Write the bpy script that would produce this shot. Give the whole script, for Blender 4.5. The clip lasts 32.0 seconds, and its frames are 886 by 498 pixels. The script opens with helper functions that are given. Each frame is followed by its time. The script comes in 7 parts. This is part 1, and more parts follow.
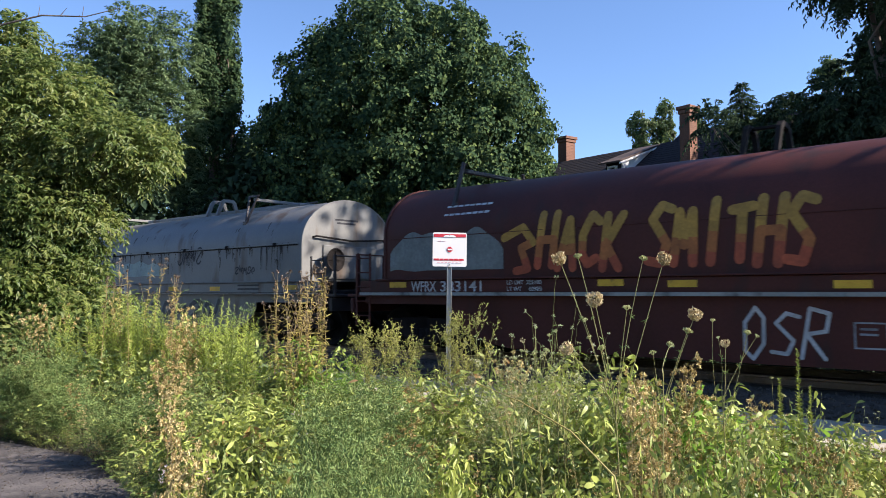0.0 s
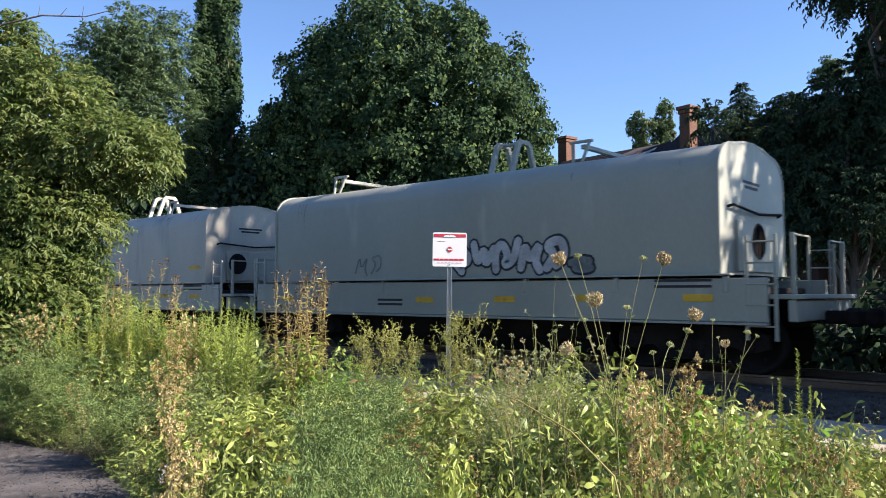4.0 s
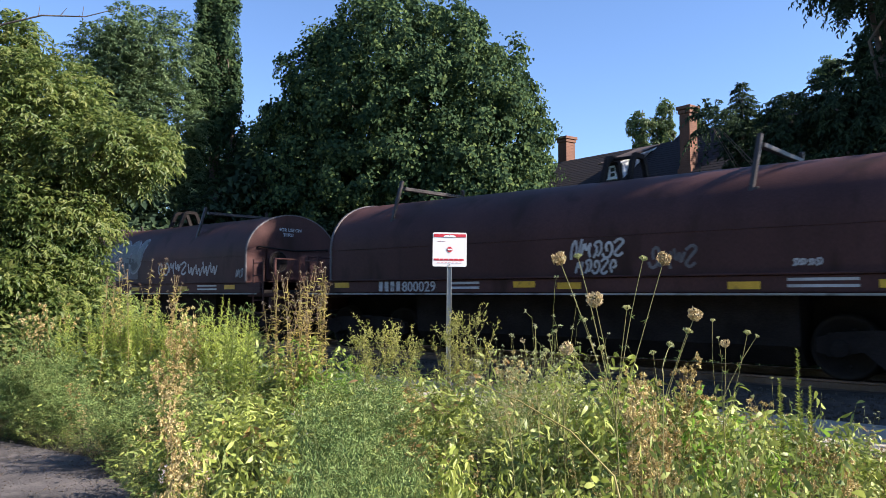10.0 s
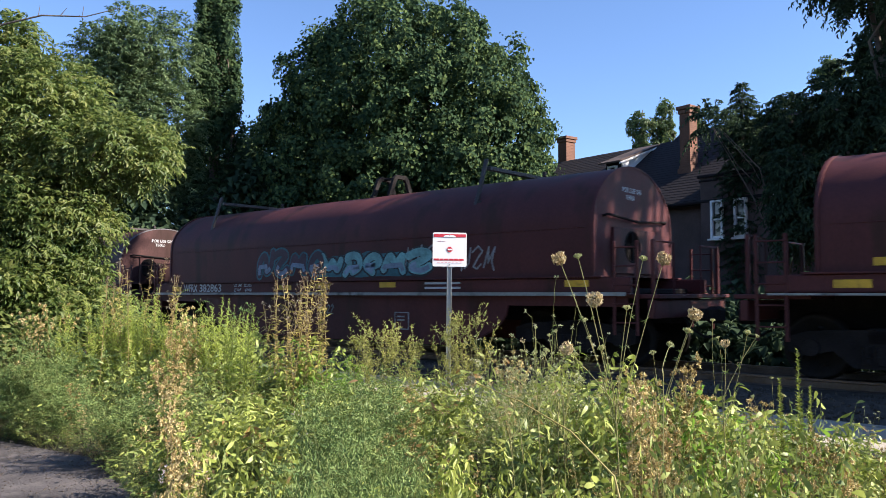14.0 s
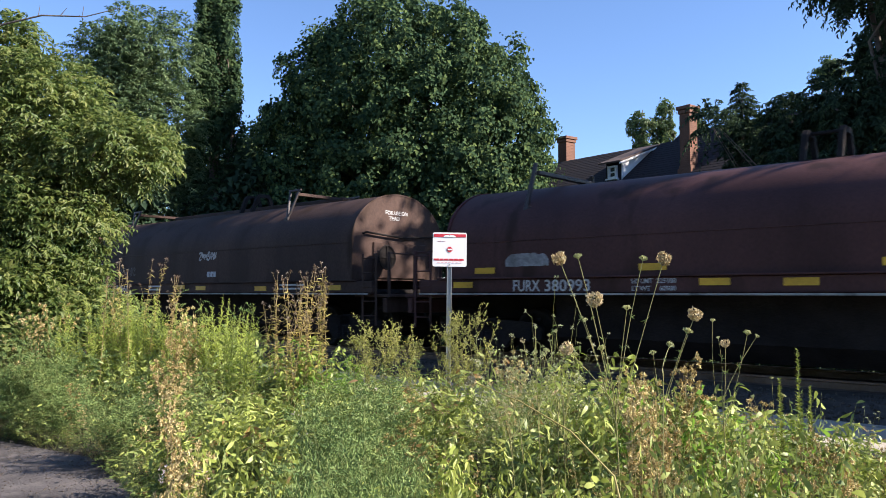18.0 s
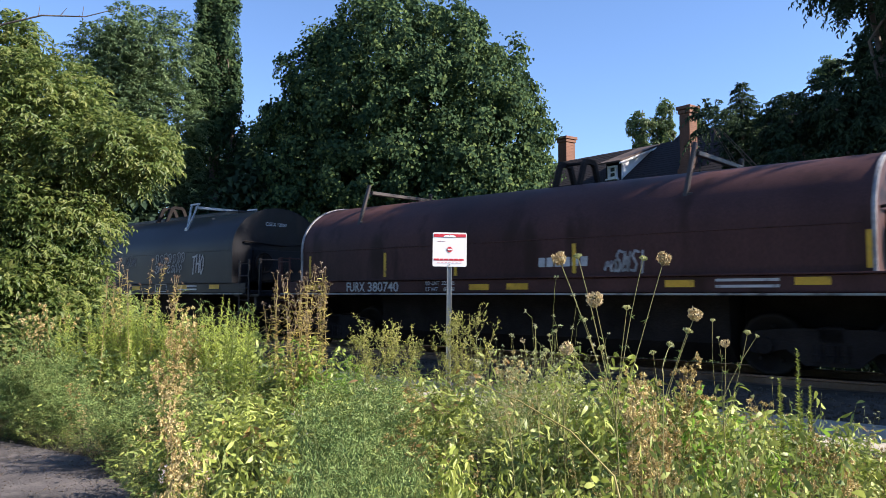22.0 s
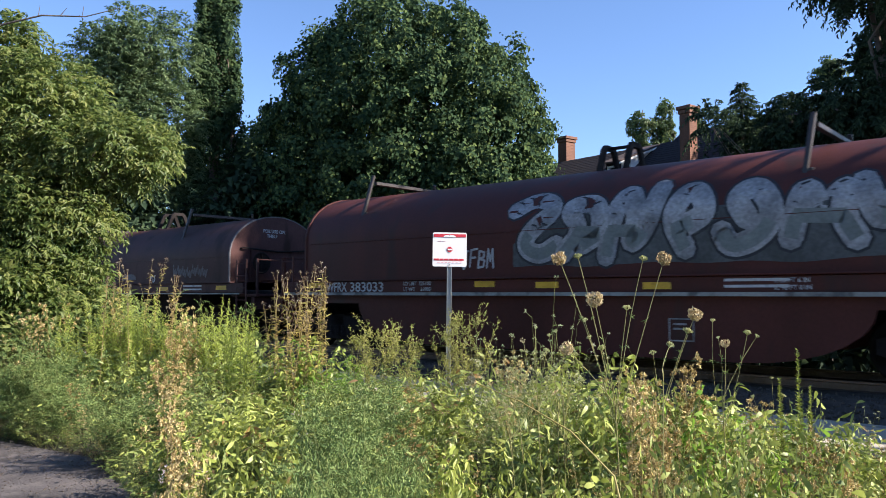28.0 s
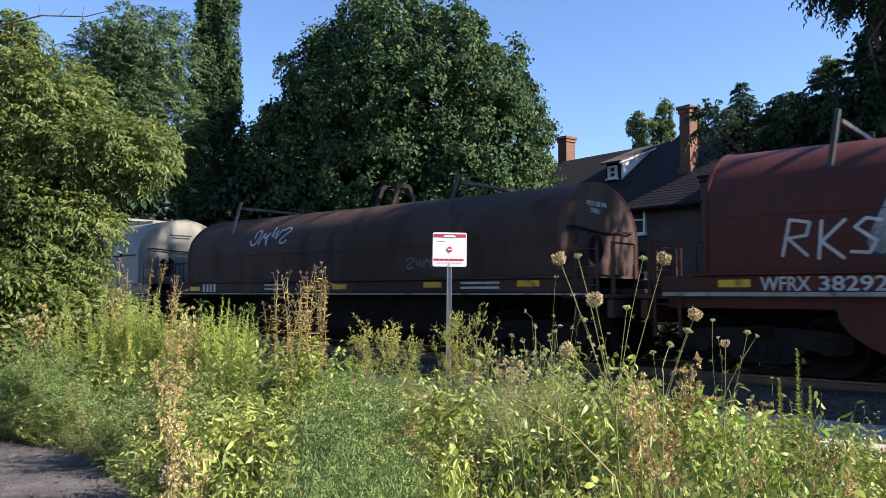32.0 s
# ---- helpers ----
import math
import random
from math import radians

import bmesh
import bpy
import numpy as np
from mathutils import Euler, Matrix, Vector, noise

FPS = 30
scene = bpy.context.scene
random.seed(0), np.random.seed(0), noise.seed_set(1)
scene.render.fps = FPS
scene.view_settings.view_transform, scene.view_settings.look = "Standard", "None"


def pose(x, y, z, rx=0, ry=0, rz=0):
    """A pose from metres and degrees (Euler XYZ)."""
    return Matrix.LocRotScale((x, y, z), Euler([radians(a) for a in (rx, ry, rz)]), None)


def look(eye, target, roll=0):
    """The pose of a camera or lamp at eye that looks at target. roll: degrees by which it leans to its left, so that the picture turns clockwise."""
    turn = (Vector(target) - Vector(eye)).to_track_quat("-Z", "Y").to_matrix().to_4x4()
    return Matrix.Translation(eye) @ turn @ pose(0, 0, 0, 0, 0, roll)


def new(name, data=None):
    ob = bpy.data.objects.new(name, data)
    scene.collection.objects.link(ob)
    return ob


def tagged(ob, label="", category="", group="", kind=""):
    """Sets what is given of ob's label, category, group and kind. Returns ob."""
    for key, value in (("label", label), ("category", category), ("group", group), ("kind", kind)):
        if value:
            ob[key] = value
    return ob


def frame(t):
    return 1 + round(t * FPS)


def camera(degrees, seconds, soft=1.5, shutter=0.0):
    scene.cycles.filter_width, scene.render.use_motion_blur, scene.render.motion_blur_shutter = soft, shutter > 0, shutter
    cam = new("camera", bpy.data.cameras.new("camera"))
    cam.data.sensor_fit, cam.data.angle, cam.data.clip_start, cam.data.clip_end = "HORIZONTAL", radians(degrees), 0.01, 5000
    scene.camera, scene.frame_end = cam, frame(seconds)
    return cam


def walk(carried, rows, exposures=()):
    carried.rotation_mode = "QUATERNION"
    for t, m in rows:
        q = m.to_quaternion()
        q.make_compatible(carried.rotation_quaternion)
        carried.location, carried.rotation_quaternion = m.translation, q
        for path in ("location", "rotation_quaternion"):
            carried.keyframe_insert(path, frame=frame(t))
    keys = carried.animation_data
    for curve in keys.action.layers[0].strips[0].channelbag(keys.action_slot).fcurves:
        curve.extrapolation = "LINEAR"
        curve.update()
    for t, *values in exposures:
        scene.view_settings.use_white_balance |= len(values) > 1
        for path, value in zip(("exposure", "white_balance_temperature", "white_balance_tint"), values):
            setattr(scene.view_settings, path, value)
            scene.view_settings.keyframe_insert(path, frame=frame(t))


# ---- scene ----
EYE = (0.0, 0.0, 1.6)
TILT = 93.29
cam = camera(60.0, 32.0, soft=0.75, shutter=0.12)
walk(cam, [(0.0, pose(*EYE, TILT, 0, 0)), (32.0, pose(*EYE, TILT, 0, 0))], exposures=[(0.0, 1.33, 6430, 18), (3.0, 1.33, 6430, 18), (6.0, 1.38, 6430, 18), (32.0, 1.38, 6430, 18)])

# ---- track plan: forward is the way the train runs, the camera stands on its right-hand side ----
TRACK_TURN = -41.0
FWD = Vector((math.cos(radians(TRACK_TURN)), math.sin(radians(TRACK_TURN)), 0))
AWAY = Vector((-FWD.y, FWD.x, 0))
TRACK_OFF = 12.6
RAIL_Z = 0.38
SPEED = 9.93


def on_track(s, off=0.0, z=0.0):
    """A place s metres along the track and off metres from its centre line, away from the camera."""
    return AWAY * (TRACK_OFF + off) + FWD * s + Vector((0, 0, z))


# ---- light ----
SUN_AZ, SUN_EL = (0.97, -0.22), 33.0
world = bpy.data.worlds.new("sky")
scene.world = world
world.use_nodes = True
wn = world.node_tree.nodes
sky = wn.new("ShaderNodeTexSky")
sky.sky_type = "NISHITA"
sky.sun_disc = False
sky.sun_elevation = radians(SUN_EL)
sky.sun_rotation = math.atan2(SUN_AZ[0], SUN_AZ[1])
sky.air_density, sky.dust_density, sky.ozone_density = 1.0, 0.0, 6.0
wn["Background"].inputs["Strength"].default_value = 0.088
world.node_tree.links.new(sky.outputs["Color"], wn["Background"].inputs["Color"])
sun = new("sun", bpy.data.lights.new("sun", "SUN"))
sun.data.energy, sun.data.angle, sun.data.color = 5.0, radians(0.53), (1.0, 0.93, 0.80)
_h = math.tan(radians(SUN_EL)) * math.hypot(*SUN_AZ)
sun.matrix_world = look((SUN_AZ[0] * 50, SUN_AZ[1] * 50, _h * 50), (0, 0, 0))


# ---- materials ----
def shader(name):
    m = bpy.data.materials.new(name)
    m.use_nodes = True
    return m, m.node_tree.nodes, m.node_tree.links, m.node_tree.nodes["Principled BSDF"]


def ramp(nodes, stops):
    r = nodes.new("ShaderNodeValToRGB")
    e = r.color_ramp.elements
    while len(e) < len(stops):
        e.new(0.5)
    for k, (p, c) in zip(e, stops):
        k.position, k.color = p, (*c, 1) if len(c) == 3 else c
    return r


def surface(name, base, rough=0.7, metal=0.0, vary=0.25, grain=40.0, patch=1.2, bump=0.15, stretch=(1, 1, 1), dirt=None, dirt_at=0.62, spec=0.4, coord="Object"):
    """A worn surface: fine grain and broad patches on a base colour, with an optional dirt colour in blotches."""
    m, n, l, b = shader(name)
    tc = n.new("ShaderNodeTexCoord")
    mp = n.new("ShaderNodeMapping")
    mp.inputs["Scale"].default_value = stretch
    l.new(tc.outputs[coord], mp.inputs["Vector"])
    fine, broad = n.new("ShaderNodeTexNoise"), n.new("ShaderNodeTexNoise")
    fine.inputs["Scale"].default_value, broad.inputs["Scale"].default_value = grain, patch
    fine.inputs["Detail"].default_value, broad.inputs["Detail"].default_value = 4, 5
    info = n.new("ShaderNodeObjectInfo")
    off = n.new("ShaderNodeVectorMath")
    off.operation = "ADD"
    sc = n.new("ShaderNodeMath")
    sc.operation = "MULTIPLY"
    sc.inputs[1].default_value = 37.0
    l.new(info.outputs["Random"], sc.inputs[0])
    l.new(mp.outputs["Vector"], off.inputs[0])
    l.new(sc.outputs[0], off.inputs[1])
    l.new(off.outputs[0], fine.inputs["Vector"])
    l.new(off.outputs[0], broad.inputs["Vector"])
    lo = tuple(c * (1 - vary) for c in base)
    hi = tuple(min(1, c * (1 + vary)) for c in base)
    r1 = ramp(n, [(0.3, lo), (0.7, hi)])
    l.new(broad.outputs["Fac"], r1.inputs["Fac"])
    mx = n.new("ShaderNodeMix")
    mx.data_type, mx.blend_type = "RGBA", "OVERLAY"
    mx.inputs["Factor"].default_value = min(1, vary * 1.6)
    l.new(r1.outputs["Color"], mx.inputs["A"])
    l.new(fine.outputs["Fac"], mx.inputs["B"])
    col = mx.outputs["Result"]
    if dirt:
        d = n.new("ShaderNodeTexNoise")
        d.inputs["Scale"].default_value, d.inputs["Detail"].default_value = patch * 2.3, 8
        l.new(off.outputs[0], d.inputs["Vector"])
        dr = ramp(n, [(dirt_at - 0.07, (0, 0, 0)), (dirt_at + 0.06, (1, 1, 1))])
        l.new(d.outputs["Fac"], dr.inputs["Fac"])
        m2 = n.new("ShaderNodeMix")
        m2.data_type = "RGBA"
        l.new(dr.outputs["Color"], m2.inputs["Factor"])
        l.new(col, m2.inputs["A"])
        m2.inputs["B"].default_value = (*dirt, 1)
        col = m2.outputs["Result"]
    l.new(col, b.inputs["Base Color"])
    b.inputs["Metallic"].default_value = metal
    b.inputs["Specular IOR Level"].default_value = spec
    rr = n.new("ShaderNodeMapRange")
    rr.inputs["To Min"].default_value, rr.inputs["To Max"].default_value = max(0.05, rough - 0.12), min(1, rough + 0.12)
    l.new(broad.outputs["Fac"], rr.inputs["Value"])
    l.new(rr.outputs["Result"], b.inputs["Roughness"])
    if bump:
        bp = n.new("ShaderNodeBump")
        bp.inputs["Strength"].default_value, bp.inputs["Distance"].default_value = bump, 0.02
        l.new(fine.outputs["Fac"], bp.inputs["Height"])
        l.new(bp.outputs["Normal"], b.inputs["Normal"])
    return m


def leafy(name, stops, rough=0.5, glow=0.35, spec=0.35):
    """Leaves: each leaf takes its own colour from the stops, and lets part of the light through."""
    m, n, l, b = shader(name)
    geo = n.new("ShaderNodeNewGeometry")
    r = ramp(n, stops)
    tc = n.new("ShaderNodeTexCoord")
    nz = n.new("ShaderNodeTexNoise")
    nz.inputs["Scale"].default_value = 2.4
    l.new(tc.outputs["Object"], nz.inputs["Vector"])
    mixv = n.new("ShaderNodeMath")
    mixv.operation = "MULTIPLY_ADD"
    mixv.inputs[1].default_value, mixv.inputs[2].default_value = 0.55, -0.27
    add = n.new("ShaderNodeMath")
    add.operation = "MULTIPLY_ADD"
    add.inputs[1].default_value = 1.05
    l.new(geo.outputs["Random Per Island"], mixv.inputs[0])
    l.new(nz.outputs["Fac"], add.inputs[0])
    l.new(mixv.outputs[0], add.inputs[2])
    l.new(add.outputs[0], r.inputs["Fac"])
    l.new(r.outputs["Color"], b.inputs["Base Color"])
    b.inputs["Roughness"].default_value = rough
    b.inputs["Specular IOR Level"].default_value = spec
    tr = n.new("ShaderNodeBsdfTranslucent")
    hs = n.new("ShaderNodeHueSaturation")
    hs.inputs["Saturation"].default_value, hs.inputs["Value"].default_value = 1.0, 1.5
    l.new(r.outputs["Color"], hs.inputs["Color"])
    l.new(hs.outputs["Color"], tr.inputs["Color"])
    ms = n.new("ShaderNodeMixShader")
    ms.inputs["Fac"].default_value = glow
    l.new(b.outputs[0], ms.inputs[1])
    l.new(tr.outputs[0], ms.inputs[2])
    l.new(ms.outputs[0], n["Material Output"].inputs["Surface"])
    return m


RED = surface("oxide_red_paint", (0.074, 0.021, 0.016), 0.55, 0, 0.25, 60, 0.9, 0.05, (1, 1, 0.35), (0.05, 0.022, 0.018), 0.64, 0.2)
BROWN = surface("faded_brown_paint", (0.068, 0.032, 0.029), 0.58, 0, 0.3, 60, 0.8, 0.06, (1, 1, 0.3), (0.036, 0.018, 0.014), 0.62, 0.14)
ROSE = surface("red_brown_paint", (0.084, 0.027, 0.026), 0.56, 0, 0.25, 60, 0.9, 0.05, (1, 1, 0.3), (0.05, 0.022, 0.017), 0.63, 0.15)
BLACK = surface("black_paint", (0.010, 0.0105, 0.013), 0.42, 0, 0.35, 60, 0.8, 0.04, (1, 1, 0.3), (0.017, 0.015, 0.014), 0.64, 0.18)
WHITE = surface("weathered_white_paint", (0.155, 0.155, 0.146), 0.5, 0, 0.14, 50, 0.9, 0.05, (1, 1, 0.22), (0.10, 0.07, 0.05), 0.63)
PALE = surface("pale_grey_green_paint", (0.205, 0.20, 0.168), 0.5, 0, 0.2, 50, 0.7, 0.04, (1, 1, 0.25), (0.105, 0.10, 0.085), 0.6, 0.3)
CREAM = surface("cream_paint", (0.31, 0.31, 0.25), 0.45, 0, 0.08, 50, 0.7, 0.04, (1, 1, 0.25), (0.42, 0.41, 0.35), 0.68)
LIGHTGREY = surface("light_grey_paint", (0.45, 0.415, 0.335), 0.5, 0, 0.12, 50, 0.7, 0.04, (1, 1, 0.25), (0.30, 0.285, 0.25), 0.64, 0.3)
GRIME = surface("grimy_underframe", (0.022, 0.019, 0.018), 0.9, 0, 0.35, 40, 2.0, 0.2, spec=0.08)
WHEEL = surface("worn_wheel_steel", (0.022, 0.019, 0.017), 0.75, 0.1, 0.25, 40, 3, 0.05, spec=0.12)
GALV = surface("galvanised_steel", (0.36, 0.37, 0.37), 0.45, 0.6, 0.15, 60, 6, 0.05)
YELLOW = surface("yellow_reflector", (0.62, 0.36, 0.03), 0.5, 0, 0.18, 60, 3, 0.03, dirt=(0.25, 0.14, 0.03), dirt_at=0.66)
CHALK = surface("white_lettering", (0.45, 0.46, 0.46), 0.6, 0, 0.15, 60, 4, 0.02, dirt=(0.25, 0.24, 0.23), dirt_at=0.64)
PANEL = surface("pale_number_panel", (0.46, 0.45, 0.42), 0.6, 0, 0.2, 40, 2, 0.03, dirt=(0.28, 0.27, 0.25), dirt_at=0.62)
INK = surface("black_lettering", (0.02, 0.02, 0.025), 0.6, 0, 0.2, 60, 4, 0.02)
RUSTBROWN = surface("rusty_brown_paint", (0.064, 0.040, 0.032), 0.68, 0, 0.35, 50, 0.7, 0.08, (1, 1, 0.3), (0.04, 0.024, 0.016), 0.58, 0.12)
RUST = surface("rust_run", (0.034, 0.026, 0.022), 0.75, 0, 0.3, 40, 2, 0.05)
STRIPE = surface("pale_sill_stripe", (0.25, 0.255, 0.235), 0.6, 0, 0.2, 40, 1.5, 0.03, dirt=(0.1, 0.1, 0.095), dirt_at=0.6)
DARKSTEEL = surface("dark_steel", (0.045, 0.038, 0.036), 0.5, 0.3, 0.2, 40, 3, 0.05)
DASH = surface("faded_reflector_dash", (0.30, 0.26, 0.25), 0.6, 0, 0.2, 40, 3, 0.02)
SPRAY_MINT = surface("pale_mint_spray", (0.26, 0.34, 0.31), 0.6, 0, 0.2, 20, 2, 0.02)
SPRAY_MURK = surface("murky_grey_spray", (0.065, 0.07, 0.068), 0.65, 0, 0.35, 20, 2, 0.02)
SPRAY_FAINT = surface("faint_grey_spray", (0.12, 0.11, 0.11), 0.65, 0, 0.35, 20, 2, 0.02)
SPRAY_WHITE = surface("white_spray", (0.43, 0.42, 0.405), 0.6, 0, 0.25, 30, 3, 0.02)
SPRAY_SILVER = surface("silver_spray", (0.25, 0.25, 0.252), 0.55, 0.1, 0.45, 20, 2.2, 0.02)
SPRAY_GREY = surface("grey_green_spray", (0.16, 0.18, 0.17), 0.65, 0, 0.25, 20, 2, 0.02)
SPRAY_BEIGE = surface("beige_spray", (0.34, 0.29, 0.22), 0.65, 0, 0.3, 20, 2, 0.02)
SPRAY_TEAL = surface("teal_spray", (0.03, 0.13, 0.15), 0.6, 0, 0.35, 20, 3, 0.02)
SPRAY_BLUE = surface("pale_blue_spray", (0.20, 0.27, 0.35), 0.6, 0, 0.3, 20, 2, 0.02)
SPRAY_ORANGE = surface("orange_spray", (0.36, 0.075, 0.03), 0.6, 0, 0.25, 20, 2, 0.02)
SPRAY_YELLOW = surface("yellow_spray", (0.36, 0.20, 0.035), 0.6, 0, 0.25, 20, 2, 0.02)
SPRAY_RED = surface("red_orange_spray", (0.36, 0.12, 0.03), 0.6, 0, 0.25, 20, 2, 0.02)
SPRAY_AQUA = surface("pale_turquoise_spray", (0.16, 0.36, 0.36), 0.6, 0, 0.3, 20, 3, 0.02)
SPRAY_PLUM = surface("plum_spray", (0.06, 0.03, 0.045), 0.6, 0, 0.35, 20, 3, 0.02)
SPRAY_NIGHT = surface("night_blue_spray", (0.035, 0.05, 0.075), 0.6, 0, 0.35, 20, 2, 0.02)
SPRAY_UMBER = surface("dark_red_spray", (0.05, 0.022, 0.02), 0.6, 0, 0.3, 20, 2, 0.02)
SPRAY_DARK = surface("dark_spray", (0.02, 0.022, 0.026), 0.6, 0, 0.25, 20, 2, 0.02)
RAIL = surface("rail_steel", (0.16, 0.12, 0.10), 0.4, 0.8, 0.2, 30, 3, 0.05)
TIE = surface("tarred_timber", (0.07, 0.055, 0.045), 0.85, 0, 0.3, 30, 2, 0.3)
BALLAST = surface("ballast_stone", (0.062, 0.051, 0.040), 0.9, 0, 0.35, 14, 3, 0.6, coord="Object")
PATH = surface("pale_gravel_path", (0.37, 0.33, 0.265), 0.9, 0, 0.18, 60, 0.8, 0.25, dirt=(0.2, 0.19, 0.17), dirt_at=0.62)
ASPHALT = surface("worn_asphalt", (0.072, 0.064, 0.062), 0.85, 0, 0.5, 55, 2.2, 1.0, dirt=(0.13, 0.115, 0.108), dirt_at=0.6)
SOIL = surface("soil_and_litter", (0.055, 0.045, 0.030), 0.95, 0, 0.35, 30, 0.6, 0.5, dirt=(0.038, 0.042, 0.020), dirt_at=0.55)
BRICK = surface("dark_red_brick", (0.085, 0.056, 0.05), 0.85, 0, 0.3, 30, 1.0, 0.3)
CHIMNEY_BRICK = surface("orange_brick", (0.16, 0.078, 0.050), 0.85, 0, 0.25, 30, 1.2, 0.3)
# one shingle in two tones: darkened for the shaded roof, lighter for the sunlit dormer
SHINGLE = surface("dark_brown_shingle", (0.014, 0.0095, 0.011), 0.9, 0, 0.3, 30, 1.0, 0.3)
DORMER_SHINGLE = surface("sunlit_brown_shingle", (0.075, 0.052, 0.045), 0.9, 0, 0.3, 30, 1.0, 0.3)
TRIM = surface("white_painted_wood", (0.75, 0.73, 0.70), 0.55, 0, 0.1, 30, 2, 0.05)
GLASS_DARK = surface("dark_window_glass", (0.02, 0.024, 0.03), 0.08, 0, 0.2, 5, 2, 0.0, spec=0.6)
BARK = surface("grey_brown_bark", (0.13, 0.105, 0.085), 0.9, 0, 0.35, 20, 1.5, 0.6, (1, 1, 0.3))
SIGN_WHITE = surface("white_sign_sheet", (0.82, 0.81, 0.80), 0.4, 0, 0.04, 20, 3, 0.0)
SIGN_PINK = surface("faded_sign_ink", (0.66, 0.36, 0.38), 0.45, 0, 0.08, 20, 3, 0.0)
SIGN_RED = surface("red_sign_ink", (0.55, 0.04, 0.06), 0.45, 0, 0.08, 20, 3, 0.0)

LEAF_MAPLE = leafy("maple_leaf", [(0.2, (0.026, 0.052, 0.028)), (0.55, (0.046, 0.084, 0.038)), (0.9, (0.12, 0.165, 0.055))], 0.75, 0.18, 0.04)
LEAF_POPLAR = leafy("poplar_leaf", [(0.2, (0.026, 0.052, 0.028)), (0.6, (0.044, 0.080, 0.036)), (0.9, (0.085, 0.125, 0.05))], 0.75, 0.2, 0.04)
LEAF_LOCUST = leafy("pinnate_leaf", [(0.2, (0.06, 0.10, 0.045)), (0.6, (0.11, 0.17, 0.075)), (0.9, (0.18, 0.24, 0.11))], 0.6, 0.3, 0.2)
LEAF_BUSH = leafy("box_elder_leaf", [(0.2, (0.075, 0.12, 0.032)), (0.55, (0.122, 0.165, 0.044)), (0.9, (0.225, 0.25, 0.078))], 0.45, 0.45)
LEAF_DARK = leafy("dark_leaf", [(0.2, (0.024, 0.042, 0.026)), (0.6, (0.040, 0.068, 0.036)), (0.9, (0.07, 0.105, 0.05))], 0.7, 0.2, 0.07)
LEAF_FAR = leafy("distant_leaf", [(0.2, (0.04, 0.075, 0.025)), (0.6, (0.08, 0.125, 0.04)), (0.9, (0.15, 0.19, 0.06))], 0.6, 0.3)
LEAF_WEED = leafy("goldenrod_leaf", [(0.17, (0.24, 0.15, 0.05)), (0.22, (0.15, 0.19, 0.045)), (0.5, (0.235, 0.29, 0.055)), (0.9, (0.39, 0.43, 0.10))], 0.5, 0.22, 0.45)
LEAF_FEATHER = leafy("ragweed_leaf", [(0.15, (0.09, 0.15, 0.05)), (0.5, (0.142, 0.21, 0.065)), (0.9, (0.255, 0.32, 0.102))], 0.65, 0.22, 0.2)
LEAF_BROAD = leafy("broad_leaf", [(0.17, (0.20, 0.12, 0.05)), (0.22, (0.085, 0.13, 0.038)), (0.5, (0.17, 0.225, 0.048)), (0.9, (0.37, 0.42, 0.11))], 0.5, 0.22, 0.45)
STEM_GREEN = leafy("green_stem", [(0.2, (0.10, 0.13, 0.04)), (0.8, (0.20, 0.22, 0.07))], 0.6, 0.1)
STEM_DRY = leafy("dry_stem", [(0.2, (0.20, 0.14, 0.06)), (0.8, (0.38, 0.29, 0.14))], 0.7, 0.1)
DRY_TUFT = leafy("dry_seed_tuft", [(0.15, (0.20, 0.13, 0.045)), (0.5, (0.43, 0.33, 0.135)), (0.9, (0.64, 0.55, 0.30))], 0.85, 0.18, 0.15)
STRAW = leafy("straw_grass", [(0.15, (0.22, 0.19, 0.06)), (0.5, (0.36, 0.31, 0.12)), (0.9, (0.50, 0.43, 0.20))], 0.7, 0.3)
LEAF_GOLD = leafy("upright_goldenrod_leaf", [(0.15, (0.19, 0.25, 0.045)), (0.5, (0.30, 0.375, 0.068)), (0.9, (0.46, 0.50, 0.12))], 0.55, 0.4)
LEAF_SAPLING = leafy("sapling_leaf", [(0.15, (0.10, 0.21, 0.025)), (0.5, (0.19, 0.33, 0.04)), (0.9, (0.30, 0.42, 0.07))], 0.45, 0.4)
LEAF_SERE = leafy("sere_leaf", [(0.15, (0.15, 0.12, 0.03)), (0.5, (0.28, 0.22, 0.06)), (0.9, (0.38, 0.34, 0.10))], 0.7, 0.3)
HEAD_DARK = leafy("dark_seed_head", [(0.2, (0.045, 0.03, 0.02)), (0.6, (0.12, 0.075, 0.045)), (0.9, (0.42, 0.36, 0.28))], 0.8, 0.1)
LEAF_WISP = leafy("clover_leaf", [(0.15, (0.14, 0.16, 0.035)), (0.5, (0.24, 0.25, 0.06)), (0.9, (0.36, 0.34, 0.11))], 0.6, 0.3)
STEM_WISP = leafy("pale_green_stem", [(0.2, (0.18, 0.18, 0.06)), (0.8, (0.30, 0.28, 0.11))], 0.6, 0.1)
FLORET = leafy("pale_floret", [(0.2, (0.24, 0.28, 0.12)), (0.7, (0.42, 0.43, 0.24)), (0.9, (0.66, 0.64, 0.50))], 0.7, 0.3)
PINK = leafy("pale_pink_petal", [(0.2, (0.55, 0.42, 0.44)), (0.8, (0.80, 0.72, 0.70))], 0.6, 0.3)


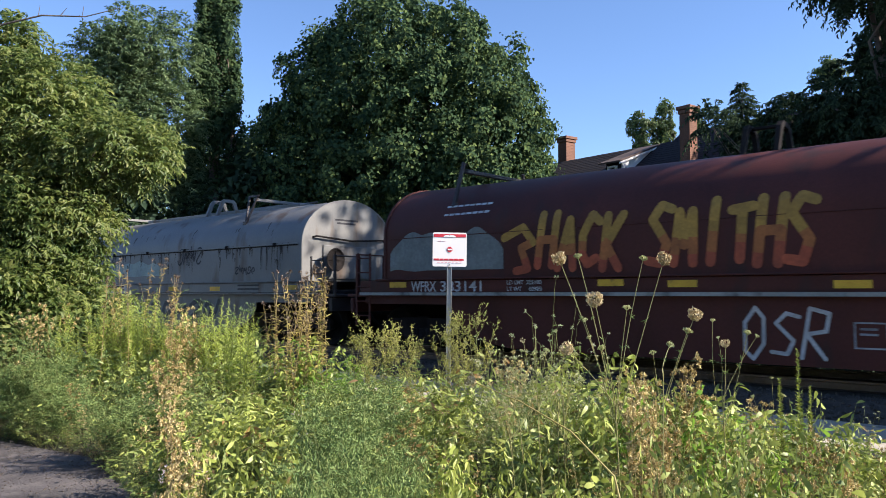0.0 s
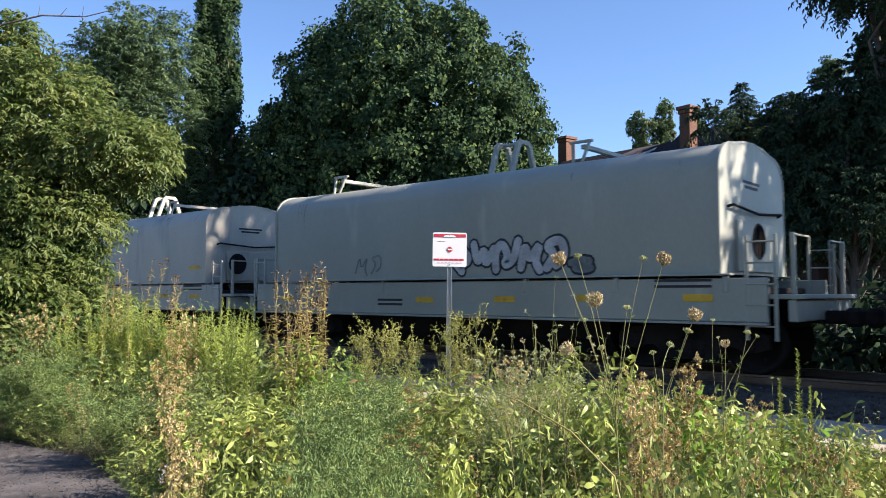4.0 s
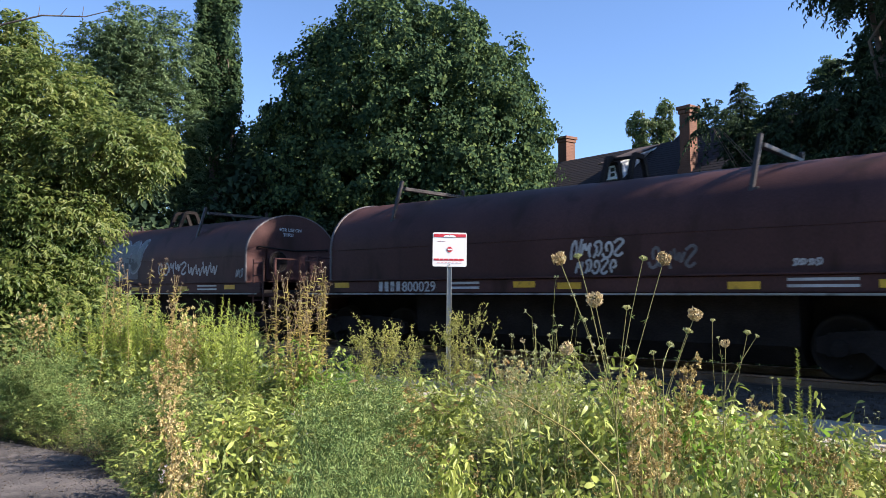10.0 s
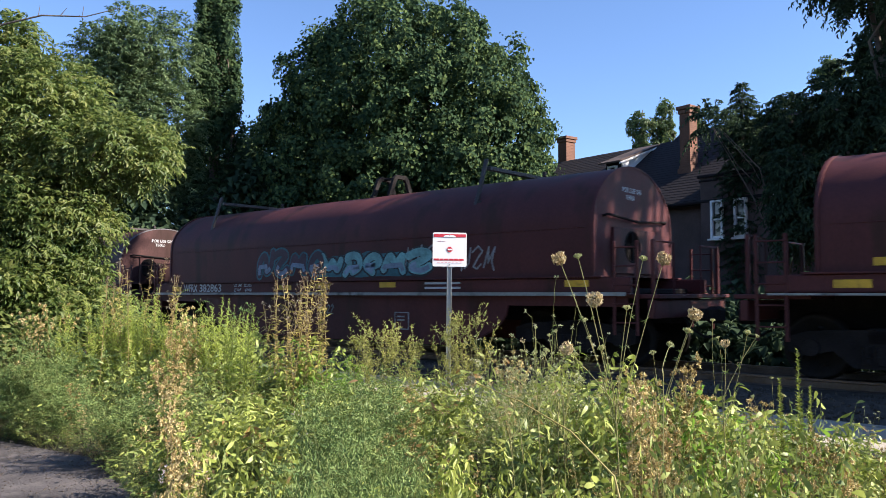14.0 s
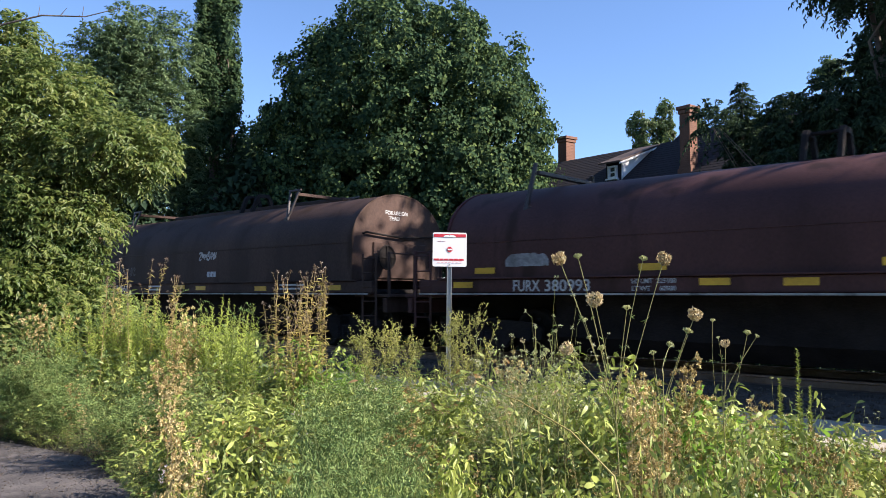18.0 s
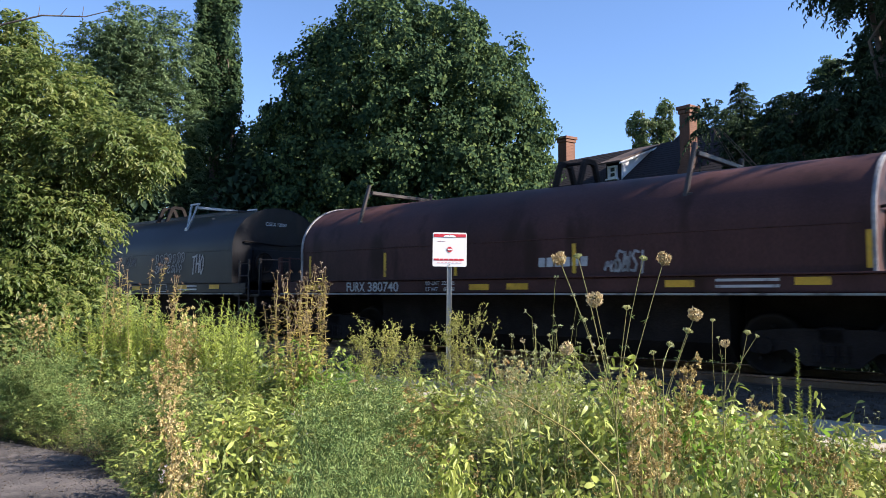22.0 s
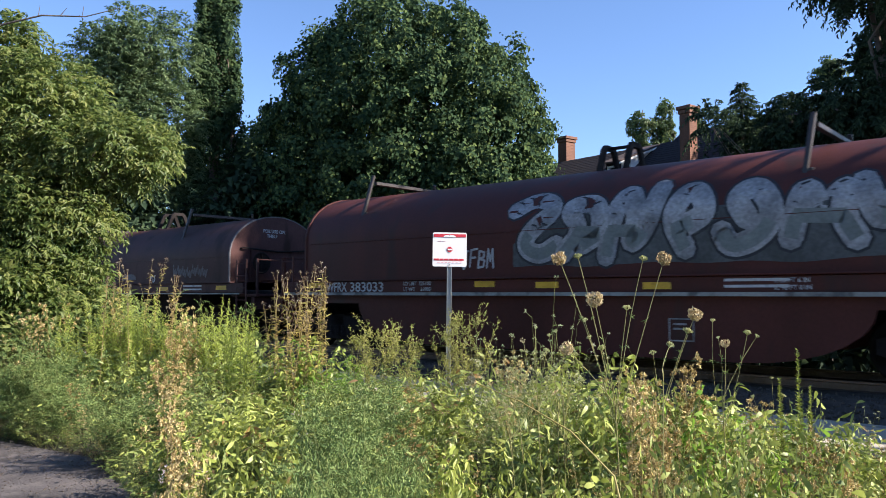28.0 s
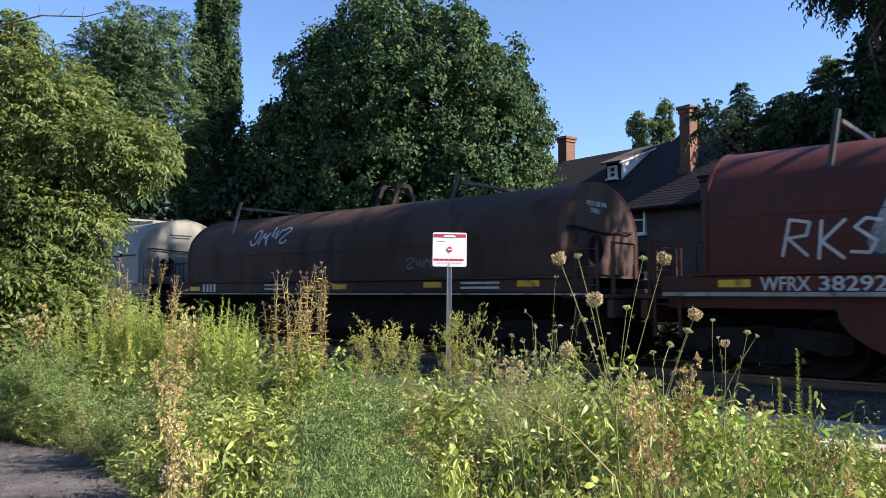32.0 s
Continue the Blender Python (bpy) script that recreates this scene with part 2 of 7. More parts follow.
# ---- mesh helpers ----
class Mesh:
    """Collects vertices and faces."""

    def __init__(self):
        self.v, self.f, self.n = [], [], 0

    def add(self, verts, faces):
        verts = np.asarray(verts, float).reshape(-1, 3)
        self.v.append(verts)
        self.f.extend(tuple(i + self.n for i in f) for f in faces)
        self.n += len(verts)
        return self

    def box(self, cx, cy, cz, sx, sy, sz, c=0.0, turn=None):
        """A box by centre and size, its edges chamfered by c."""
        hx, hy, hz = sx / 2, sy / 2, sz / 2
        c = min(c, hx * 0.45, hy * 0.45, hz * 0.45)
        if c <= 0:
            v = np.array([(x, y, z) for x in (-hx, hx) for y in (-hy, hy) for z in (-hz, hz)])
            f = [(0, 1, 3, 2), (4, 6, 7, 5), (0, 4, 5, 1), (2, 3, 7, 6), (0, 2, 6, 4), (1, 5, 7, 3)]
        else:
            v, idx = [], {}
            for a in (-1, 1):
                for b in (-1, 1):
                    for d in (-1, 1):
                        for k, p in enumerate(((a * hx, b * (hy - c), d * (hz - c)), (a * (hx - c), b * hy, d * (hz - c)), (a * (hx - c), b * (hy - c), d * hz))):
                            idx[a, b, d, k] = len(v)
                            v.append(p)
            f = []
            for s in (-1, 1):
                f.append([idx[s, -1, -1, 0], idx[s, 1, -1, 0], idx[s, 1, 1, 0], idx[s, -1, 1, 0]][::s])
                f.append([idx[-1, s, -1, 1], idx[-1, s, 1, 1], idx[1, s, 1, 1], idx[1, s, -1, 1]][::s])
                f.append([idx[-1, -1, s, 2], idx[1, -1, s, 2], idx[1, 1, s, 2], idx[-1, 1, s, 2]][::s])
            for a in (-1, 1):
                for b in (-1, 1):
                    f.append([idx[a, b, -1, 0], idx[a, b, -1, 1], idx[a, b, 1, 1], idx[a, b, 1, 0]][:: a * b])
                    f.append([idx[a, -1, b, 0], idx[a, 1, b, 0], idx[a, 1, b, 2], idx[a, -1, b, 2]][:: a * b])
                    f.append([idx[-1, a, b, 1], idx[-1, a, b, 2], idx[1, a, b, 2], idx[1, a, b, 1]][:: a * b])
                    for d in (-1, 1):
                        f.append([idx[a, b, d, 0], idx[a, b, d, 1], idx[a, b, d, 2]][:: a * b * d])
            v = np.array(v)
        if turn is not None:
            v = v @ np.array(turn.to_3x3()).T
        return self.add(v + np.array((cx, cy, cz)), f)

    def tube(self, pts, radii, sides=6, caps=True):
        """A tapered tube along pts."""
        pts = [Vector(p) for p in pts]
        if not hasattr(radii, "__len__"):
            radii = [radii] * len(pts)
        vs, fs = [], []
        side = None
        for i, p in enumerate(pts):
            d = (pts[min(i + 1, len(pts) - 1)] - pts[max(i - 1, 0)]).normalized()
            if side is None:
                side = d.orthogonal().normalized()
            side = (side - d * side.dot(d))
            side = side.normalized() if side.length > 1e-6 else d.orthogonal().normalized()
            up = d.cross(side)
            for k in range(sides):
                a = 2 * math.pi * k / sides
                vs.append(p + (side * math.cos(a) + up * math.sin(a)) * radii[i])
        for i in range(len(pts) - 1):
            for k in range(sides):
                k2 = (k + 1) % sides
                fs.append((i * sides + k, i * sides + k2, (i + 1) * sides + k2, (i + 1) * sides + k))
        if caps:
            fs.append(tuple(range(sides))[::-1])
            fs.append(tuple((len(pts) - 1) * sides + k for k in range(sides)))
        return self.add([tuple(v) for v in vs], fs)

    def lathe(self, prof, axis="y", sides=24, at=(0, 0, 0)):
        """Turns (radius, along) points about an axis."""
        vs, fs = [], []
        for r, h in prof:
            for k in range(sides):
                a = 2 * math.pi * k / sides
                c, s = r * math.cos(a), r * math.sin(a)
                vs.append({"y": (c, h, s), "z": (c, s, h), "x": (h, c, s)}[axis])
        n = len(prof)
        for i in range(n - 1):
            for k in range(sides):
                k2 = (k + 1) % sides
                fs.append((i * sides + k, i * sides + k2, (i + 1) * sides + k2, (i + 1) * sides + k))
        fs.append(tuple(range(sides))[::-1])
        fs.append(tuple((n - 1) * sides + k for k in range(sides)))
        return self.add(np.array(vs) + np.array(at), fs)

    def prism(self, outline, lo, hi, axis="y"):
        """A flat outline (in x,z for axis y; y,z for axis x; x,y for axis z) given thickness from lo to hi."""
        n = len(outline)
        put = {"y": lambda p, h: (p[0], h, p[1]), "x": lambda p, h: (h, p[0], p[1]), "z": lambda p, h: (p[0], p[1], h)}[axis]
        vs = [put(p, lo) for p in outline] + [put(p, hi) for p in outline]
        fs = [tuple(range(n))[::-1], tuple(range(n, 2 * n))]
        fs += [(k, (k + 1) % n, n + (k + 1) % n, n + k) for k in range(n)]
        return self.add(vs, fs)

    def data(self, name, material, smooth=False, fix=True):
        me = bpy.data.meshes.new(name)
        v = np.concatenate(self.v) if self.v else np.zeros((0, 3))
        me.from_pydata(v.tolist(), [], self.f)
        if fix:
            bm = bmesh.new()
            bm.from_mesh(me)
            bmesh.ops.recalc_face_normals(bm, faces=bm.faces)
            bm.to_mesh(me)
            bm.free()
        if smooth:
            me.polygons.foreach_set("use_smooth", [True] * len(me.polygons))
        me.materials.append(material)
        me.update()
        return me


def part(name, mesh, material=None, parent=None, label="", smooth=False, at=None, fix=True):
    """Links a mesh as one object, under a thing or a part if one is given."""
    me = mesh.data(name, material, smooth, fix) if isinstance(mesh, Mesh) else mesh
    ob = new(name, me)
    if parent is not None:
        ob.parent = parent
    if at is not None:
        ob.matrix_basis = at
    if label:
        ob["label"] = label
    return ob


def base(name, m, label, category, group="", kind=""):
    """An empty at the foot of a thing."""
    e = new(name)
    e.empty_display_size = 0.2
    e.matrix_basis = m
    return tagged(e, label, category, group, kind)


def mesh_of(name, v, f, material, smooth=False):
    """A mesh straight from arrays of equal-sided faces."""
    me = bpy.data.meshes.new(name)
    v, f = np.ascontiguousarray(v, dtype=np.float32), np.ascontiguousarray(f, dtype=np.int32)
    k = f.shape[1]
    me.vertices.add(len(v))
    me.vertices.foreach_set("co", v.ravel())
    me.loops.add(f.size)
    me.loops.foreach_set("vertex_index", f.ravel())
    me.polygons.add(len(f))
    me.polygons.foreach_set("loop_start", np.arange(len(f), dtype=np.int32) * k)
    me.polygons.foreach_set("loop_total", np.full(len(f), k, dtype=np.int32))
    me.update(calc_edges=True)
    me.validate()
    me.materials.append(material)
    return me


def unit(a):
    return a / np.maximum(np.linalg.norm(a, axis=-1, keepdims=True), 1e-9)


def blades(p, d, up, length, width, bend=0.15):
    """Leaves as folded kites: foot p, direction d, upper side up."""
    d = unit(d)
    side = unit(np.cross(d, up))
    nrm = np.cross(side, d)
    length, width = np.asarray(length)[:, None], np.asarray(width)[:, None]
    mid = p + d * length * 0.45
    drop = nrm * width * 0.28
    v = np.stack([p, mid + side * width * 0.5 + drop, p + d * length - nrm * length * bend, mid - side * width * 0.5 + drop], axis=1)
    i = np.arange(len(p), dtype=np.int32)[:, None] * 4
    f = np.concatenate([np.concatenate([i, i + 1, i + 2], 1), np.concatenate([i, i + 2, i + 3], 1)], 0)
    return v.reshape(-1, 3), f


def long_blades(p, d, up, length, width, bend=0.2):
    """Lance-shaped leaves that arch over towards the tip."""
    d = unit(d)
    side = unit(np.cross(d, up))
    nrm = np.cross(side, d)
    length, width = np.asarray(length)[:, None], np.asarray(width)[:, None]

    def at(u, w):
        return p + d * length * u - nrm * length * bend * 1.6 * u ** 2 + side * width * w

    v = np.stack([p, at(0.28, 0.45), at(0.28, -0.45), at(0.64, 0.40), at(0.64, -0.40), at(1.0, 0.0)], axis=1)
    i = np.arange(len(p), dtype=np.int32)[:, None] * 6
    f = np.concatenate([np.concatenate([i + a, i + b, i + c], 1) for a, b, c in ((0, 1, 2), (2, 1, 3), (2, 3, 4), (4, 3, 5))], 0)
    return v.reshape(-1, 3), f


def merge(pieces):
    vs, fs, n = [], [], 0
    for v, f in pieces:
        vs.append(v)
        fs.append(f + n)
        n += len(v)
    return np.concatenate(vs), np.concatenate(fs)


def thin(points, radius, tip=0.4, sides=3):
    """A thin triangular stem along points, as triangles."""
    pts = np.asarray(points, float)
    n = len(pts)
    d = np.gradient(pts, axis=0)
    d = unit(d)
    ref = np.array((0.31, 0.72, 0.05))
    a = unit(np.cross(d, ref))
    b = np.cross(d, a)
    r = radius * (1 - (1 - tip) * np.linspace(0, 1, n))[:, None]
    rings = [pts + r * (a * math.cos(q) + b * math.sin(q)) for q in (2 * math.pi * k / sides for k in range(sides))]
    v = np.stack(rings, 1).reshape(-1, 3)
    f = []
    for i in range(n - 1):
        for k in range(sides):
            q, w = i * sides + k, i * sides + (k + 1) % sides
            f += [(q, w, w + sides), (q, w + sides, q + sides)]
    return v, np.array(f, dtype=np.int32)


# ---- ground, road, track ----
def ground_sheet():
    """One sheet that reaches the horizon, finer near the camera."""
    c = [-3000, -800, -300, -120, -60, -40] + list(np.arange(-30, 61, 2.5)) + [80, 120, 300, 800, 3000]
    n = len(c)
    v = [(x, y, 0.03 * noise.noise((x * 0.3, y * 0.3, 0)) - 0.03) for x in c for y in c]
    f = [(i * n + j, (i + 1) * n + j, (i + 1) * n + j + 1, i * n + j + 1) for i in range(n - 1) for j in range(n - 1)]
    return tagged(part("ground", Mesh().add(v, f), SOIL, smooth=True), "brown soil and leaf litter under the weeds", "ground", kind="structure")


def strip(name, a0, a1, z0, z1, s0, s1, mat, label, cat):
    """A long slab beside the track from offset a0 to a1, its top at z1."""
    m = Mesh()
    m.add([on_track(s, a, z) for s in (s0, s1) for a in (a0, a1) for z in (z0, z1)], [(0, 1, 3, 2), (4, 6, 7, 5), (0, 4, 5, 1), (2, 3, 7, 6), (0, 2, 6, 4), (1, 5, 7, 3)])
    return tagged(part(name, m, mat), label, cat, kind="structure")


ground_sheet()
strip("path", -4.1, -2.35, -0.2, 0.05, -380, 380, PATH, "pale gravel path along the railway track", "path")

# near road on which the camera stands
road_edge = [(-60, 12.0), (-12, 9.9), (-5.2, 8.6), (-3.4, 7.5), (-2.3, 5.9), (-1.5, 4.1), (-0.9, 2.4), (0.2, 1.2), (4, -0.2), (60, -14)]
rm = Mesh()
rm.add([(x, y, 0.02) for x, y in road_edge] + [(x, y - 60, 0.02) for x, y in road_edge], [(i, i + 1, i + 1 + len(road_edge), i + len(road_edge)) for i in range(len(road_edge) - 1)])
tagged(part("road", rm, ASPHALT), "worn grey asphalt with grit at the weed edge", "road", kind="structure")



def grit():
    """Loose grit and gravel swept to the weedy edge of the asphalt."""
    rng = np.random.default_rng(9)
    pts = []
    while len(pts) < 4200:
        x, y = rng.uniform(-6.5, -1.2), rng.uniform(4.5, 9.5)
        edge = float(np.interp(x, [q[0] for q in road_edge], [q[1] for q in road_edge]))
        if y < edge + 0.15 and rng.uniform() < math.exp(-(edge - y) / 1.6):
            pts.append((x, y, 0.02))
    c = np.array(pts)
    k = len(c)
    octa = np.array([(1, 0, 0), (-1, 0, 0), (0, 1, 0), (0, -1, 0), (0, 0, 0.7), (0, 0, -0.7)], float)
    tri = np.array([(0, 2, 4), (2, 1, 4), (1, 3, 4), (3, 0, 4), (2, 0, 5), (1, 2, 5), (3, 1, 5), (0, 3, 5)])
    q = octa[None] * (rng.uniform(0.3, 1, (k, 1, 1)) ** 2 * 0.012 + 0.002) * rng.uniform(0.6, 1.3, (k, 6, 1)) + c[:, None]
    f = (tri[None] + (np.arange(k) * 6)[:, None, None]).reshape(-1, 3)
    tagged(part("road_grit", mesh_of("road_grit", q.reshape(-1, 3), f, BALLAST)), "loose grey grit along the asphalt edge", "grit", kind="stuff")


grit()


def ballast():
    """Trapezoid bed of crushed stone with a bumpy skin, and loose stones on the shoulder that faces the camera."""
    prof = [(-2.5, 0.0), (-2.0, 0.10), (-1.75, 0.20), (-1.45, 0.24), (1.45, 0.24), (1.75, 0.20), (2.5, 0.0)]
    ss = [-380, -120] + list(np.arange(-60, 30.1, 0.5)) + [120, 380]
    v, n = [], len(prof)
    for s in ss:
        for a, z in prof:
            v.append(on_track(s, a, z + 0.02 * noise.noise((s * 3, a * 3, 0))))
    f = [(i * n + j, (i + 1) * n + j, (i + 1) * n + j + 1, i * n + j + 1) for i in range(len(ss) - 1) for j in range(n - 1)]
    bed = tagged(part("ballast", Mesh().add(v, f), BALLAST), "grey crushed-stone ballast bed under the track", "ballast", kind="structure")
    rng = np.random.default_rng(5)
    k = 9000
    s = rng.uniform(-34, 10, k)
    a = rng.uniform(-2.55, -1.3, k)
    z = np.interp(a, [-2.5, -2.0, -1.75, -1.3], [0.0, 0.10, 0.20, 0.24])
    c = np.array([on_track(si, ai, zi) for si, ai, zi in zip(s, a, z)])
    octa = np.array([(1, 0, 0), (-1, 0, 0), (0, 1, 0), (0, -1, 0), (0, 0, 1), (0, 0, -1)], float)
    tri = np.array([(0, 2, 4), (2, 1, 4), (1, 3, 4), (3, 0, 4), (2, 0, 5), (1, 2, 5), (3, 1, 5), (0, 3, 5)])
    q = octa[None] * rng.uniform(0.018, 0.045, (k, 6, 1)) + rng.normal(0, 0.006, (k, 6, 3)) + c[:, None]
    f = (tri[None] + (np.arange(k) * 6)[:, None, None]).reshape(-1, 3)
    tagged(part("ballast_stones", mesh_of("ballast_stones", q.reshape(-1, 3), f, BALLAST)), "loose grey crushed stones on the ballast shoulder", "stones", kind="stuff")


ballast()


def track():
    t = tagged(new("railway_track"), "rusty steel rails on dark timber sleepers", "railway track", kind="structure")
    prof = [(-0.07, 0), (0.07, 0), (0.07, 0.015), (0.012, 0.03), (0.012, 0.115), (0.036, 0.125), (0.036, 0.155), (-0.036, 0.155), (-0.036, 0.125), (-0.012, 0.115), (-0.012, 0.03), (-0.07, 0.015)]
    for side in (-1, 1):
        m = Mesh()
        n = len(prof)
        m.add([on_track(s, side * 0.755 + a, RAIL_Z - 0.155 + z) for s in (-380, 380) for a, z in prof], [tuple(range(n)), tuple(range(n, 2 * n))] + [(k, (k + 1) % n, n + (k + 1) % n, n + k) for k in range(n)])
        part("rail", m, RAIL, t)
    tie = Mesh().box(0, 0, 0, 0.22, 2.6, 0.16, 0.015).data("sleeper", TIE)
    for i in range(110):
        p = on_track(-45 + i * 0.52, 0, RAIL_Z - 0.155 - 0.078)
        part("sleeper", tie, TIE, t, at=pose(p.x, p.y, p.z, 0, 0, TRACK_TURN))


track()


# ---- house behind the track ----
HOUSE_AT = pose(11.3, 33.0, 0, 0, 0, math.degrees(math.atan2(0.79, -0.61)) - 180)  # local +x runs along the ridge towards the camera's right


def window(parent, x, y, z, w, h, name="window"):
    """A sash window in a wall that faces local -y; centre x, z."""
    win = part(name, Mesh().box(0, 0.02, 0, w - 0.1, 0.03, h - 0.1), GLASS_DARK, parent, "white-framed sash window", at=pose(x, y, z))
    fr = Mesh()
    for sx in (-1, 1):
        fr.box(sx * (w / 2 - 0.05), -0.03, 0, 0.1, 0.12, h, 0.01)
    for sz in (-1, 1):
        fr.box(0, -0.03, sz * (h / 2 - 0.04), w - 0.2, 0.12, 0.08, 0.01)
    part("window_frame", fr, TRIM, win)
    part("sash_bar", Mesh().box(0, -0.01, 0, w - 0.2, 0.06, 0.06, 0.008), TRIM, win)
    part("window_sill", Mesh().box(0, -0.08, -h / 2 - 0.04, w + 0.14, 0.2, 0.07, 0.01), TRIM, win)
    return win


def chimney(parent, x, y, z0, z1, w, d):
    ch = part("chimney", Mesh().box(0, 0, (z1 - z0) / 2, w, d, z1 - z0, 0.01), CHIMNEY_BRICK, parent, "tall orange brick chimney", at=pose(x, y, z0))
    part("chimney_cap", Mesh().box(0, 0, z1 - z0 - 0.22, w + 0.10, d + 0.10, 0.14, 0.01).box(0, 0, z1 - z0 - 0.06, w + 0.2, d + 0.2, 0.14, 0.01), CHIMNEY_BRICK, ch)
    part("chimney_pot", Mesh().lathe([(0.12, 0), (0.12, 0.04), (0.09, 0.06), (0.09, 0.1)], "z", 12, (0, 0, z1 - z0)), TRIM, ch)
    rows = Mesh()
    k = 0
    zz = 0.1
    while zz < z1 - z0 - 0.35:
        rows.box(0, 0, zz, w + 0.012, d + 0.012, 0.062, 0.004)
        zz += 0.078
        k += 1
    part("brick_course", rows, CHIMNEY_BRICK, ch)
    return ch


def chimney_foot(parent, x, y):
    """The wider brick foot of the tall chimney, stepped in at its shoulder."""
    part("chimney_foot", Mesh().box(0, 0, 0.5, 0.62, 0.66, 1.0, 0.01).box(0, 0, 1.06, 0.54, 0.58, 0.12, 0.01), CHIMNEY_BRICK, parent, at=pose(x, y, 5.55))


def house():
    h = base("house", HOUSE_AT, "dark brick house with brown shingle roof and two chimneys", "house")
    x0, x1, eave, half = -9.4, 9.5, 5.1, 4.4
    part("wall", Mesh().box((x0 + x1) / 2, -half + 0.15, eave / 2, x1 - x0, 0.3, eave), BRICK, h)
    part("wall", Mesh().box((x0 + x1) / 2, half - 0.15, eave / 2, x1 - x0, 0.3, eave), BRICK, h)
    # a lower and a higher length of roof
    for xa, xb, ridge in ((x0, -1.0, 8.42), (-1.0, x1, 8.72)):
        for x, s in ((xa, 1), (xb, -1)):
            part("gable_wall", Mesh().prism([(-half + 0.3, 0), (half - 0.3, 0), (half - 0.3, eave), (0, ridge - 0.25), (-half + 0.3, eave)], x, x + 0.25 * s, "x"), BRICK, h)
        over0, over1 = (0.35, 0.0) if xa == x0 else (0.12, 0.35)
        for s in (-1, 1):
            e = s * (half + 0.45)
            roof = part("roof", Mesh().prism([(e, eave - 0.32), (e, eave - 0.14), (0, ridge), (0, ridge - 0.2)], xa - over0, xb + over1, "x"), SHINGLE, h, "dark brown shingle roof slope")
            if s < 0:
                sl = Mesh()
                n = 30
                for k in range(n):
                    a, b = k / n, (k + 1) / n
                    y, z = e * (1 - a), eave - 0.14 + (ridge - eave + 0.14) * a
                    y2, z2 = e * (1 - b), eave - 0.14 + (ridge - eave + 0.14) * b
                    xl, xr = xa - over0 - 0.01, xb + over1 + 0.01
                    sl.add([(xl, y, z + 0.016), (xr, y, z + 0.016), (xr, y2, z2 + 0.008), (xl, y2, z2 + 0.008), (xl, y, z), (xr, y, z)], [(0, 1, 2, 3), (4, 5, 1, 0)])
                part("shingle_course", sl, SHINGLE, roof)
                part("gutter", Mesh().tube([(xa - over0, e - 0.06, eave - 0.22), (xb + over1, e - 0.06, eave - 0.22)], 0.07, 8), SHINGLE, roof)
    # shed dormer on the slope that faces the railway
    dm = part("dormer", Mesh().prism([(-0.75, -0.95), (-0.75, 0.08), (1.6, 0.94), (1.6, -0.95)], -0.42, 0.40, "x"), SHINGLE, h, "small shed dormer with a brown shingle roof", at=pose(-2.75, -1.9, 7.27))
    part("dormer_cheek", Mesh().prism([(-0.72, -0.9), (-0.72, 0.06), (1.4, 0.84), (1.4, -0.9)], 0.40, 0.43, "x"), TRIM, dm, "white painted dormer cheek")
    part("dormer_roof", Mesh().prism([(-1.05, 0.0), (1.8, 1.04), (1.8, 1.12), (-1.05, 0.08)], -0.62, 0.58, "x"), DORMER_SHINGLE, dm)
    part("fascia", Mesh().prism([(-1.05, -0.09), (1.6, 0.88), (1.6, 0.965), (-1.05, -0.005)], 0.55, 0.575, "x"), TRIM, dm)
    window(dm, 0, -0.79, -0.36, 0.50, 0.56, "dormer_window")
    chimney(h, -8.4, 0.4, 7.2, 9.75, 0.58, 0.66)
    chimney(h, 1.15, -2.75, 5.6, 9.05, 0.46, 0.50)
    chimney_foot(h, 1.15, -2.75)
    for x, w, hh, z in ((-0.1, 0.80, 1.15, 4.5), (-5.2, 0.80, 1.15, 4.5), (-0.1, 0.85, 1.5, 1.7)):
        window(h, x, -half - 0.012, z, w, hh)
    # a shallow bay with two tall windows
    bay = part("bay", Mesh().box(5.2, -3.8, 2.92, 4.2, 2.3, 5.84, 0.02), BRICK, h, "dark brick bay with tall windows")
    part("cornice", Mesh().box(5.2, -3.8, 5.78, 4.36, 2.46, 0.12, 0.03).box(5.2, -3.8, 5.62, 4.28, 2.38, 0.08, 0.02), SHINGLE, bay)
    for x in (3.79, 4.70, 6.1):
        window(bay, x, -4.962, 4.2, 0.50, 1.35)
    return h


house()


# ---- trees ----
def clump_leaves(rng, centres, radius, per, length, width, droop=0.5, flat=0.6, out=None):
    """Leaves in clumps round the centres."""
    n = len(centres)
    c = np.repeat(centres, per, 0)
    r = np.repeat(np.broadcast_to(radius, (n,)), per)[:, None]
    g = rng.normal(0, 0.5, (n * per, 3))
    g = g / np.maximum(1, np.linalg.norm(g, axis=1, keepdims=True) / 1.15) * np.array((1, 1, flat))
    p = c + g * r
    d = unit(g + rng.normal(0, 0.55, g.shape) + np.array((0, 0, -droop)))
    o = np.zeros_like(p) if out is None else unit(p - out)
    up = unit(np.array((0, 0, 0.9)) + o * 0.6 + rng.normal(0, 0.45, p.shape))
    size = rng.uniform(0.7, 1.3, n * per)
    return blades(p, d, up, length * size, width * size)


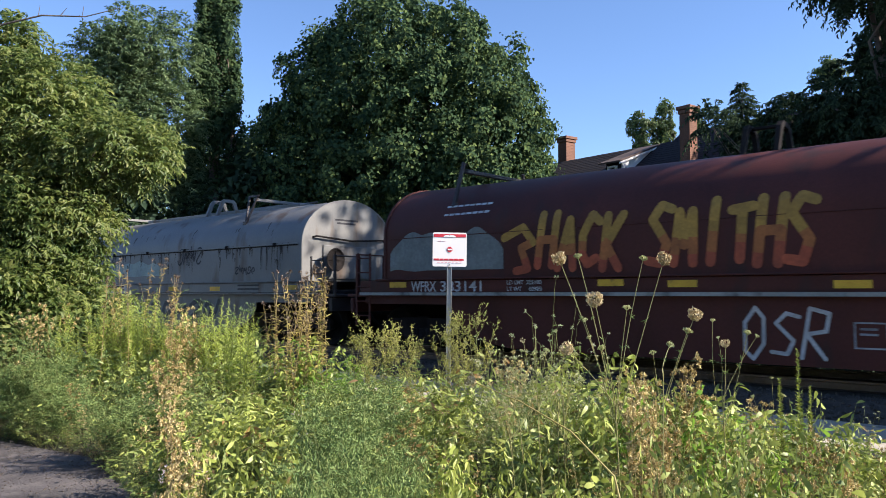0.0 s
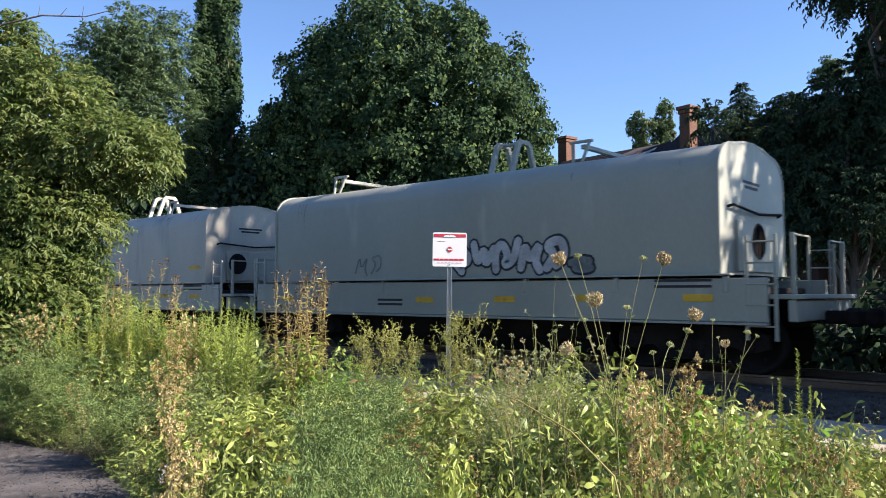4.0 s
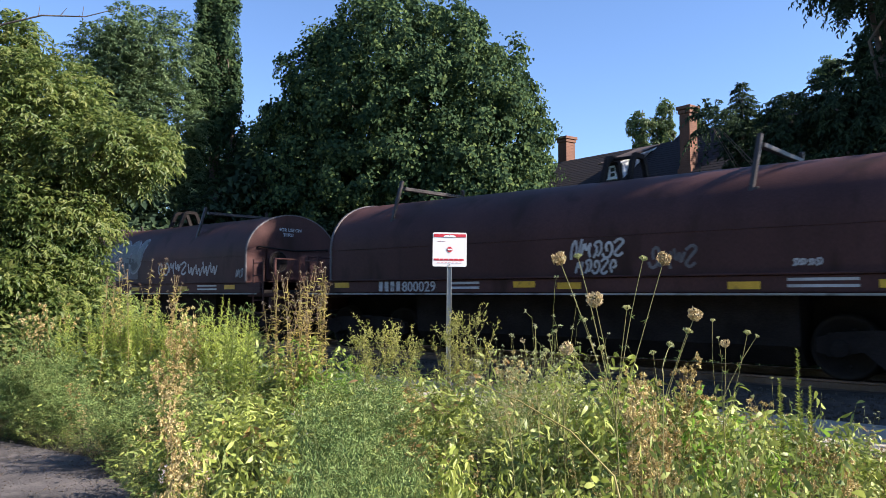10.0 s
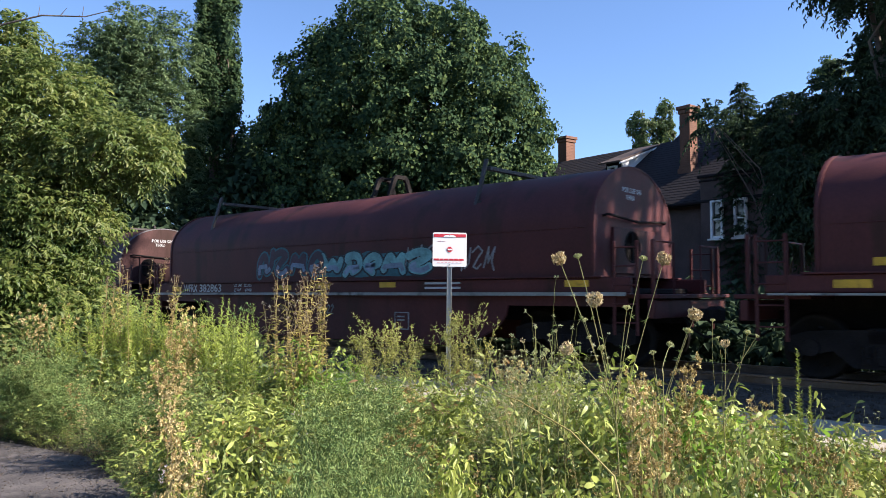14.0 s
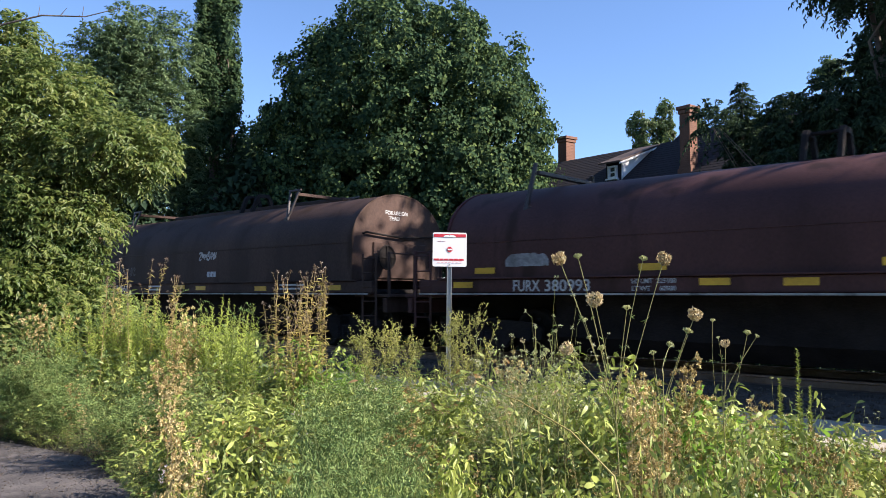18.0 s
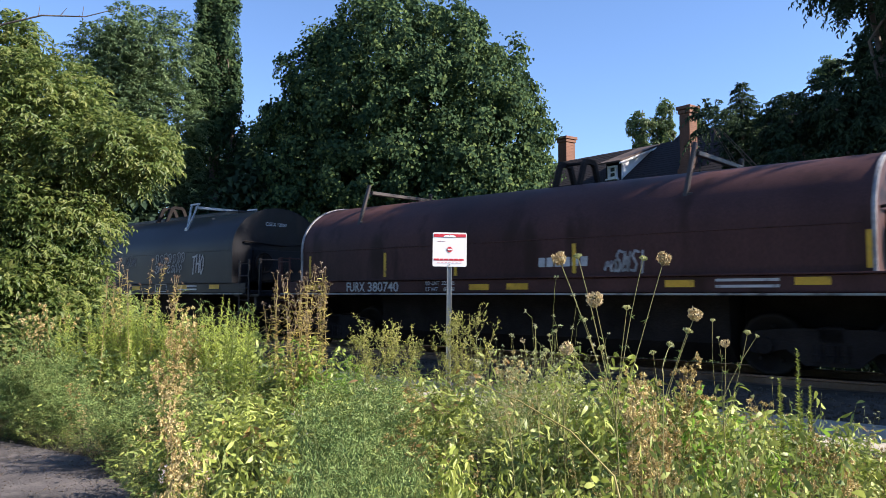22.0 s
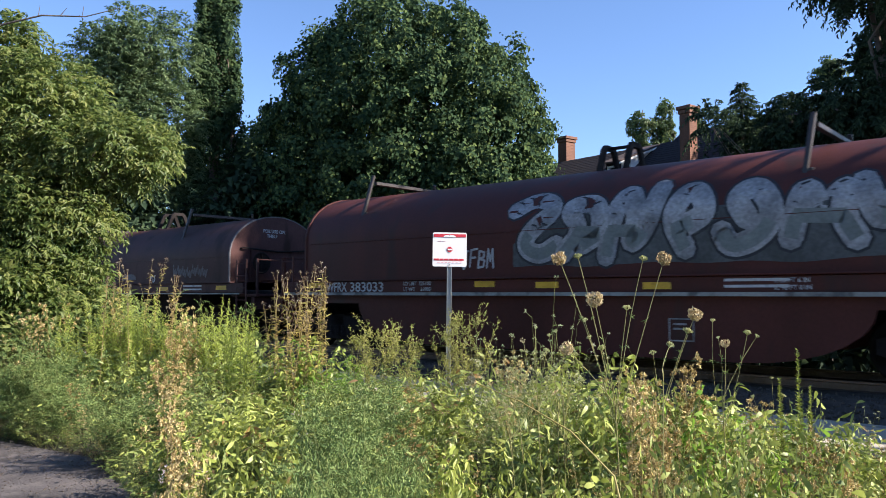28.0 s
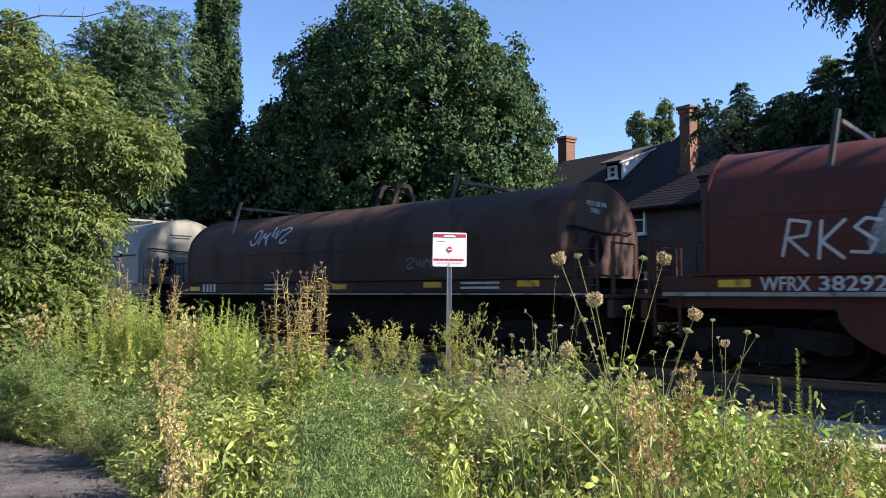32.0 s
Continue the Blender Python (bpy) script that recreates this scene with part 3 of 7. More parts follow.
def crown_centres(rng, n, centre, radii, low=-0.75, lump=0.18, shell=0.55, seed=0.0, bough=0.30):
    """Clump centres in an uneven ellipsoid: boughs near its skin, and clumps gathered on each bough."""
    nb = max(6, n // 16)
    d = unit(rng.normal(0, 1, (nb * 3, 3)))
    d = d[d[:, 2] > low][:nb]
    k = np.array([1 + lump * (noise.noise(Vector(q) * 2.2 + Vector((seed, 0, 0))) + 0.6 * noise.noise(Vector(q) * 5.0 + Vector((seed, 9, 0)))) for q in d])
    t = (shell + (1 - shell) * rng.uniform(0, 1, len(d)) ** 0.5) * 0.93
    b = d * np.array(radii) * (k * t)[:, None]
    sub = np.repeat(b, 16, 0)
    g = rng.normal(0, 0.5, sub.shape)
    g = g / np.maximum(1, np.linalg.norm(g, axis=1, keepdims=True) / 1.5) * np.array((1, 1, 0.7)) * bough * min(radii)
    g[:, 2] -= 0.25 * np.hypot(g[:, 0], g[:, 1])
    return np.array(centre) + sub + g


def limbs(m, rng, foot, top, r, ends, sides=7):
    """Trunk from foot to top and limbs to the ends."""
    foot, top = np.array(foot, float), np.array(top, float)
    n = 8
    pts = [foot + (top - foot) * i / n + (rng.normal(0, 0.05, 3) * (0 < i) * np.linalg.norm(top - foot) / 8) for i in range(n + 1)]
    m.tube([tuple(p) for p in pts], [r * (1.25 if i == 0 else 1) * (1 - 0.8 * i / n) for i in range(n + 1)], sides)
    for e in ends:
        k = int(np.clip(n * (0.25 + 0.6 * rng.uniform()), 1, n - 1))
        a = pts[k]
        b = np.array(e)
        if b[2] < a[2] + 0.1:
            k = max(1, k - 3)
            a = pts[k]
        mid = (a + b) / 2 + np.array((0, 0, 0.08 * np.linalg.norm(b - a))) + rng.normal(0, 0.06, 3) * np.linalg.norm(b - a)
        rr = r * (1 - 0.8 * k / n) * 0.5
        m.tube([tuple(a), tuple(mid), tuple(b)], [rr, rr * 0.55, rr * 0.15], 5, caps=False)
    return m


def tree(name, foot, trunk_h, trunk_r, centre, radii, clumps, per, leaf, mat, label, seed, droop=0.5, clump_r=0.9, low=-0.75, lump=0.18, shell=0.55, n_limbs=26, bark=None, bough=0.30):
    rng = np.random.default_rng(seed)
    t = base(name, pose(*foot), label, "tree")
    c = np.array(centre, float) - np.array(foot)
    cc = crown_centres(rng, clumps, c, radii, low, lump, shell, seed * 3.1, bough)
    m = limbs(Mesh(), rng, (0, 0, -0.15), (c[0], c[1], trunk_h), trunk_r, cc[:: max(1, len(cc) // n_limbs)])
    part("trunk", m, bark or BARK, t, smooth=True, fix=False)
    v, f = clump_leaves(rng, cc, clump_r * rng.uniform(0.7, 1.25, len(cc)), per, leaf[0], leaf[1], droop, 0.6, c)
    part("crown", mesh_of("crown", v, f, mat), mat, t)
    return t


def even_sphere(n, rng, low=-1.0):
    """About n directions spread evenly over a sphere, jittered, none steeper down than low."""
    k = np.arange(n) + 0.5
    z = 1 - 2 * k / n
    a = k * 2.39996
    r = np.sqrt(1 - z * z)
    d = unit(np.stack([r * np.cos(a), r * np.sin(a), z], 1) + rng.normal(0, 0.9 / math.sqrt(n), (n, 3)))
    return d[d[:, 2] > low]


def boughs(rng, lobes, size, low=-0.8):
    """Boughs on the skins of lobes (x, y, z, rx, ry, rz, count): centres, ways out of the crown, radii."""
    at, out, rad = [], [], []
    for x, y, z, rx, ry, rz, n in lobes:
        r3 = np.array((rx, ry, rz))
        for count, t0, t1 in ((n, 0.80, 1.08), (n // 2, 0.45, 0.72)):
            d = even_sphere(count, rng, low)
            r = size * rng.uniform(0.7, 1.3, len(d))
            t = rng.uniform(t0, t1, len(d))[:, None]
            at.append(np.array((x, y, z)) + d * np.maximum(r3 - r[:, None] * 0.8, 0.15 * r3) * t)
            out.append(unit(d / r3))
            rad.append(r)
    return np.concatenate(at), np.concatenate(out), np.concatenate(rad)


def bough_leaves(rng, at, out, rad, twigs, per, leaf, width, stretch=(1, 1, 0.8), droop=0.5, spread=0.34):
    """Leaves in twigs over the outer side of each bough; they face outward and up, so that a bough has a lit and a shaded side."""
    n = len(at) * twigs
    o, r = np.repeat(out, twigs, 0), np.repeat(rad, twigs)[:, None]
    u = unit(rng.normal(0, 1, (n, 3)) + o * 0.75 + np.array((0, 0, 0.35)))
    tip = np.repeat(at, twigs, 0) + u * r * np.array(stretch) * rng.uniform(0.55, 1.08, (n, 1))
    k = n * per
    uu, rr = np.repeat(u, per, 0), np.repeat(r, per, 0)
    p = np.repeat(tip, per, 0) + rng.normal(0, 0.5, (k, 3)) * rr * spread * np.array(stretch)
    face = unit(uu + np.repeat(o, per, 0) * 0.5 + np.array((0, 0, 0.35)) + rng.normal(0, 0.30, (k, 3)))
    d = unit(np.cross(face, rng.normal(0, 1, (k, 3))) + np.array((0, 0, -droop)))
    q = rng.uniform(0.65, 1.3, k)
    return blades(p, d, face, leaf * q, width * q)


def bough_sprays(rng, at, out, rad, twigs, per, length, leaf, width, sag=0.45, rise=0.3):
    """Compound leaves: arching sprays out of each bough with leaflets to both sides."""
    n = len(at) * twigs
    o, r = np.repeat(out, twigs, 0), np.repeat(rad, twigs)[:, None]
    u = unit(rng.normal(0, 1, (n, 3)) + o * 0.8 + np.array((0, 0, 0.2)))
    p = np.repeat(at, twigs, 0) + u * r * rng.uniform(0.3, 0.95, (n, 1))
    d = unit(u + np.array((0, 0, rise)) + rng.normal(0, 0.35, (n, 3)))
    ln = length * rng.uniform(0.7, 1.25, (n, 1))
    t = np.linspace(0.2, 1, per)
    way = np.repeat(d, per, 0)
    tt, ll = np.tile(t, n)[:, None], np.repeat(ln, per, 0)
    pos = np.repeat(p, per, 0) + way * ll * tt + np.array((0, 0, -sag)) * ll * tt ** 2
    tang = unit(way + np.array((0, 0, -2 * sag)) * tt)
    side = unit(np.cross(tang, (0, 0, 1.0))) * np.tile(np.where(np.arange(per) % 2, 1.0, -1.0) * (np.arange(per) < per - 1), n)[:, None]
    dirs = unit(tang * 0.6 + side + np.array((0, 0, -0.28)) + rng.normal(0, 0.28, pos.shape))
    face = unit(np.cross(np.cross(tang, (0, 0, 1.0)), tang) + np.repeat(o, per, 0) * 0.3 + rng.normal(0, 0.36, pos.shape))
    q = rng.uniform(0.75, 1.25, len(pos))
    return blades(pos, dirs, face, leaf * q, width * q, 0.25)


def bough_tree(name, foot, top, trunk_r, lobes, size, mat, label, seed, twigs, per, leaf, width, spray=0.0, stretch=(1, 1, 0.8), droop=0.5, low=-0.8, sag=0.45, rise=0.3, n_limbs=24, spread=0.34):
    """A tree whose crown is made of lobes of boughs; spray: the length of its compound leaves, if it has them."""
    rng = np.random.default_rng(seed)
    t = base(name, pose(*foot), label, "tree")
    lobes = [(x - foot[0], y - foot[1], z - foot[2], *rest) for x, y, z, *rest in lobes]
    at, out, rad = boughs(rng, lobes, size, low)
    part("trunk", limbs(Mesh(), rng, (0, 0, -0.15), (lobes[0][0], lobes[0][1], top), trunk_r, at[:: max(1, len(at) // n_limbs)]), BARK, t, smooth=True, fix=False)
    v, f = bough_sprays(rng, at, out, rad, twigs, per, spray, leaf, width, sag, rise) if spray else bough_leaves(rng, at, out, rad, twigs, per, leaf, width, stretch, droop, spread)
    part("crown", mesh_of("crown", v, f, mat), mat, t)
    return t


bough_tree("maple_tree", (-1.4, 35.0, 0), 11.5, 0.42, [(-1.55, 35.0, 8.1, 6.6, 6.3, 7.0, 380), (1.0, 32.6, 4.8, 4.4, 4.2, 3.4, 80), (-4.6, 34.0, 4.4, 3.6, 4.0, 3.2, 50)], 0.80, LEAF_MAPLE, "broad rounded maple tree with dense dark green leaves", 11, 12, 19, 0.18, 0.155, spread=0.40, stretch=(0.9, 0.9, 1.0))
bough_tree("poplar_tree", (-11.1, 37.0, 0), 21, 0.32, [(-11.1, 37.0, 8.0, 1.4, 1.3, 7.0, 70), (-11.2, 37.0, 15.0, 1.0, 0.95, 5.6, 50)] + [(-11.1 + (1.35 - 0.032 * k) * math.cos(k * 2.4), 37.0 + (1.35 - 0.032 * k) * math.sin(k * 2.4), 3.0 + 0.62 * k, 0.5, 0.5, 1.7 + 0.5 * math.sin(k * 1.7), 13) for k in range(24)], 0.44, LEAF_POPLAR, "tall columnar poplar with dark green leaves", 12, 9, 11, 0.14, 0.115, stretch=(0.7, 0.7, 1.7), droop=0.1, low=-0.95)
bough_tree("locust_tree", (-15.8, 34.0, 0), 13, 0.28, [(-13.2, 34.0, 12.4, 2.1, 2.2, 1.9, 26), (-15.0, 34.2, 12.2, 1.7, 1.8, 1.6, 18), (-14.6, 34.2, 10.2, 2.3, 2.2, 2.2, 32), (-12.8, 34.0, 9.2, 2.2, 2.2, 2.4, 32), (-13.4, 34.0, 6.4, 2.6, 2.2, 2.4, 34)], 0.62, LEAF_LOCUST, "airy pinnate-leaved tree in mid green", 13, 20, 13, 0.18, 0.065, spray=0.7, sag=0.3)
bough_tree("shade_tree", (11.6, 21.5, 0), 5.6, 0.2, [(11.4, 21.5, 4.0, 1.9, 1.8, 1.9, 50), (13.1, 21.6, 5.6, 1.9, 1.6, 1.9, 40), (10.25, 22.0, 4.0, 0.75, 0.8, 1.8, 26)], 0.5, LEAF_DARK, "dark drooping tree in front of the house", 14, 20, 11, 0.15, 0.055, spray=0.42, sag=0.6)
bough_tree("walnut_tree", (14.4, 22.0, 0), 11, 0.26, [(12.3, 22.0, 7.0, 1.6, 1.5, 1.5, 30), (13.4, 22.0, 6.0, 1.9, 1.6, 1.7, 36), (12.5, 21.0, 10.7, 2.3, 1.9, 1.5, 44), (14.4, 21.6, 8.8, 1.8, 1.8, 2.0, 30)], 0.5, LEAF_DARK, "tall dark tree with drooping compound leaves", 16, 15, 13, 0.17, 0.06, spray=0.5, sag=0.6)
bough_tree("sumac_tree", (10.9, 24.5, 0), 6.6, 0.12, [(11.3, 24.5, 6.0, 0.9, 1.2, 1.1, 18), (8.75, 24.8, 7.2, 0.45, 0.5, 0.4, 4), (11.2, 24.2, 7.2, 0.8, 0.8, 0.6, 10)], 0.36, LEAF_DARK, "slender dark tree with arching fronds beside the evergreen", 47, 16, 15, 0.17, 0.055, spray=0.7, sag=0.6)
bough_tree("walnut_tree", (21.0, 31.0, 0), 13, 0.3, [(20.8, 31.0, 11.5, 3.4, 3.2, 4.2, 90)], 0.8, LEAF_DARK, "tall dark tree at the side of the house", 33, 14, 20, 0.3, 0.2, spread=0.4)
tree("birch_tree", (-10.8, 46.0, 0), 10, 0.2, (-10.9, 46.0, 8.6), (2.3, 2.2, 4.2), 330, 44, (0.22, 0.15), LEAF_FAR, "light green tree between the poplar and the maple", 18, 0.6, 0.7, -0.9, 0.3, 0.35)
tree("ash_tree", (-7.6, 45.0, 0), 15, 0.25, (-7.4, 45.0, 11.2), (2.4, 2.4, 6.4), 420, 44, (0.22, 0.13), LEAF_FAR, "light green tree rising behind the maple", 19, 0.6, 0.7, -0.9, 0.35, 0.35)
bough_tree("aspen_tree", (16.3, 62.0, 0), 16.6, 0.16, [(16.2, 62.0, 15.0, 1.3, 1.2, 1.6, 16), (16.6, 62.0, 13.4, 1.2, 1.2, 1.2, 14)], 0.4, LEAF_FAR, "sunlit narrow tree beyond the house roof", 41, 8, 9, 0.24, 0.16, spread=0.6)
bough_tree("aspen_tree", (18.1, 62.0, 0), 17.2, 0.16, [(18.1, 62.0, 15.6, 0.85, 0.85, 1.8, 14), (18.4, 62.0, 13.6, 1.2, 1.0, 1.2, 14)], 0.38, LEAF_FAR, "sunlit narrow tree beyond the house roof", 42, 8, 9, 0.24, 0.16, stretch=(0.8, 0.8, 1.5), spread=0.6)
bough_tree("aspen_tree", (20.9, 62.0, 0), 16.4, 0.14, [(20.9, 62.0, 14.8, 0.6, 0.6, 1.5, 9)], 0.42, LEAF_FAR, "sunlit narrow tree beyond the house roof", 43, 8, 9, 0.24, 0.16, stretch=(0.8, 0.8, 1.3))
bough_tree("aspen_tree", (23.2, 45.0, 0), 15.4, 0.2, [(23.0, 45.0, 14.6, 1.0, 1.0, 1.2, 12)], 0.4, LEAF_FAR, "sunlit tree that shows through the dark leaves", 44, 8, 10, 0.2, 0.12)


def conifer(foot, height, spread, seed):
    """An evergreen spire: whorls of drooping boughs, shorter towards the tip."""
    rng = np.random.default_rng(seed)
    t = base("spruce_tree", pose(*foot), "narrow dark evergreen spire beside the house", "tree")
    part("trunk", Mesh().tube([(0, 0, -0.1), (0, 0, height * 0.6), (0.03, 0, height)], [0.16, 0.08, 0.012], 7), BARK, t, smooth=True, fix=False)
    p, d, up = [], [], []
    z = 0.8
    while z < height - 0.05:
        k = (height - z) / height
        reach = min(spread * (k ** 0.85) + 0.05, 0.85)
        for a in rng.uniform(0, 6.28, 15 if k > 0.08 else 8):
            w = np.array((math.cos(a), math.sin(a), 0.0))
            ln = reach * rng.uniform(0.7, 1.15)
            m = int(8 + 30 * ln)
            u = rng.uniform(0.1, 1, m)[:, None]
            side = np.array((-w[1], w[0], 0.0))
            p.append(np.array((0, 0, z)) + w * ln * u + side * rng.normal(0, 0.11, (m, 1)) * ln * (1.15 - u) + np.array((0, 0, -0.42)) * ln * u ** 1.5 + rng.normal(0, 0.02, (m, 3)))
            d.append(w * 0.7 + side * rng.normal(0, 0.7, (m, 1)) + np.array((0, 0, -0.35)) + rng.normal(0, 0.25, (m, 3)))
            up.append(np.array((0, 0, 1.0)) + w * 0.5 + rng.normal(0, 0.35, (m, 3)))
        z += 0.17 + 0.10 * k
    p, d, up = np.concatenate(p), np.concatenate(d), np.concatenate(up)
    part("crown", mesh_of("crown", *blades(p, d, up, rng.uniform(0.13, 0.24, len(p)), rng.uniform(0.035, 0.06, len(p)), 0.1), LEAF_DARK), LEAF_DARK, t)


conifer((10.45, 26.5, 0), 9.0, 4.8, 17)
# tall trees beyond the track that dapple the sunlight on the passing cars
tree("trackside_tree", (19.5, 8.9, 0), 16, 0.35, (19.5, 8.9, 12.4), (4.0, 3.8, 6.0), 46, 34, (0.30, 0.22), LEAF_DARK, "tall leafy tree on the far side of the track", 31, 0.5, 0.9, -0.85, 0.3, 0.4)
tree("trackside_tree", (18.0, 17.4, 0), 22, 0.35, (18.0, 17.4, 17.0), (4.4, 3.5, 8.0), 430, 34, (0.30, 0.22), LEAF_DARK, "tall leafy tree on the far side of the track", 32, 0.5, 0.9, -0.85, 0.3, 0.4)


# box elder thicket beside the near weeds: stems with crowns of their own
def box_elder():
    rng = np.random.default_rng(15)
    t = base("box_elder", pose(-8.4, 12.3, 0), "bright green box elder thicket with drooping leaflets", "tree")
    leaves = []
    for x, y, z, rx, ry, rz, n in ((1.75, 0.1, 4.35, 1.15, 1.2, 1.2, 60), (2.95, -0.1, 3.85, 1.15, 0.9, 0.62, 44), (2.2, -0.3, 2.8, 1.05, 0.9, 1.0, 50), (1.9, -0.5, 1.6, 1.25, 1.0, 1.0, 50), (1.15, 0.2, 5.5, 0.55, 0.6, 0.8, 16), (0.3, 0.0, 3.2, 1.5, 1.5, 2.3, 80)):
        at, out, rad = boughs(rng, [(x, y, z, rx, ry, rz, n)], 0.34, -0.9)
        stem = part("trunk", limbs(Mesh(), rng, (0.25 * x + rng.normal(0, 0.2), rng.normal(0, 0.2), -0.15), (x, y, z + 0.5 * rz), 0.07, at[:: max(1, len(at) // 12)]), BARK, t, smooth=True, fix=False)
        part("crown", mesh_of("crown", *bough_sprays(rng, at, out + np.array((0.35, -0.15, 0)), rad, 30, 7, 0.24, 0.092, 0.034, 0.36, 0.25), LEAF_BUSH), LEAF_BUSH, stem)
    for z0, tip in ((5.3, 6.02),):
        twig = Mesh().tube([(0.5, 0, z0), (1.3, -0.2, tip - 0.12), (2.0, -0.3, tip), (2.7, -0.3, tip - 0.02), (3.25, -0.3, tip + 0.12)], [0.03, 0.02, 0.014, 0.010, 0.005], 5)
        for x, dx, dz in ((1.65, 0.02, 0.16), (2.0, 0.10, 0.12), (2.35, 0.02, 0.15), (2.3, 0.12, -0.10)):
            twig.tube([(x + 0.3, -0.3, tip), (x + 0.3 + dx, -0.3, tip + dz)], [0.006, 0.003], 4)
        part("dead_branch", twig, BARK, t, "bare grey twig")


box_elder()


def woods(name, spots, mat, label, seed, per=45, leaf=(0.3, 0.2), clump_r=1.1):
    """Far trees and undergrowth, as one mass of leaves; spots are (x, y, z, rx, ry, rz, clumps)."""
    rng = np.random.default_rng(seed)
    out = []
    for x, y, z, rx, ry, rz, k in spots:
        cc = crown_centres(rng, k, (x, y, z), (rx, ry, rz), -0.98, 0.3, 0.4, x)
        cc = cc[cc[:, 2] > 0.2]
        out.append(clump_leaves(rng, cc, clump_r, per, leaf[0], leaf[1], 0.5, 0.7, np.array((x, y, z))))
    v, f = merge(out)
    return tagged(part(name, mesh_of(name, v, f, mat), mat), label, "undergrowth", kind="stuff")


woods("thicket_foot", [(-9.6, 12.0, 0.9, 3.4, 1.6, 1.5, 130), (-6.6, 11.4, 0.7, 1.6, 1.2, 1.1, 80), (-6.4, 10.9, 1.0, 1.2, 0.8, 1.1, 90), (-5.6, 11.6, 0.9, 0.9, 0.7, 0.9, 50)], LEAF_BUSH, "leafy green saplings at the foot of the thicket", 24, 44, (0.11, 0.05), 0.35)
woods("undergrowth_behind_track", [(-24, 36, 3, 5, 3, 5.0, 160), (-12.5, 30, 3, 3, 2, 3.6, 130), (-15.5, 31, 3.5, 3, 2, 4.2, 150), (-26, 50, 6, 9, 5, 8.5, 260), (-14, 52, 5, 7, 4, 7, 200), (-10, 41, 4, 7, 3, 5.5, 220), (-16, 42, 4, 6, 3, 6, 200), (-19, 34, 2.4, 5, 3, 4.0, 160), (-13, 33.5, 2.4, 4, 2.5, 3.6, 140), (-7.5, 33, 2.4, 4, 2.5, 4.2, 150), (-2, 30.5, 2.2, 5, 2.5, 3.0, 140), (4.0, 31.0, 2.0, 3.5, 2.5, 2.8, 110), (-8.5, 38, 4.5, 3, 3, 4.2, 120), (-5, 42, 6, 6, 2.5, 4, 200), (0, 42, 5, 5, 2.5, 4.5, 160), (15, 24, 2, 4, 2, 2.6, 90)], LEAF_DARK, "dark shrubs and saplings behind the railway", 21, 24, (0.38, 0.26))
# the 3.3 row is added to hide sunlit ground seen under the cars
woods("trackside_scrub", [(*(on_track(s0, off)[:2]), 0.7, 2.2, 1.5, 1.5 + 0.4 * math.sin(s0), 16) for s0 in range(-46, 22, 4) for off in (4.6, 7.4)] + [(*(on_track(s0, 3.3)[:2]), 0.35, 1.6, 0.6, 0.7, 7) for s0 in range(-46, 22, 2)], LEAF_DARK, "dark scrub beyond the track with an added low front row", 25, 12, (0.25, 0.16), 0.6)
woods("distant_trees", [(17.4, 62, 7, 4, 3, 4, 60), (34, 60, 7, 9, 5, 8, 240), (-30, 55, 7, 12, 6, 9, 300), (-5, 62, 5, 12, 5, 7, 260)], LEAF_FAR, "sunlit trees beyond the house", 22, 30, (0.38, 0.26), 0.8)
# unseen trees added behind the camera to keep skylight off the near car sides
woods("woods_behind_road", [(-34, 14, 5, 6, 7, 6.5, 150), (-32, 0, 5, 6, 8, 7, 150), (-26, -14, 5, 7, 7, 7, 150), (-15, -24, 5, 8, 7, 7, 150), (-1, -29, 5, 8, 7, 7, 150), (13, -30, 5, 8, 7, 7, 150)], LEAF_DARK, "unseen dark trees added behind the camera to hold back skylight", 23, 45, (0.8, 0.6), 2.0)


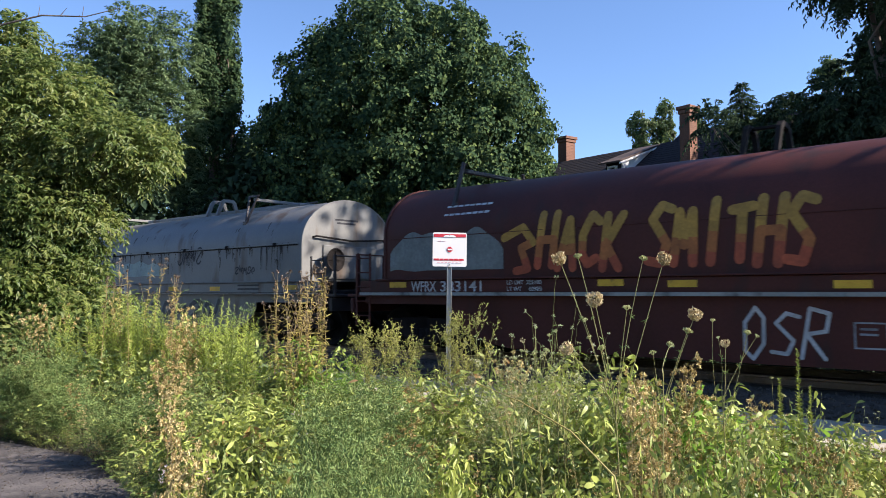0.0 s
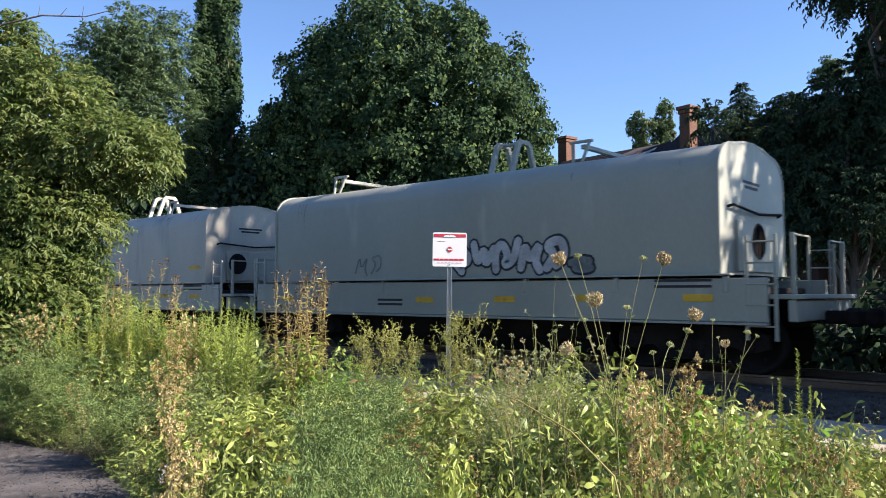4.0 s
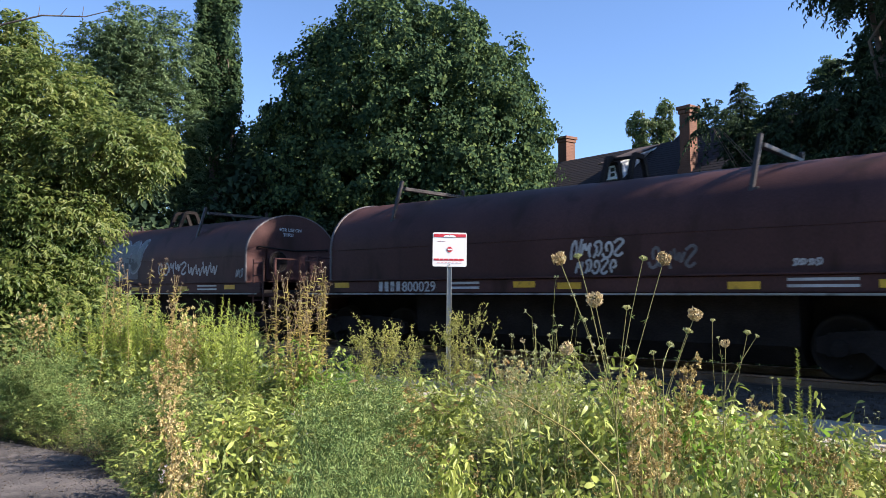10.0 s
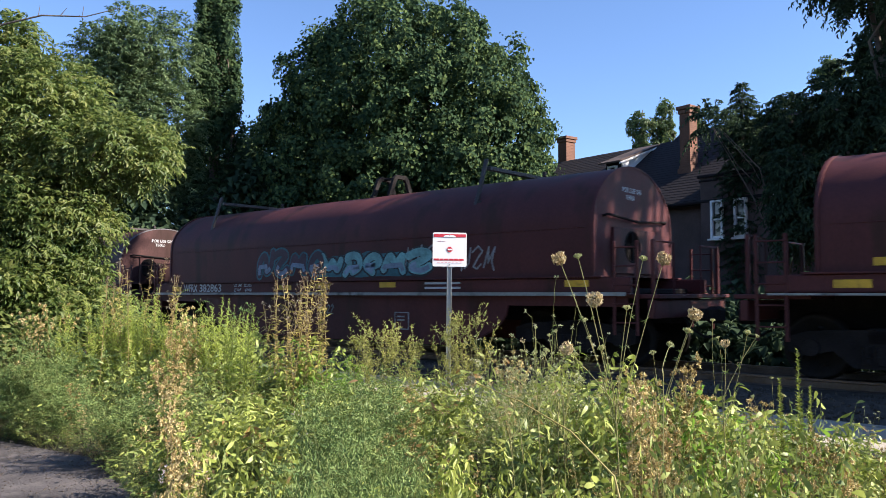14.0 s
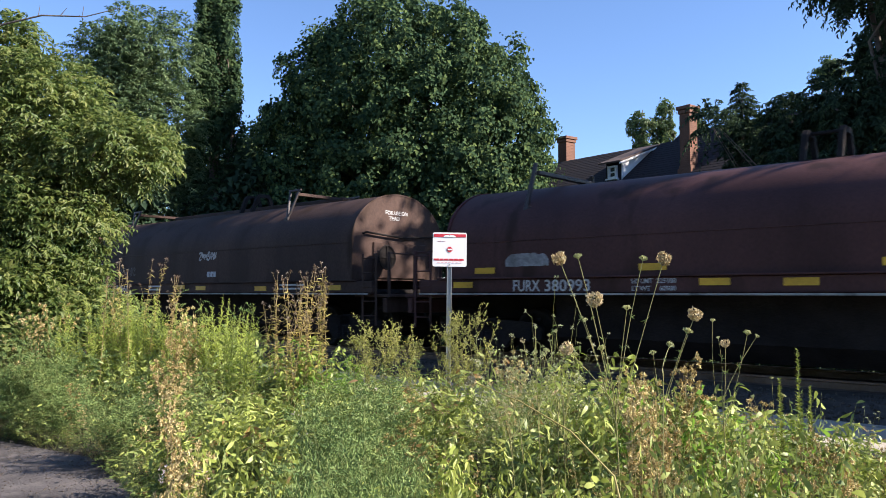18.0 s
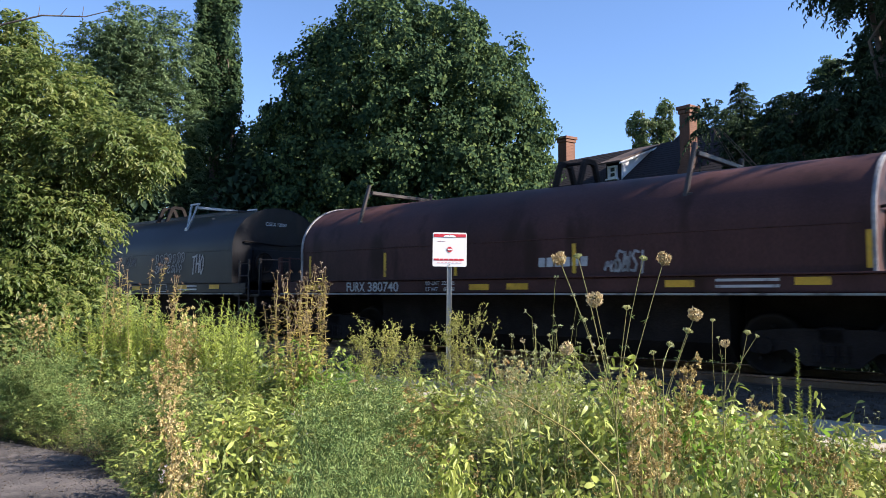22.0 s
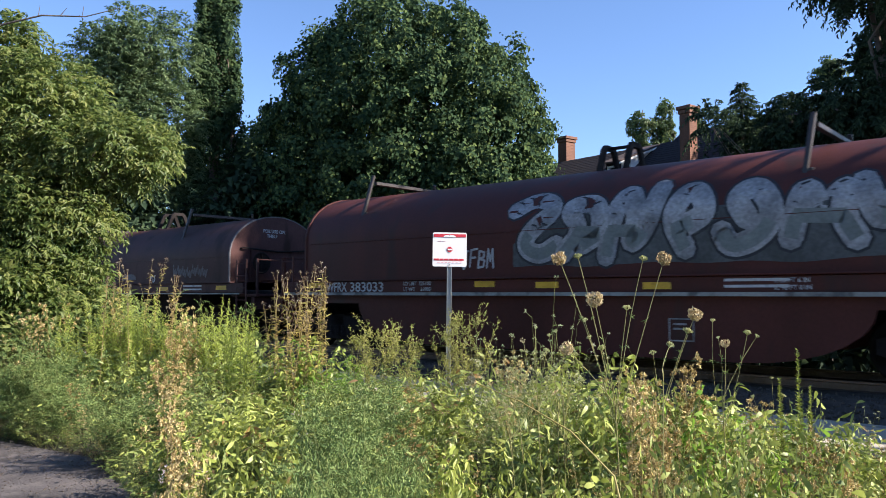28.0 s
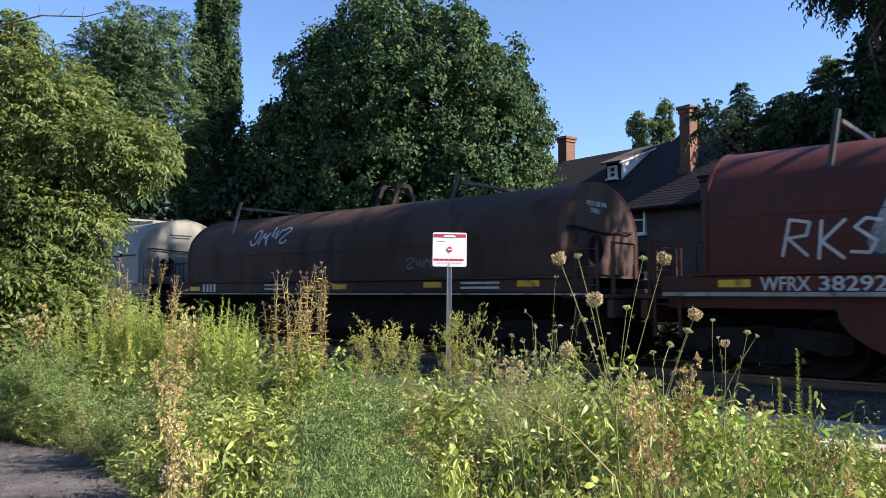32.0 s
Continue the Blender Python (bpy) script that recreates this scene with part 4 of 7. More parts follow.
# ---- weeds ----
def plant(kind, rng, h):
    """One weed of a kind and height, as pieces for stems, leaves, tufts."""
    stems, leaf, tuft = [], [], []
    lean = rng.normal(0, 0.08, 2)
    t = np.linspace(0, 1, 7)
    up1 = np.array((0.42, -0.26, 0.72))

    def line(a, d, ln, sag=0.0, k=4):
        u = np.linspace(0, 1, k)[:, None]
        return np.array(a) + np.array(d) * ln * u + np.array((0, 0, -sag * ln)) * u ** 2

    def along(path, u):
        q = np.linspace(0, 1, len(path))
        return np.stack([np.interp(u, q, path[:, k]) for k in range(3)], 1)

    def leafs(p, d, ln, ratio, bend=0.2, jit=0.7):
        leaf.append(long_blades(p, d, up1 + rng.normal(0, jit, p.shape), ln * 0.85, ln * ratio * 0.72, bend))

    def tufts(e, m, lo, hi, w):
        g = unit(rng.normal(0, 1, (m, 3)) + (0, 0, 0.4))
        tuft.append(blades(e + g * 0.003, g, rng.normal(0, 1, (m, 3)), rng.uniform(lo, hi, m), np.full(m, w)))

    spine = np.stack([lean[0] * h * t ** 1.5, lean[1] * h * t ** 1.5, h * t], 1)
    if kind == "goldenrod":
        for b in range(4):
            tall = 1.0 if b == 0 else rng.uniform(0.68, 0.95)
            out = rng.normal(0, 0.10, 2) * (b > 0)
            way = spine * tall + np.stack([out[0] * t, out[1] * t, 0 * t], 1) * (0.6 + 0.4 * h)
            stems.append(thin(way[::2], 0.003))
            n = int((110 if b == 0 else 75) * max(h, 0.6))
            u = 1 - 0.7 * rng.uniform(0, 1, n) ** 1.1
            a = np.arange(n) * 2.399 + rng.uniform(0, 6)
            d = np.stack([np.cos(a), np.sin(a), rng.uniform(0.3, 2.0, n)], 1)
            ln = (0.028 + 0.06 * np.sin(np.pi * np.clip(u * 0.97, 0, 1))) * rng.uniform(0.6, 1.35, n)
            leafs(along(way, u), d, ln, 0.15, 0.35, 0.7)
    elif kind == "aster":
        for b in range(7):
            a = rng.uniform(0, 6.28)
            s = line((0, 0, 0), (math.cos(a) * 0.42, math.sin(a) * 0.42, 1), h * rng.uniform(0.6, 1), 0.05, 3)
            stems.append(thin(s, 0.0025))
            n = 14
            an = rng.uniform(0, 6.28, n)
            leafs(along(s, rng.uniform(0.25, 1, n)), np.stack([np.cos(an), np.sin(an), rng.uniform(-0.9, 0.6, n)], 1), 0.03 + 0.075 * rng.uniform(0, 1, n) ** 1.2, 0.38, 0.35, 0.8)
    elif kind in ("lance", "leafy"):
        for b in range(5):
            a = rng.uniform(0, 6.28)
            s = line((0, 0, 0), (math.cos(a) * 0.38, math.sin(a) * 0.38, 1), h * rng.uniform(0.65, 1), 0.06, 3)
            stems.append(thin(s, 0.003))
            n = 23
            an = rng.uniform(0, 6.28, n)
            leafs(along(s, 1 - 0.75 * rng.uniform(0, 1, n) ** 1.3), np.stack([np.cos(an), np.sin(an), rng.uniform(-0.8, 0.4, n)], 1), 0.045 + 0.075 * rng.uniform(0, 1, n) ** 1.3, 0.36, 0.4, 0.75)
    elif kind == "feather":
        for b in range(7):
            a = rng.uniform(0, 6.28)
            s = line((0, 0, rng.uniform(0.05, 0.3) * h), (math.cos(a) * 0.5, math.sin(a) * 0.5, 0.9), h * rng.uniform(0.5, 0.82), 0.1, 3)
            stems.append(thin(s, 0.0022))
            for o in along(s, rng.uniform(0.25, 1, 9)):
                an = rng.uniform(0, 6.28)
                ax = np.array((math.cos(an), math.sin(an), rng.uniform(-0.1, 1.1)))
                m = 10
                u = np.linspace(0.1, 1, m)
                sgn = np.where(np.arange(m) % 2, 1, -1)[:, None]
                p = o + ax * u[:, None] * 0.13 - np.array((0, 0, 0.05)) * u[:, None] ** 2
                leaf.append(blades(p, ax * 0.8 + unit(np.cross(ax, rng.normal(0, 0.7, 3) + (0, 0, 1))) * sgn + rng.normal(0, 0.3, (m, 3)), up1 * 0.3 + rng.normal(0, 0.9, (m, 3)), 0.044 * (1.1 - 0.75 * u), 0.009 * (1.2 - 0.5 * u), 0.15))
    elif kind == "dry":
        stems.append(thin(spine, 0.0035))
        for b in range(int(rng.integers(7, 11))):
            o = along(spine, np.array([rng.uniform(0.4, 1)]))[0]
            an = rng.uniform(0, 6.28)
            s = line(o, (math.cos(an) * 0.5, math.sin(an) * 0.5, 0.8), h * rng.uniform(0.08, 0.26), 0.0, 3)
            stems.append(thin(s, 0.0016))
            for e in (s[-1], s[1]):
                tufts(e, 12, 0.012, 0.032, 0.013)
            tufts(s[-1] + rng.normal(0, 0.012, 3), 10, 0.012, 0.028, 0.013)
        n = 22
        g = rng.normal(0, 1, (n, 3)) * (1, 1, 0.3) + (0, 0, -0.6)
        tuft.append(blades(along(spine, rng.uniform(0.15, 0.9, n)), g, rng.normal(0, 1, (n, 3)), rng.uniform(0.025, 0.07, n), np.full(n, 0.010), 0.4))
    elif kind == "stalk":
        stems.append(thin(spine, 0.0045, 0.5, 4))
        for b in range(int(rng.integers(4, 8))):
            o = along(spine, np.array([rng.uniform(0.62, 0.95)]))[0]
            an = rng.uniform(0, 6.28)
            s = line(o, (math.cos(an) * 0.32, math.sin(an) * 0.32, 1), h * rng.uniform(0.06, 0.16), 0.0, 3)
            stems.append(thin(s, 0.0022))
            tufts(s[-1], 14, 0.012, 0.028, 0.011)
        tufts(spine[-1], 14, 0.014, 0.030, 0.012)
        n = 95
        an = rng.uniform(0, 6.28, n)
        leafs(along(spine, rng.uniform(0.3, 0.95, n)), np.stack([np.cos(an), np.sin(an), rng.uniform(-0.4, 1.0, n)], 1), rng.uniform(0.03, 0.085, n), 0.22, 0.4, 0.6)
    elif kind == "wisp":
        stems.append(thin(spine, 0.004))
        for o in along(spine, rng.uniform(0.42, 0.95, 10)):
            an = rng.uniform(0, 6.28)
            ln = h * rng.uniform(0.10, 0.24)
            s = line(o, (math.cos(an) * 0.6, math.sin(an) * 0.6, 0.85), ln, -0.1, 4)
            stems.append(thin(s, 0.0022))
            for q in along(s, rng.uniform(0.25, 1, 9)):
                ax = unit(rng.normal(0, 0.5, 3) + (0, 0, 0.8))
                m = 7
                leafs(q + ax * (rng.uniform(0, 0.06, m)[:, None]), rng.normal(0, 1, (m, 3)) + (0, 0, 0.3), rng.uniform(0.014, 0.030, m), 0.5, 0.1, 0.6)
    elif kind == "umbel":
        for b in range(5):
            a = rng.uniform(0, 6.28)
            s = line((0, 0, 0), (math.cos(a) * 0.28, math.sin(a) * 0.28, 1), h * rng.uniform(0.6, 1), -0.04, 3)
            stems.append(thin(s, 0.0022))
            n = 36
            leafs(along(s, rng.uniform(0.15, 0.85, n)), rng.normal(0, 1, (n, 3)) + (0, 0, 0.3), rng.uniform(0.012, 0.045, n), 0.2, 0.2)
            for q in (s[-1], *along(s, rng.uniform(0.6, 0.9, 2))):
                e = q + np.array((rng.normal(0, 0.03), rng.normal(0, 0.03), rng.uniform(0.01, 0.06)))
                stems.append(thin(np.stack([q, e]), 0.0014))
                g = unit(rng.normal(0, 1, (14, 3)) * (1, 1, 0.4) + (0, 0, 0.5))
                tuft.append(blades(e + g * 0.006, g, rng.normal(0, 0.4, (14, 3)) + (0, 0, 1), rng.uniform(0.006, 0.016, 14), np.full(14, 0.006), 0.1))
    elif kind == "broad":
        n = 34
        an = rng.uniform(0, 6.28, n)
        r = rng.uniform(0.03, 0.26, n)
        p = np.stack([np.cos(an) * r, np.sin(an) * r, rng.uniform(0.2, 1, n) * h], 1)
        for q in range(0, n, 3):
            stems.append(thin(np.array([(0, 0, 0), p[q] * (0.4, 0.4, 0.7), p[q]]), 0.0025))
        leafs(p, np.stack([np.cos(an), np.sin(an), rng.uniform(-0.6, 0.3, n)], 1), rng.uniform(0.045, 0.11, n), 0.6, 0.2, 0.4)
    elif kind == "grass":
        for a in rng.uniform(0, 6.28, 13):
            tilt = rng.uniform(0.1, 0.6)
            s = line((0.03 * math.cos(a), 0.03 * math.sin(a), 0), (math.cos(a) * tilt, math.sin(a) * tilt, 1), h * rng.uniform(0.6, 1.1), 0.3 * rng.uniform(), 5)
            leaf.append(thin(s, 0.0022, 0.15, 3))
            if rng.uniform() < 0.4:
                m = 8
                leaf.append(blades(s[-1] + (s[-2] - s[-1]) * rng.uniform(0, 1, (m, 1)), rng.normal(0, 0.5, (m, 3)) + (0, 0, 1), rng.normal(0, 1, (m, 3)), np.full(m, 0.014), np.full(m, 0.005)))
    elif kind == "flower":
        stems.append(thin(spine, 0.0035))
        n = 34
        a = rng.uniform(0, 6.28, n)
        leafs(along(spine, rng.uniform(0.2, 0.9, n)), np.stack([np.cos(a), np.sin(a), rng.uniform(-0.2, 0.6, n)], 1), rng.uniform(0.04, 0.08, n), 0.33)
        for q in range(9):
            e = spine[-1] + rng.normal(0, 0.025, 3)
            g = unit(rng.normal(0, 1, (6, 3)) + (0, 0, 0.4))
            tuft.append(blades(np.tile(e, (6, 1)), g, rng.normal(0, 1, (6, 3)), np.full(6, 0.014), np.full(6, 0.009), 0.1))
    return stems, leaf, tuft


def in_weeds(x, y):
    """Between the road edge and the gravel path."""
    edge = float(np.interp(x, [p[0] for p in road_edge], [p[1] for p in road_edge]))
    return y > edge + 0.1 and x * AWAY.x + y * AWAY.y < TRACK_OFF - 4.15


WEED_KINDS = (
    ("goldenrod", "goldenrod_patch", LEAF_GOLD, STEM_GREEN, "bright yellow-green goldenrod growing in a dense weed bed"),
    ("aster", "aster_patch", LEAF_BROAD, STEM_GREEN, "leafy dark green weeds with small leaves"),
    ("lance", "dogbane_patch", LEAF_WEED, STEM_GREEN, "bright yellow-green weeds with lance-shaped leaves"),
    ("feather", "ragweed_patch", LEAF_FEATHER, STEM_GREEN, "feathery blue-green ragweed"),
    ("dry", "dry_weed_patch", DRY_TUFT, STEM_DRY, "dry brown weed stalks with seed tufts"),
    ("broad", "broadleaf_patch", LEAF_BROAD, STEM_GREEN, "low broad-leaved green weeds"),
    ("leafy", "seedling_patch", LEAF_SAPLING, STEM_GREEN, "bright green tree seedlings among the weeds"),
    ("grass", "straw_grass_patch", STRAW, STRAW, "straw-coloured grass tufts"),
    ("flower", "soapwort_patch", LEAF_WEED, STEM_GREEN, "soapwort with pale pink flower heads"),
    ("umbel", "wild_carrot_patch", LEAF_FEATHER, STEM_GREEN, "small wild carrots with pale green and white heads"),
    ("wisp", "sweet_clover_patch", LEAF_WISP, STEM_WISP, "wispy yellow-green sweet clover gone to seed"),
)
# mounds of one kind each: rows at one distance, and in a row the bearing and the rise of the top from the eye, in thousandths
MOUNDS = (
    (10.6, {"aster": ((-620, -24), (-590, -20), (-560, -22), (-530, -20), (-500, -26), (-480, -30), (-440, -26), (-400, -20), (-360, -22), (-320, -32), (-280, -28)), "dry": ((-540, -22), (-500, -20), (-425, 4), (-350, -8),), "feather": ((-420, -18), (-380, -14), (-340, -22), (-300, -26)), "lance": ((-580, -36),)}),
    (8.9, {"feather": ((-600, -72), (-562, -68), (-530, -64), (-495, -62)), "lance": ((-462, -40), (-345, -42)), "leafy": ((-185, -40),), "dry": ((-420, -14), (-330, -30)), "aster": ((-440, -30), (-405, -26), (-370, -28), (-306, -36), (-275, -40), (-245, -50), (-215, -44), (-150, -64), (-120, -76), (-50, -92), (10, -88))}),
    (8.3, {"feather": ((-610, -112), (-580, -108), (-552, -100), (-522, -96), (-492, -96), (-462, -92)), "aster": ((-430, -66), (-395, -62), (-360, -60), (-325, -62), (-290, -62), (-255, -70), (-90, -90), (-20, -88)), "dry": ((-410, -74), (-342, -70), (-300, -80)), "lance": ((-376, -72), (-205, -62), (-172, -62), (-60, -96)), "umbel": ((60, -72), (96, -66), (125, -62)), "leafy": ((-140, -78), (40, -84))}),
    (7.4, {"feather": ((-436, -112), (-405, -104), (-372, -100), (-340, -102), (-120, -88), (-90, -90)), "aster": ((-310, -84), (-240, -82), (40, -82), (75, -80), (125, -76), (150, -84)), "dry": ((-280, -86), (-60, -100), (170, -96)), "lance": ((-215, -84), (-180, -80), (-20, -98), (10, -88)), "leafy": ((105, -86), (-150, -86))}),
    (5.8, {"umbel": ((72, -86), (88, -72), (104, -62), (118, -50), (128, -54), (146, -72), (200, -92), (330, -112), (352, -128), (520, -170))}),
    (6.3, {"aster": ((110, -94), (160, -102), (275, -116), (320, -138), (455, -168), (540, -192), (-50, -112)), "lance": ((135, -98), (190, -106), (248, -110), (345, -152)), "dry": ((90, -100), (176, -100), (218, -104), (232, -110), (300, -122), (480, -172), (510, -182), (575, -196)), "leafy": ((205, -110), (262, -112), (420, -154), (395, -158)), "grass": ((150, -98), (288, -118), (555, -192))}),
    (5.0, {"aster": ((140, -122), (285, -130), (330, -150), (548, -190), (370, -166)), "lance": ((120, -126), (215, -122), (352, -160), (310, -136)), "dry": ((160, -118), (250, -126), (322, -142), (468, -172), (510, -184), (530, -190), (585, -198)), "leafy": ((392, -162), (430, -160), (270, -130)), "grass": ((190, -124), (232, -124), (490, -180)), "feather": ((-135, -140), (-100, -136))}),
    (5.5, {"leafy": ((300, -126), (352, -138), (398, -150)), "aster": ((325, -130), (375, -142), (420, -156), (285, -122)), "dry": ((340, -128), (410, -150)), "lance": ((312, -130), (386, -146))}),
    (8.9, {"feather": ((-566, -60), (-526, -51),), "goldenrod": ((-485, -30), (-456, -14), (-430, -6), (-400, -2), (-375, -8), (-323, -28), (-290, -16), (-259, -34),), "aster": ((-356, -22), (-231, -50), (-135, -66),), "lance": ((-200, -34), (-171, -40),), "wisp": ((-99, -64), (30, -50),)}),
    (7.0, {"feather": ((-555, -89), (-507, -80), (-459, -89), (-412, -100), (-113, -100), (-73, -96),), "dry": ((-356, -89), (-331, -82),), "aster": ((-312, -104), (-275, -89), (-176, -96), (-32, -104), (49, -89), (85, -100),), "goldenrod": ((-242, -96),), "lance": ((-209, -108), (-143, -100), (4, -100),)}),
    (5.6, {"feather": ((-423, -126), (-128, -126), (-88, -126),), "dry": ((-390, -144), (-51, -144),), "lance": ((-356, -133), (-316, -126), (-272, -133), (-231, -137), (-10, -148),), "flower": ((-194, -144),), "aster": ((-165, -144), (34, -152), (78, -137), (115, -126), (240, -126),), "grass": ((152, -126), (196, -126),), "wisp": ((284, -122),)}),
    (4.1, {"dry": ((-356, -185), (4, -185), (236, -137), (270, -133), (483, -166), (516, -174),), "flower": ((-323, -181),), "lance": ((-286, -177), (-246, -181), (45, -189), (339, -144),), "broad": ((-205, -189),), "feather": ((-161, -177), (-121, -166), (-77, -174),), "aster": ((-36, -192), (89, -177), (166, -159), (457, -159), (582, -181),), "grass": ((130, -174), (203, -152), (306, -137), (549, -181),), "leafy": ((380, -144), (420, -148),)}),
    (3.2, {"lance": ((-261, -214), (-40, -218), (85, -211), (365, -189),), "aster": ((-216, -218), (166, -203), (325, -185), (446, -189), (483, -200), (564, -207),), "feather": ((-172, -214), (-128, -207), (-84, -211),), "broad": ((1, -222),), "grass": ((41, -218), (284, -189),), "dry": ((126, -207), (207, -196), (247, -185), (406, -192), (524, -207),)}),
    (2.6, {"feather": ((-165, -244), (-117, -240),), "aster": ((-69, -244), (159, -240), (380, -233), (513, -240),), "lance": ((-21, -244), (115, -240), (292, -229), (468, -236),), "grass": ((27, -244), (247, -229),), "broad": ((71, -240),), "dry": ((203, -233), (336, -233), (424, -229), (560, -236),)}),
)


def weeds():
    """Weeds in mounds of one kind, with dark gaps between, over a low cover of leaves."""
    rng = np.random.default_rng(77)
    bins = {k[0]: ([], [], []) for k in WEED_KINDS}
    stock = {k: [[merge(q) if q else None for q in plant(k, rng, 1.0)] for _ in range(12)] for k in bins}

    def grow(k, x, y, h):
        if not in_weeds(x, y) or h < 0.1:
            return
        a = rng.uniform(0, 6.28)
        rot = np.array(((math.cos(a), -math.sin(a), 0), (math.sin(a), math.cos(a), 0), (0, 0, 1)))
        g = (0.55 + 0.45 * h) * min(1.0, max(0.55, y / 6.0))
        for pile, piece in zip(bins[k], stock[k][int(rng.integers(12))]):
            if piece is not None:
                pile.append((piece[0] @ rot.T * np.array((g, g, h)) + np.array((x, y, -0.02)), piece[1]))

    for far, kinds in MOUNDS:
        for kind, spots in kinds.items():
            for bearing, rise in spots:
                k = kind
                if far < 8.5 and rng.uniform() < 0.12:
                    continue
                if k == "dry" and bearing > 100 and rng.uniform() < 0.45:
                    k = "lance"
                if k == "dry" and bearing < -250 and far < 8.5 and bearing % 5 < 3:
                    k = "aster"
                back = 0.0 if bearing > -280 or k == "feather" else {8.9: 1.4, 8.3: 0.9}.get(far, 0.0)
                cy = far + back + rng.normal(0, 0.12 * far / 5)
                cx = bearing / 1000 * cy
                rise += (14 if bearing > 330 else 9 if bearing > 110 else 0) if far > 4.5 else 0
                top = max(0.3, 1.6 + rise / 1000 * cy) * {"goldenrod": 1.05, "dry": 1.05, "feather": 1.24, "broad": 1.0}.get(k, 1.15)
                spread = (0.12 + 0.020 * far) * rng.uniform(0.75, 1.3)
                top *= rng.uniform(0.72, 1.14)
                n = {"dry": 9, "flower": 5, "feather": 9, "grass": 9, "wisp": 3, "umbel": 5, "lance": 9}.get(k, 9) - (3 if far > 7 else 0) + (3 if far < 4.5 else 0)
                for _ in range(n):
                    r, a = spread * rng.uniform(), rng.uniform(0, 6.28)
                    grow(k, cx + r * math.cos(a), cy + 1.3 * r * math.sin(a), top * (1 - 0.55 * (r / spread) ** 2) * rng.uniform(0.85, 1.0))
                if k in ("dry", "flower", "grass"):
                    for _ in range(4):
                        grow("aster", cx + rng.normal(0, spread * 0.6), cy + rng.normal(0, spread * 0.6), top * rng.uniform(0.5, 0.75))
    # low cover
    made = 0
    while made < 300:
        y = 2.4 + 8.6 * rng.uniform() ** 0.9
        x = y * rng.uniform(-0.70, 0.66)
        if in_weeds(x, y):
            made += 1
            k = ("aster", "broad", "lance", "dry", "grass", "aster")[int(rng.integers(6))]
            grow(k, x, y, float(np.clip(0.42 + 0.03 * (y - 4), 0.3, 0.6)) * rng.uniform(0.7, 1.2) * (0.6 if x / y > 0.36 and y > 4.5 else 1))
    for _ in range(110):
        x = rng.uniform(-6.0, -1.2)
        edge = float(np.interp(x, [p[0] for p in road_edge], [p[1] for p in road_edge]))
        grow(("feather", "aster", "grass", "aster", "broad")[int(rng.integers(5))], x, edge + 0.12 + 0.5 * rng.uniform() ** 2, rng.uniform(0.22, 0.5))
    for k, name, mat, stem, label in WEED_KINDS:
        st, lf, tf = bins[k]
        if not (st or lf):
            continue
        patch = tagged(new(name), label, "weeds", kind="stuff")
        if st:
            part("stems", mesh_of("stems", *merge(st), stem), stem, patch)
        if lf:
            part("leaves", mesh_of("leaves", *merge(lf), mat), mat, patch)
        if tf:
            part("tufts", mesh_of("tufts", *merge(tf), PINK if k == "flower" else FLORET if k == "umbel" else DRY_TUFT), DRY_TUFT, patch)


weeds()


def single(kind, name, label, group, bearing, y, rise, seed, leaf_mat, stem_mat, tuft_mat):
    """A weed that stands out by itself: its tip by bearing and rise from the eye."""
    h = 1.6 + rise * y
    st, lf, tf = plant(kind, np.random.default_rng(seed), h)
    w = base(name, pose(bearing * y, y, -0.01), label, "weed", group)
    if st:
        part("stem", mesh_of("stem", *merge(st), stem_mat), stem_mat, w)
    if lf:
        part("leaves", mesh_of("leaves", *merge(lf), leaf_mat), leaf_mat, w)
    for v, f in tf:
        part("seed_head", mesh_of("seed_head", v, f, tuft_mat), tuft_mat, w)


for i, (b0, r0) in enumerate(((-0.219, 0.029), (-0.209, 0.021), (-0.200, 0.030), (-0.193, 0.020), (-0.183, 0.033), (-0.176, 0.023), (-0.168, 0.030), (-0.158, 0.032), (-0.148, 0.026), (-0.180, 0.014), (-0.189, 0.010), *((-0.216 + 0.0068 * k, -0.012 + 0.022 * math.sin(k * 2.1)) for k in range(10)), (-0.445, 0.021), (-0.433, 0.014), (-0.416, 0.041), (-0.406, 0.030), (-0.395, 0.043), (-0.387, 0.047), (-0.375, 0.014), (-0.358, 0.021), (-0.354, 0.024))):
    single("stalk", "dry_stalk", "tall dry brown weed stalk with dark seed heads", "dry stalks", b0, (8.3 if b0 > -0.3 else 9.9) + 0.35 * math.sin(i * 2.3), r0, 200 + i, LEAF_SERE, STEM_DRY, HEAD_DARK)
for i, (b0, r0) in enumerate(((-0.50, -0.030), (-0.482, -0.021), (-0.467, -0.008), (-0.456, -0.002), (-0.443, 0.003), (-0.427, 0.008), (-0.412, 0.003), (-0.400, -0.002), (-0.384, 0.008), (-0.371, 0.0), (-0.356, -0.008), (-0.343, -0.015), (-0.327, -0.021), (-0.312, -0.026), (-0.294, -0.002), (-0.284, -0.008), (-0.274, -0.014), (-0.264, -0.023), (-0.253, -0.032), (-0.242, -0.041), (-0.435, -0.02), (-0.39, -0.02), (-0.30, -0.03), *((-0.455 + 0.0072 * k, -0.012 - 0.02 * abs(math.sin(k * 1.3))) for k in range(28)))):
    single("goldenrod", "goldenrod", "upright yellow-green goldenrod not yet in flower", "goldenrods", b0, 10.2 + 0.4 * math.sin(i * 1.7), r0, 240 + i, LEAF_GOLD, STEM_GREEN, DRY_TUFT)
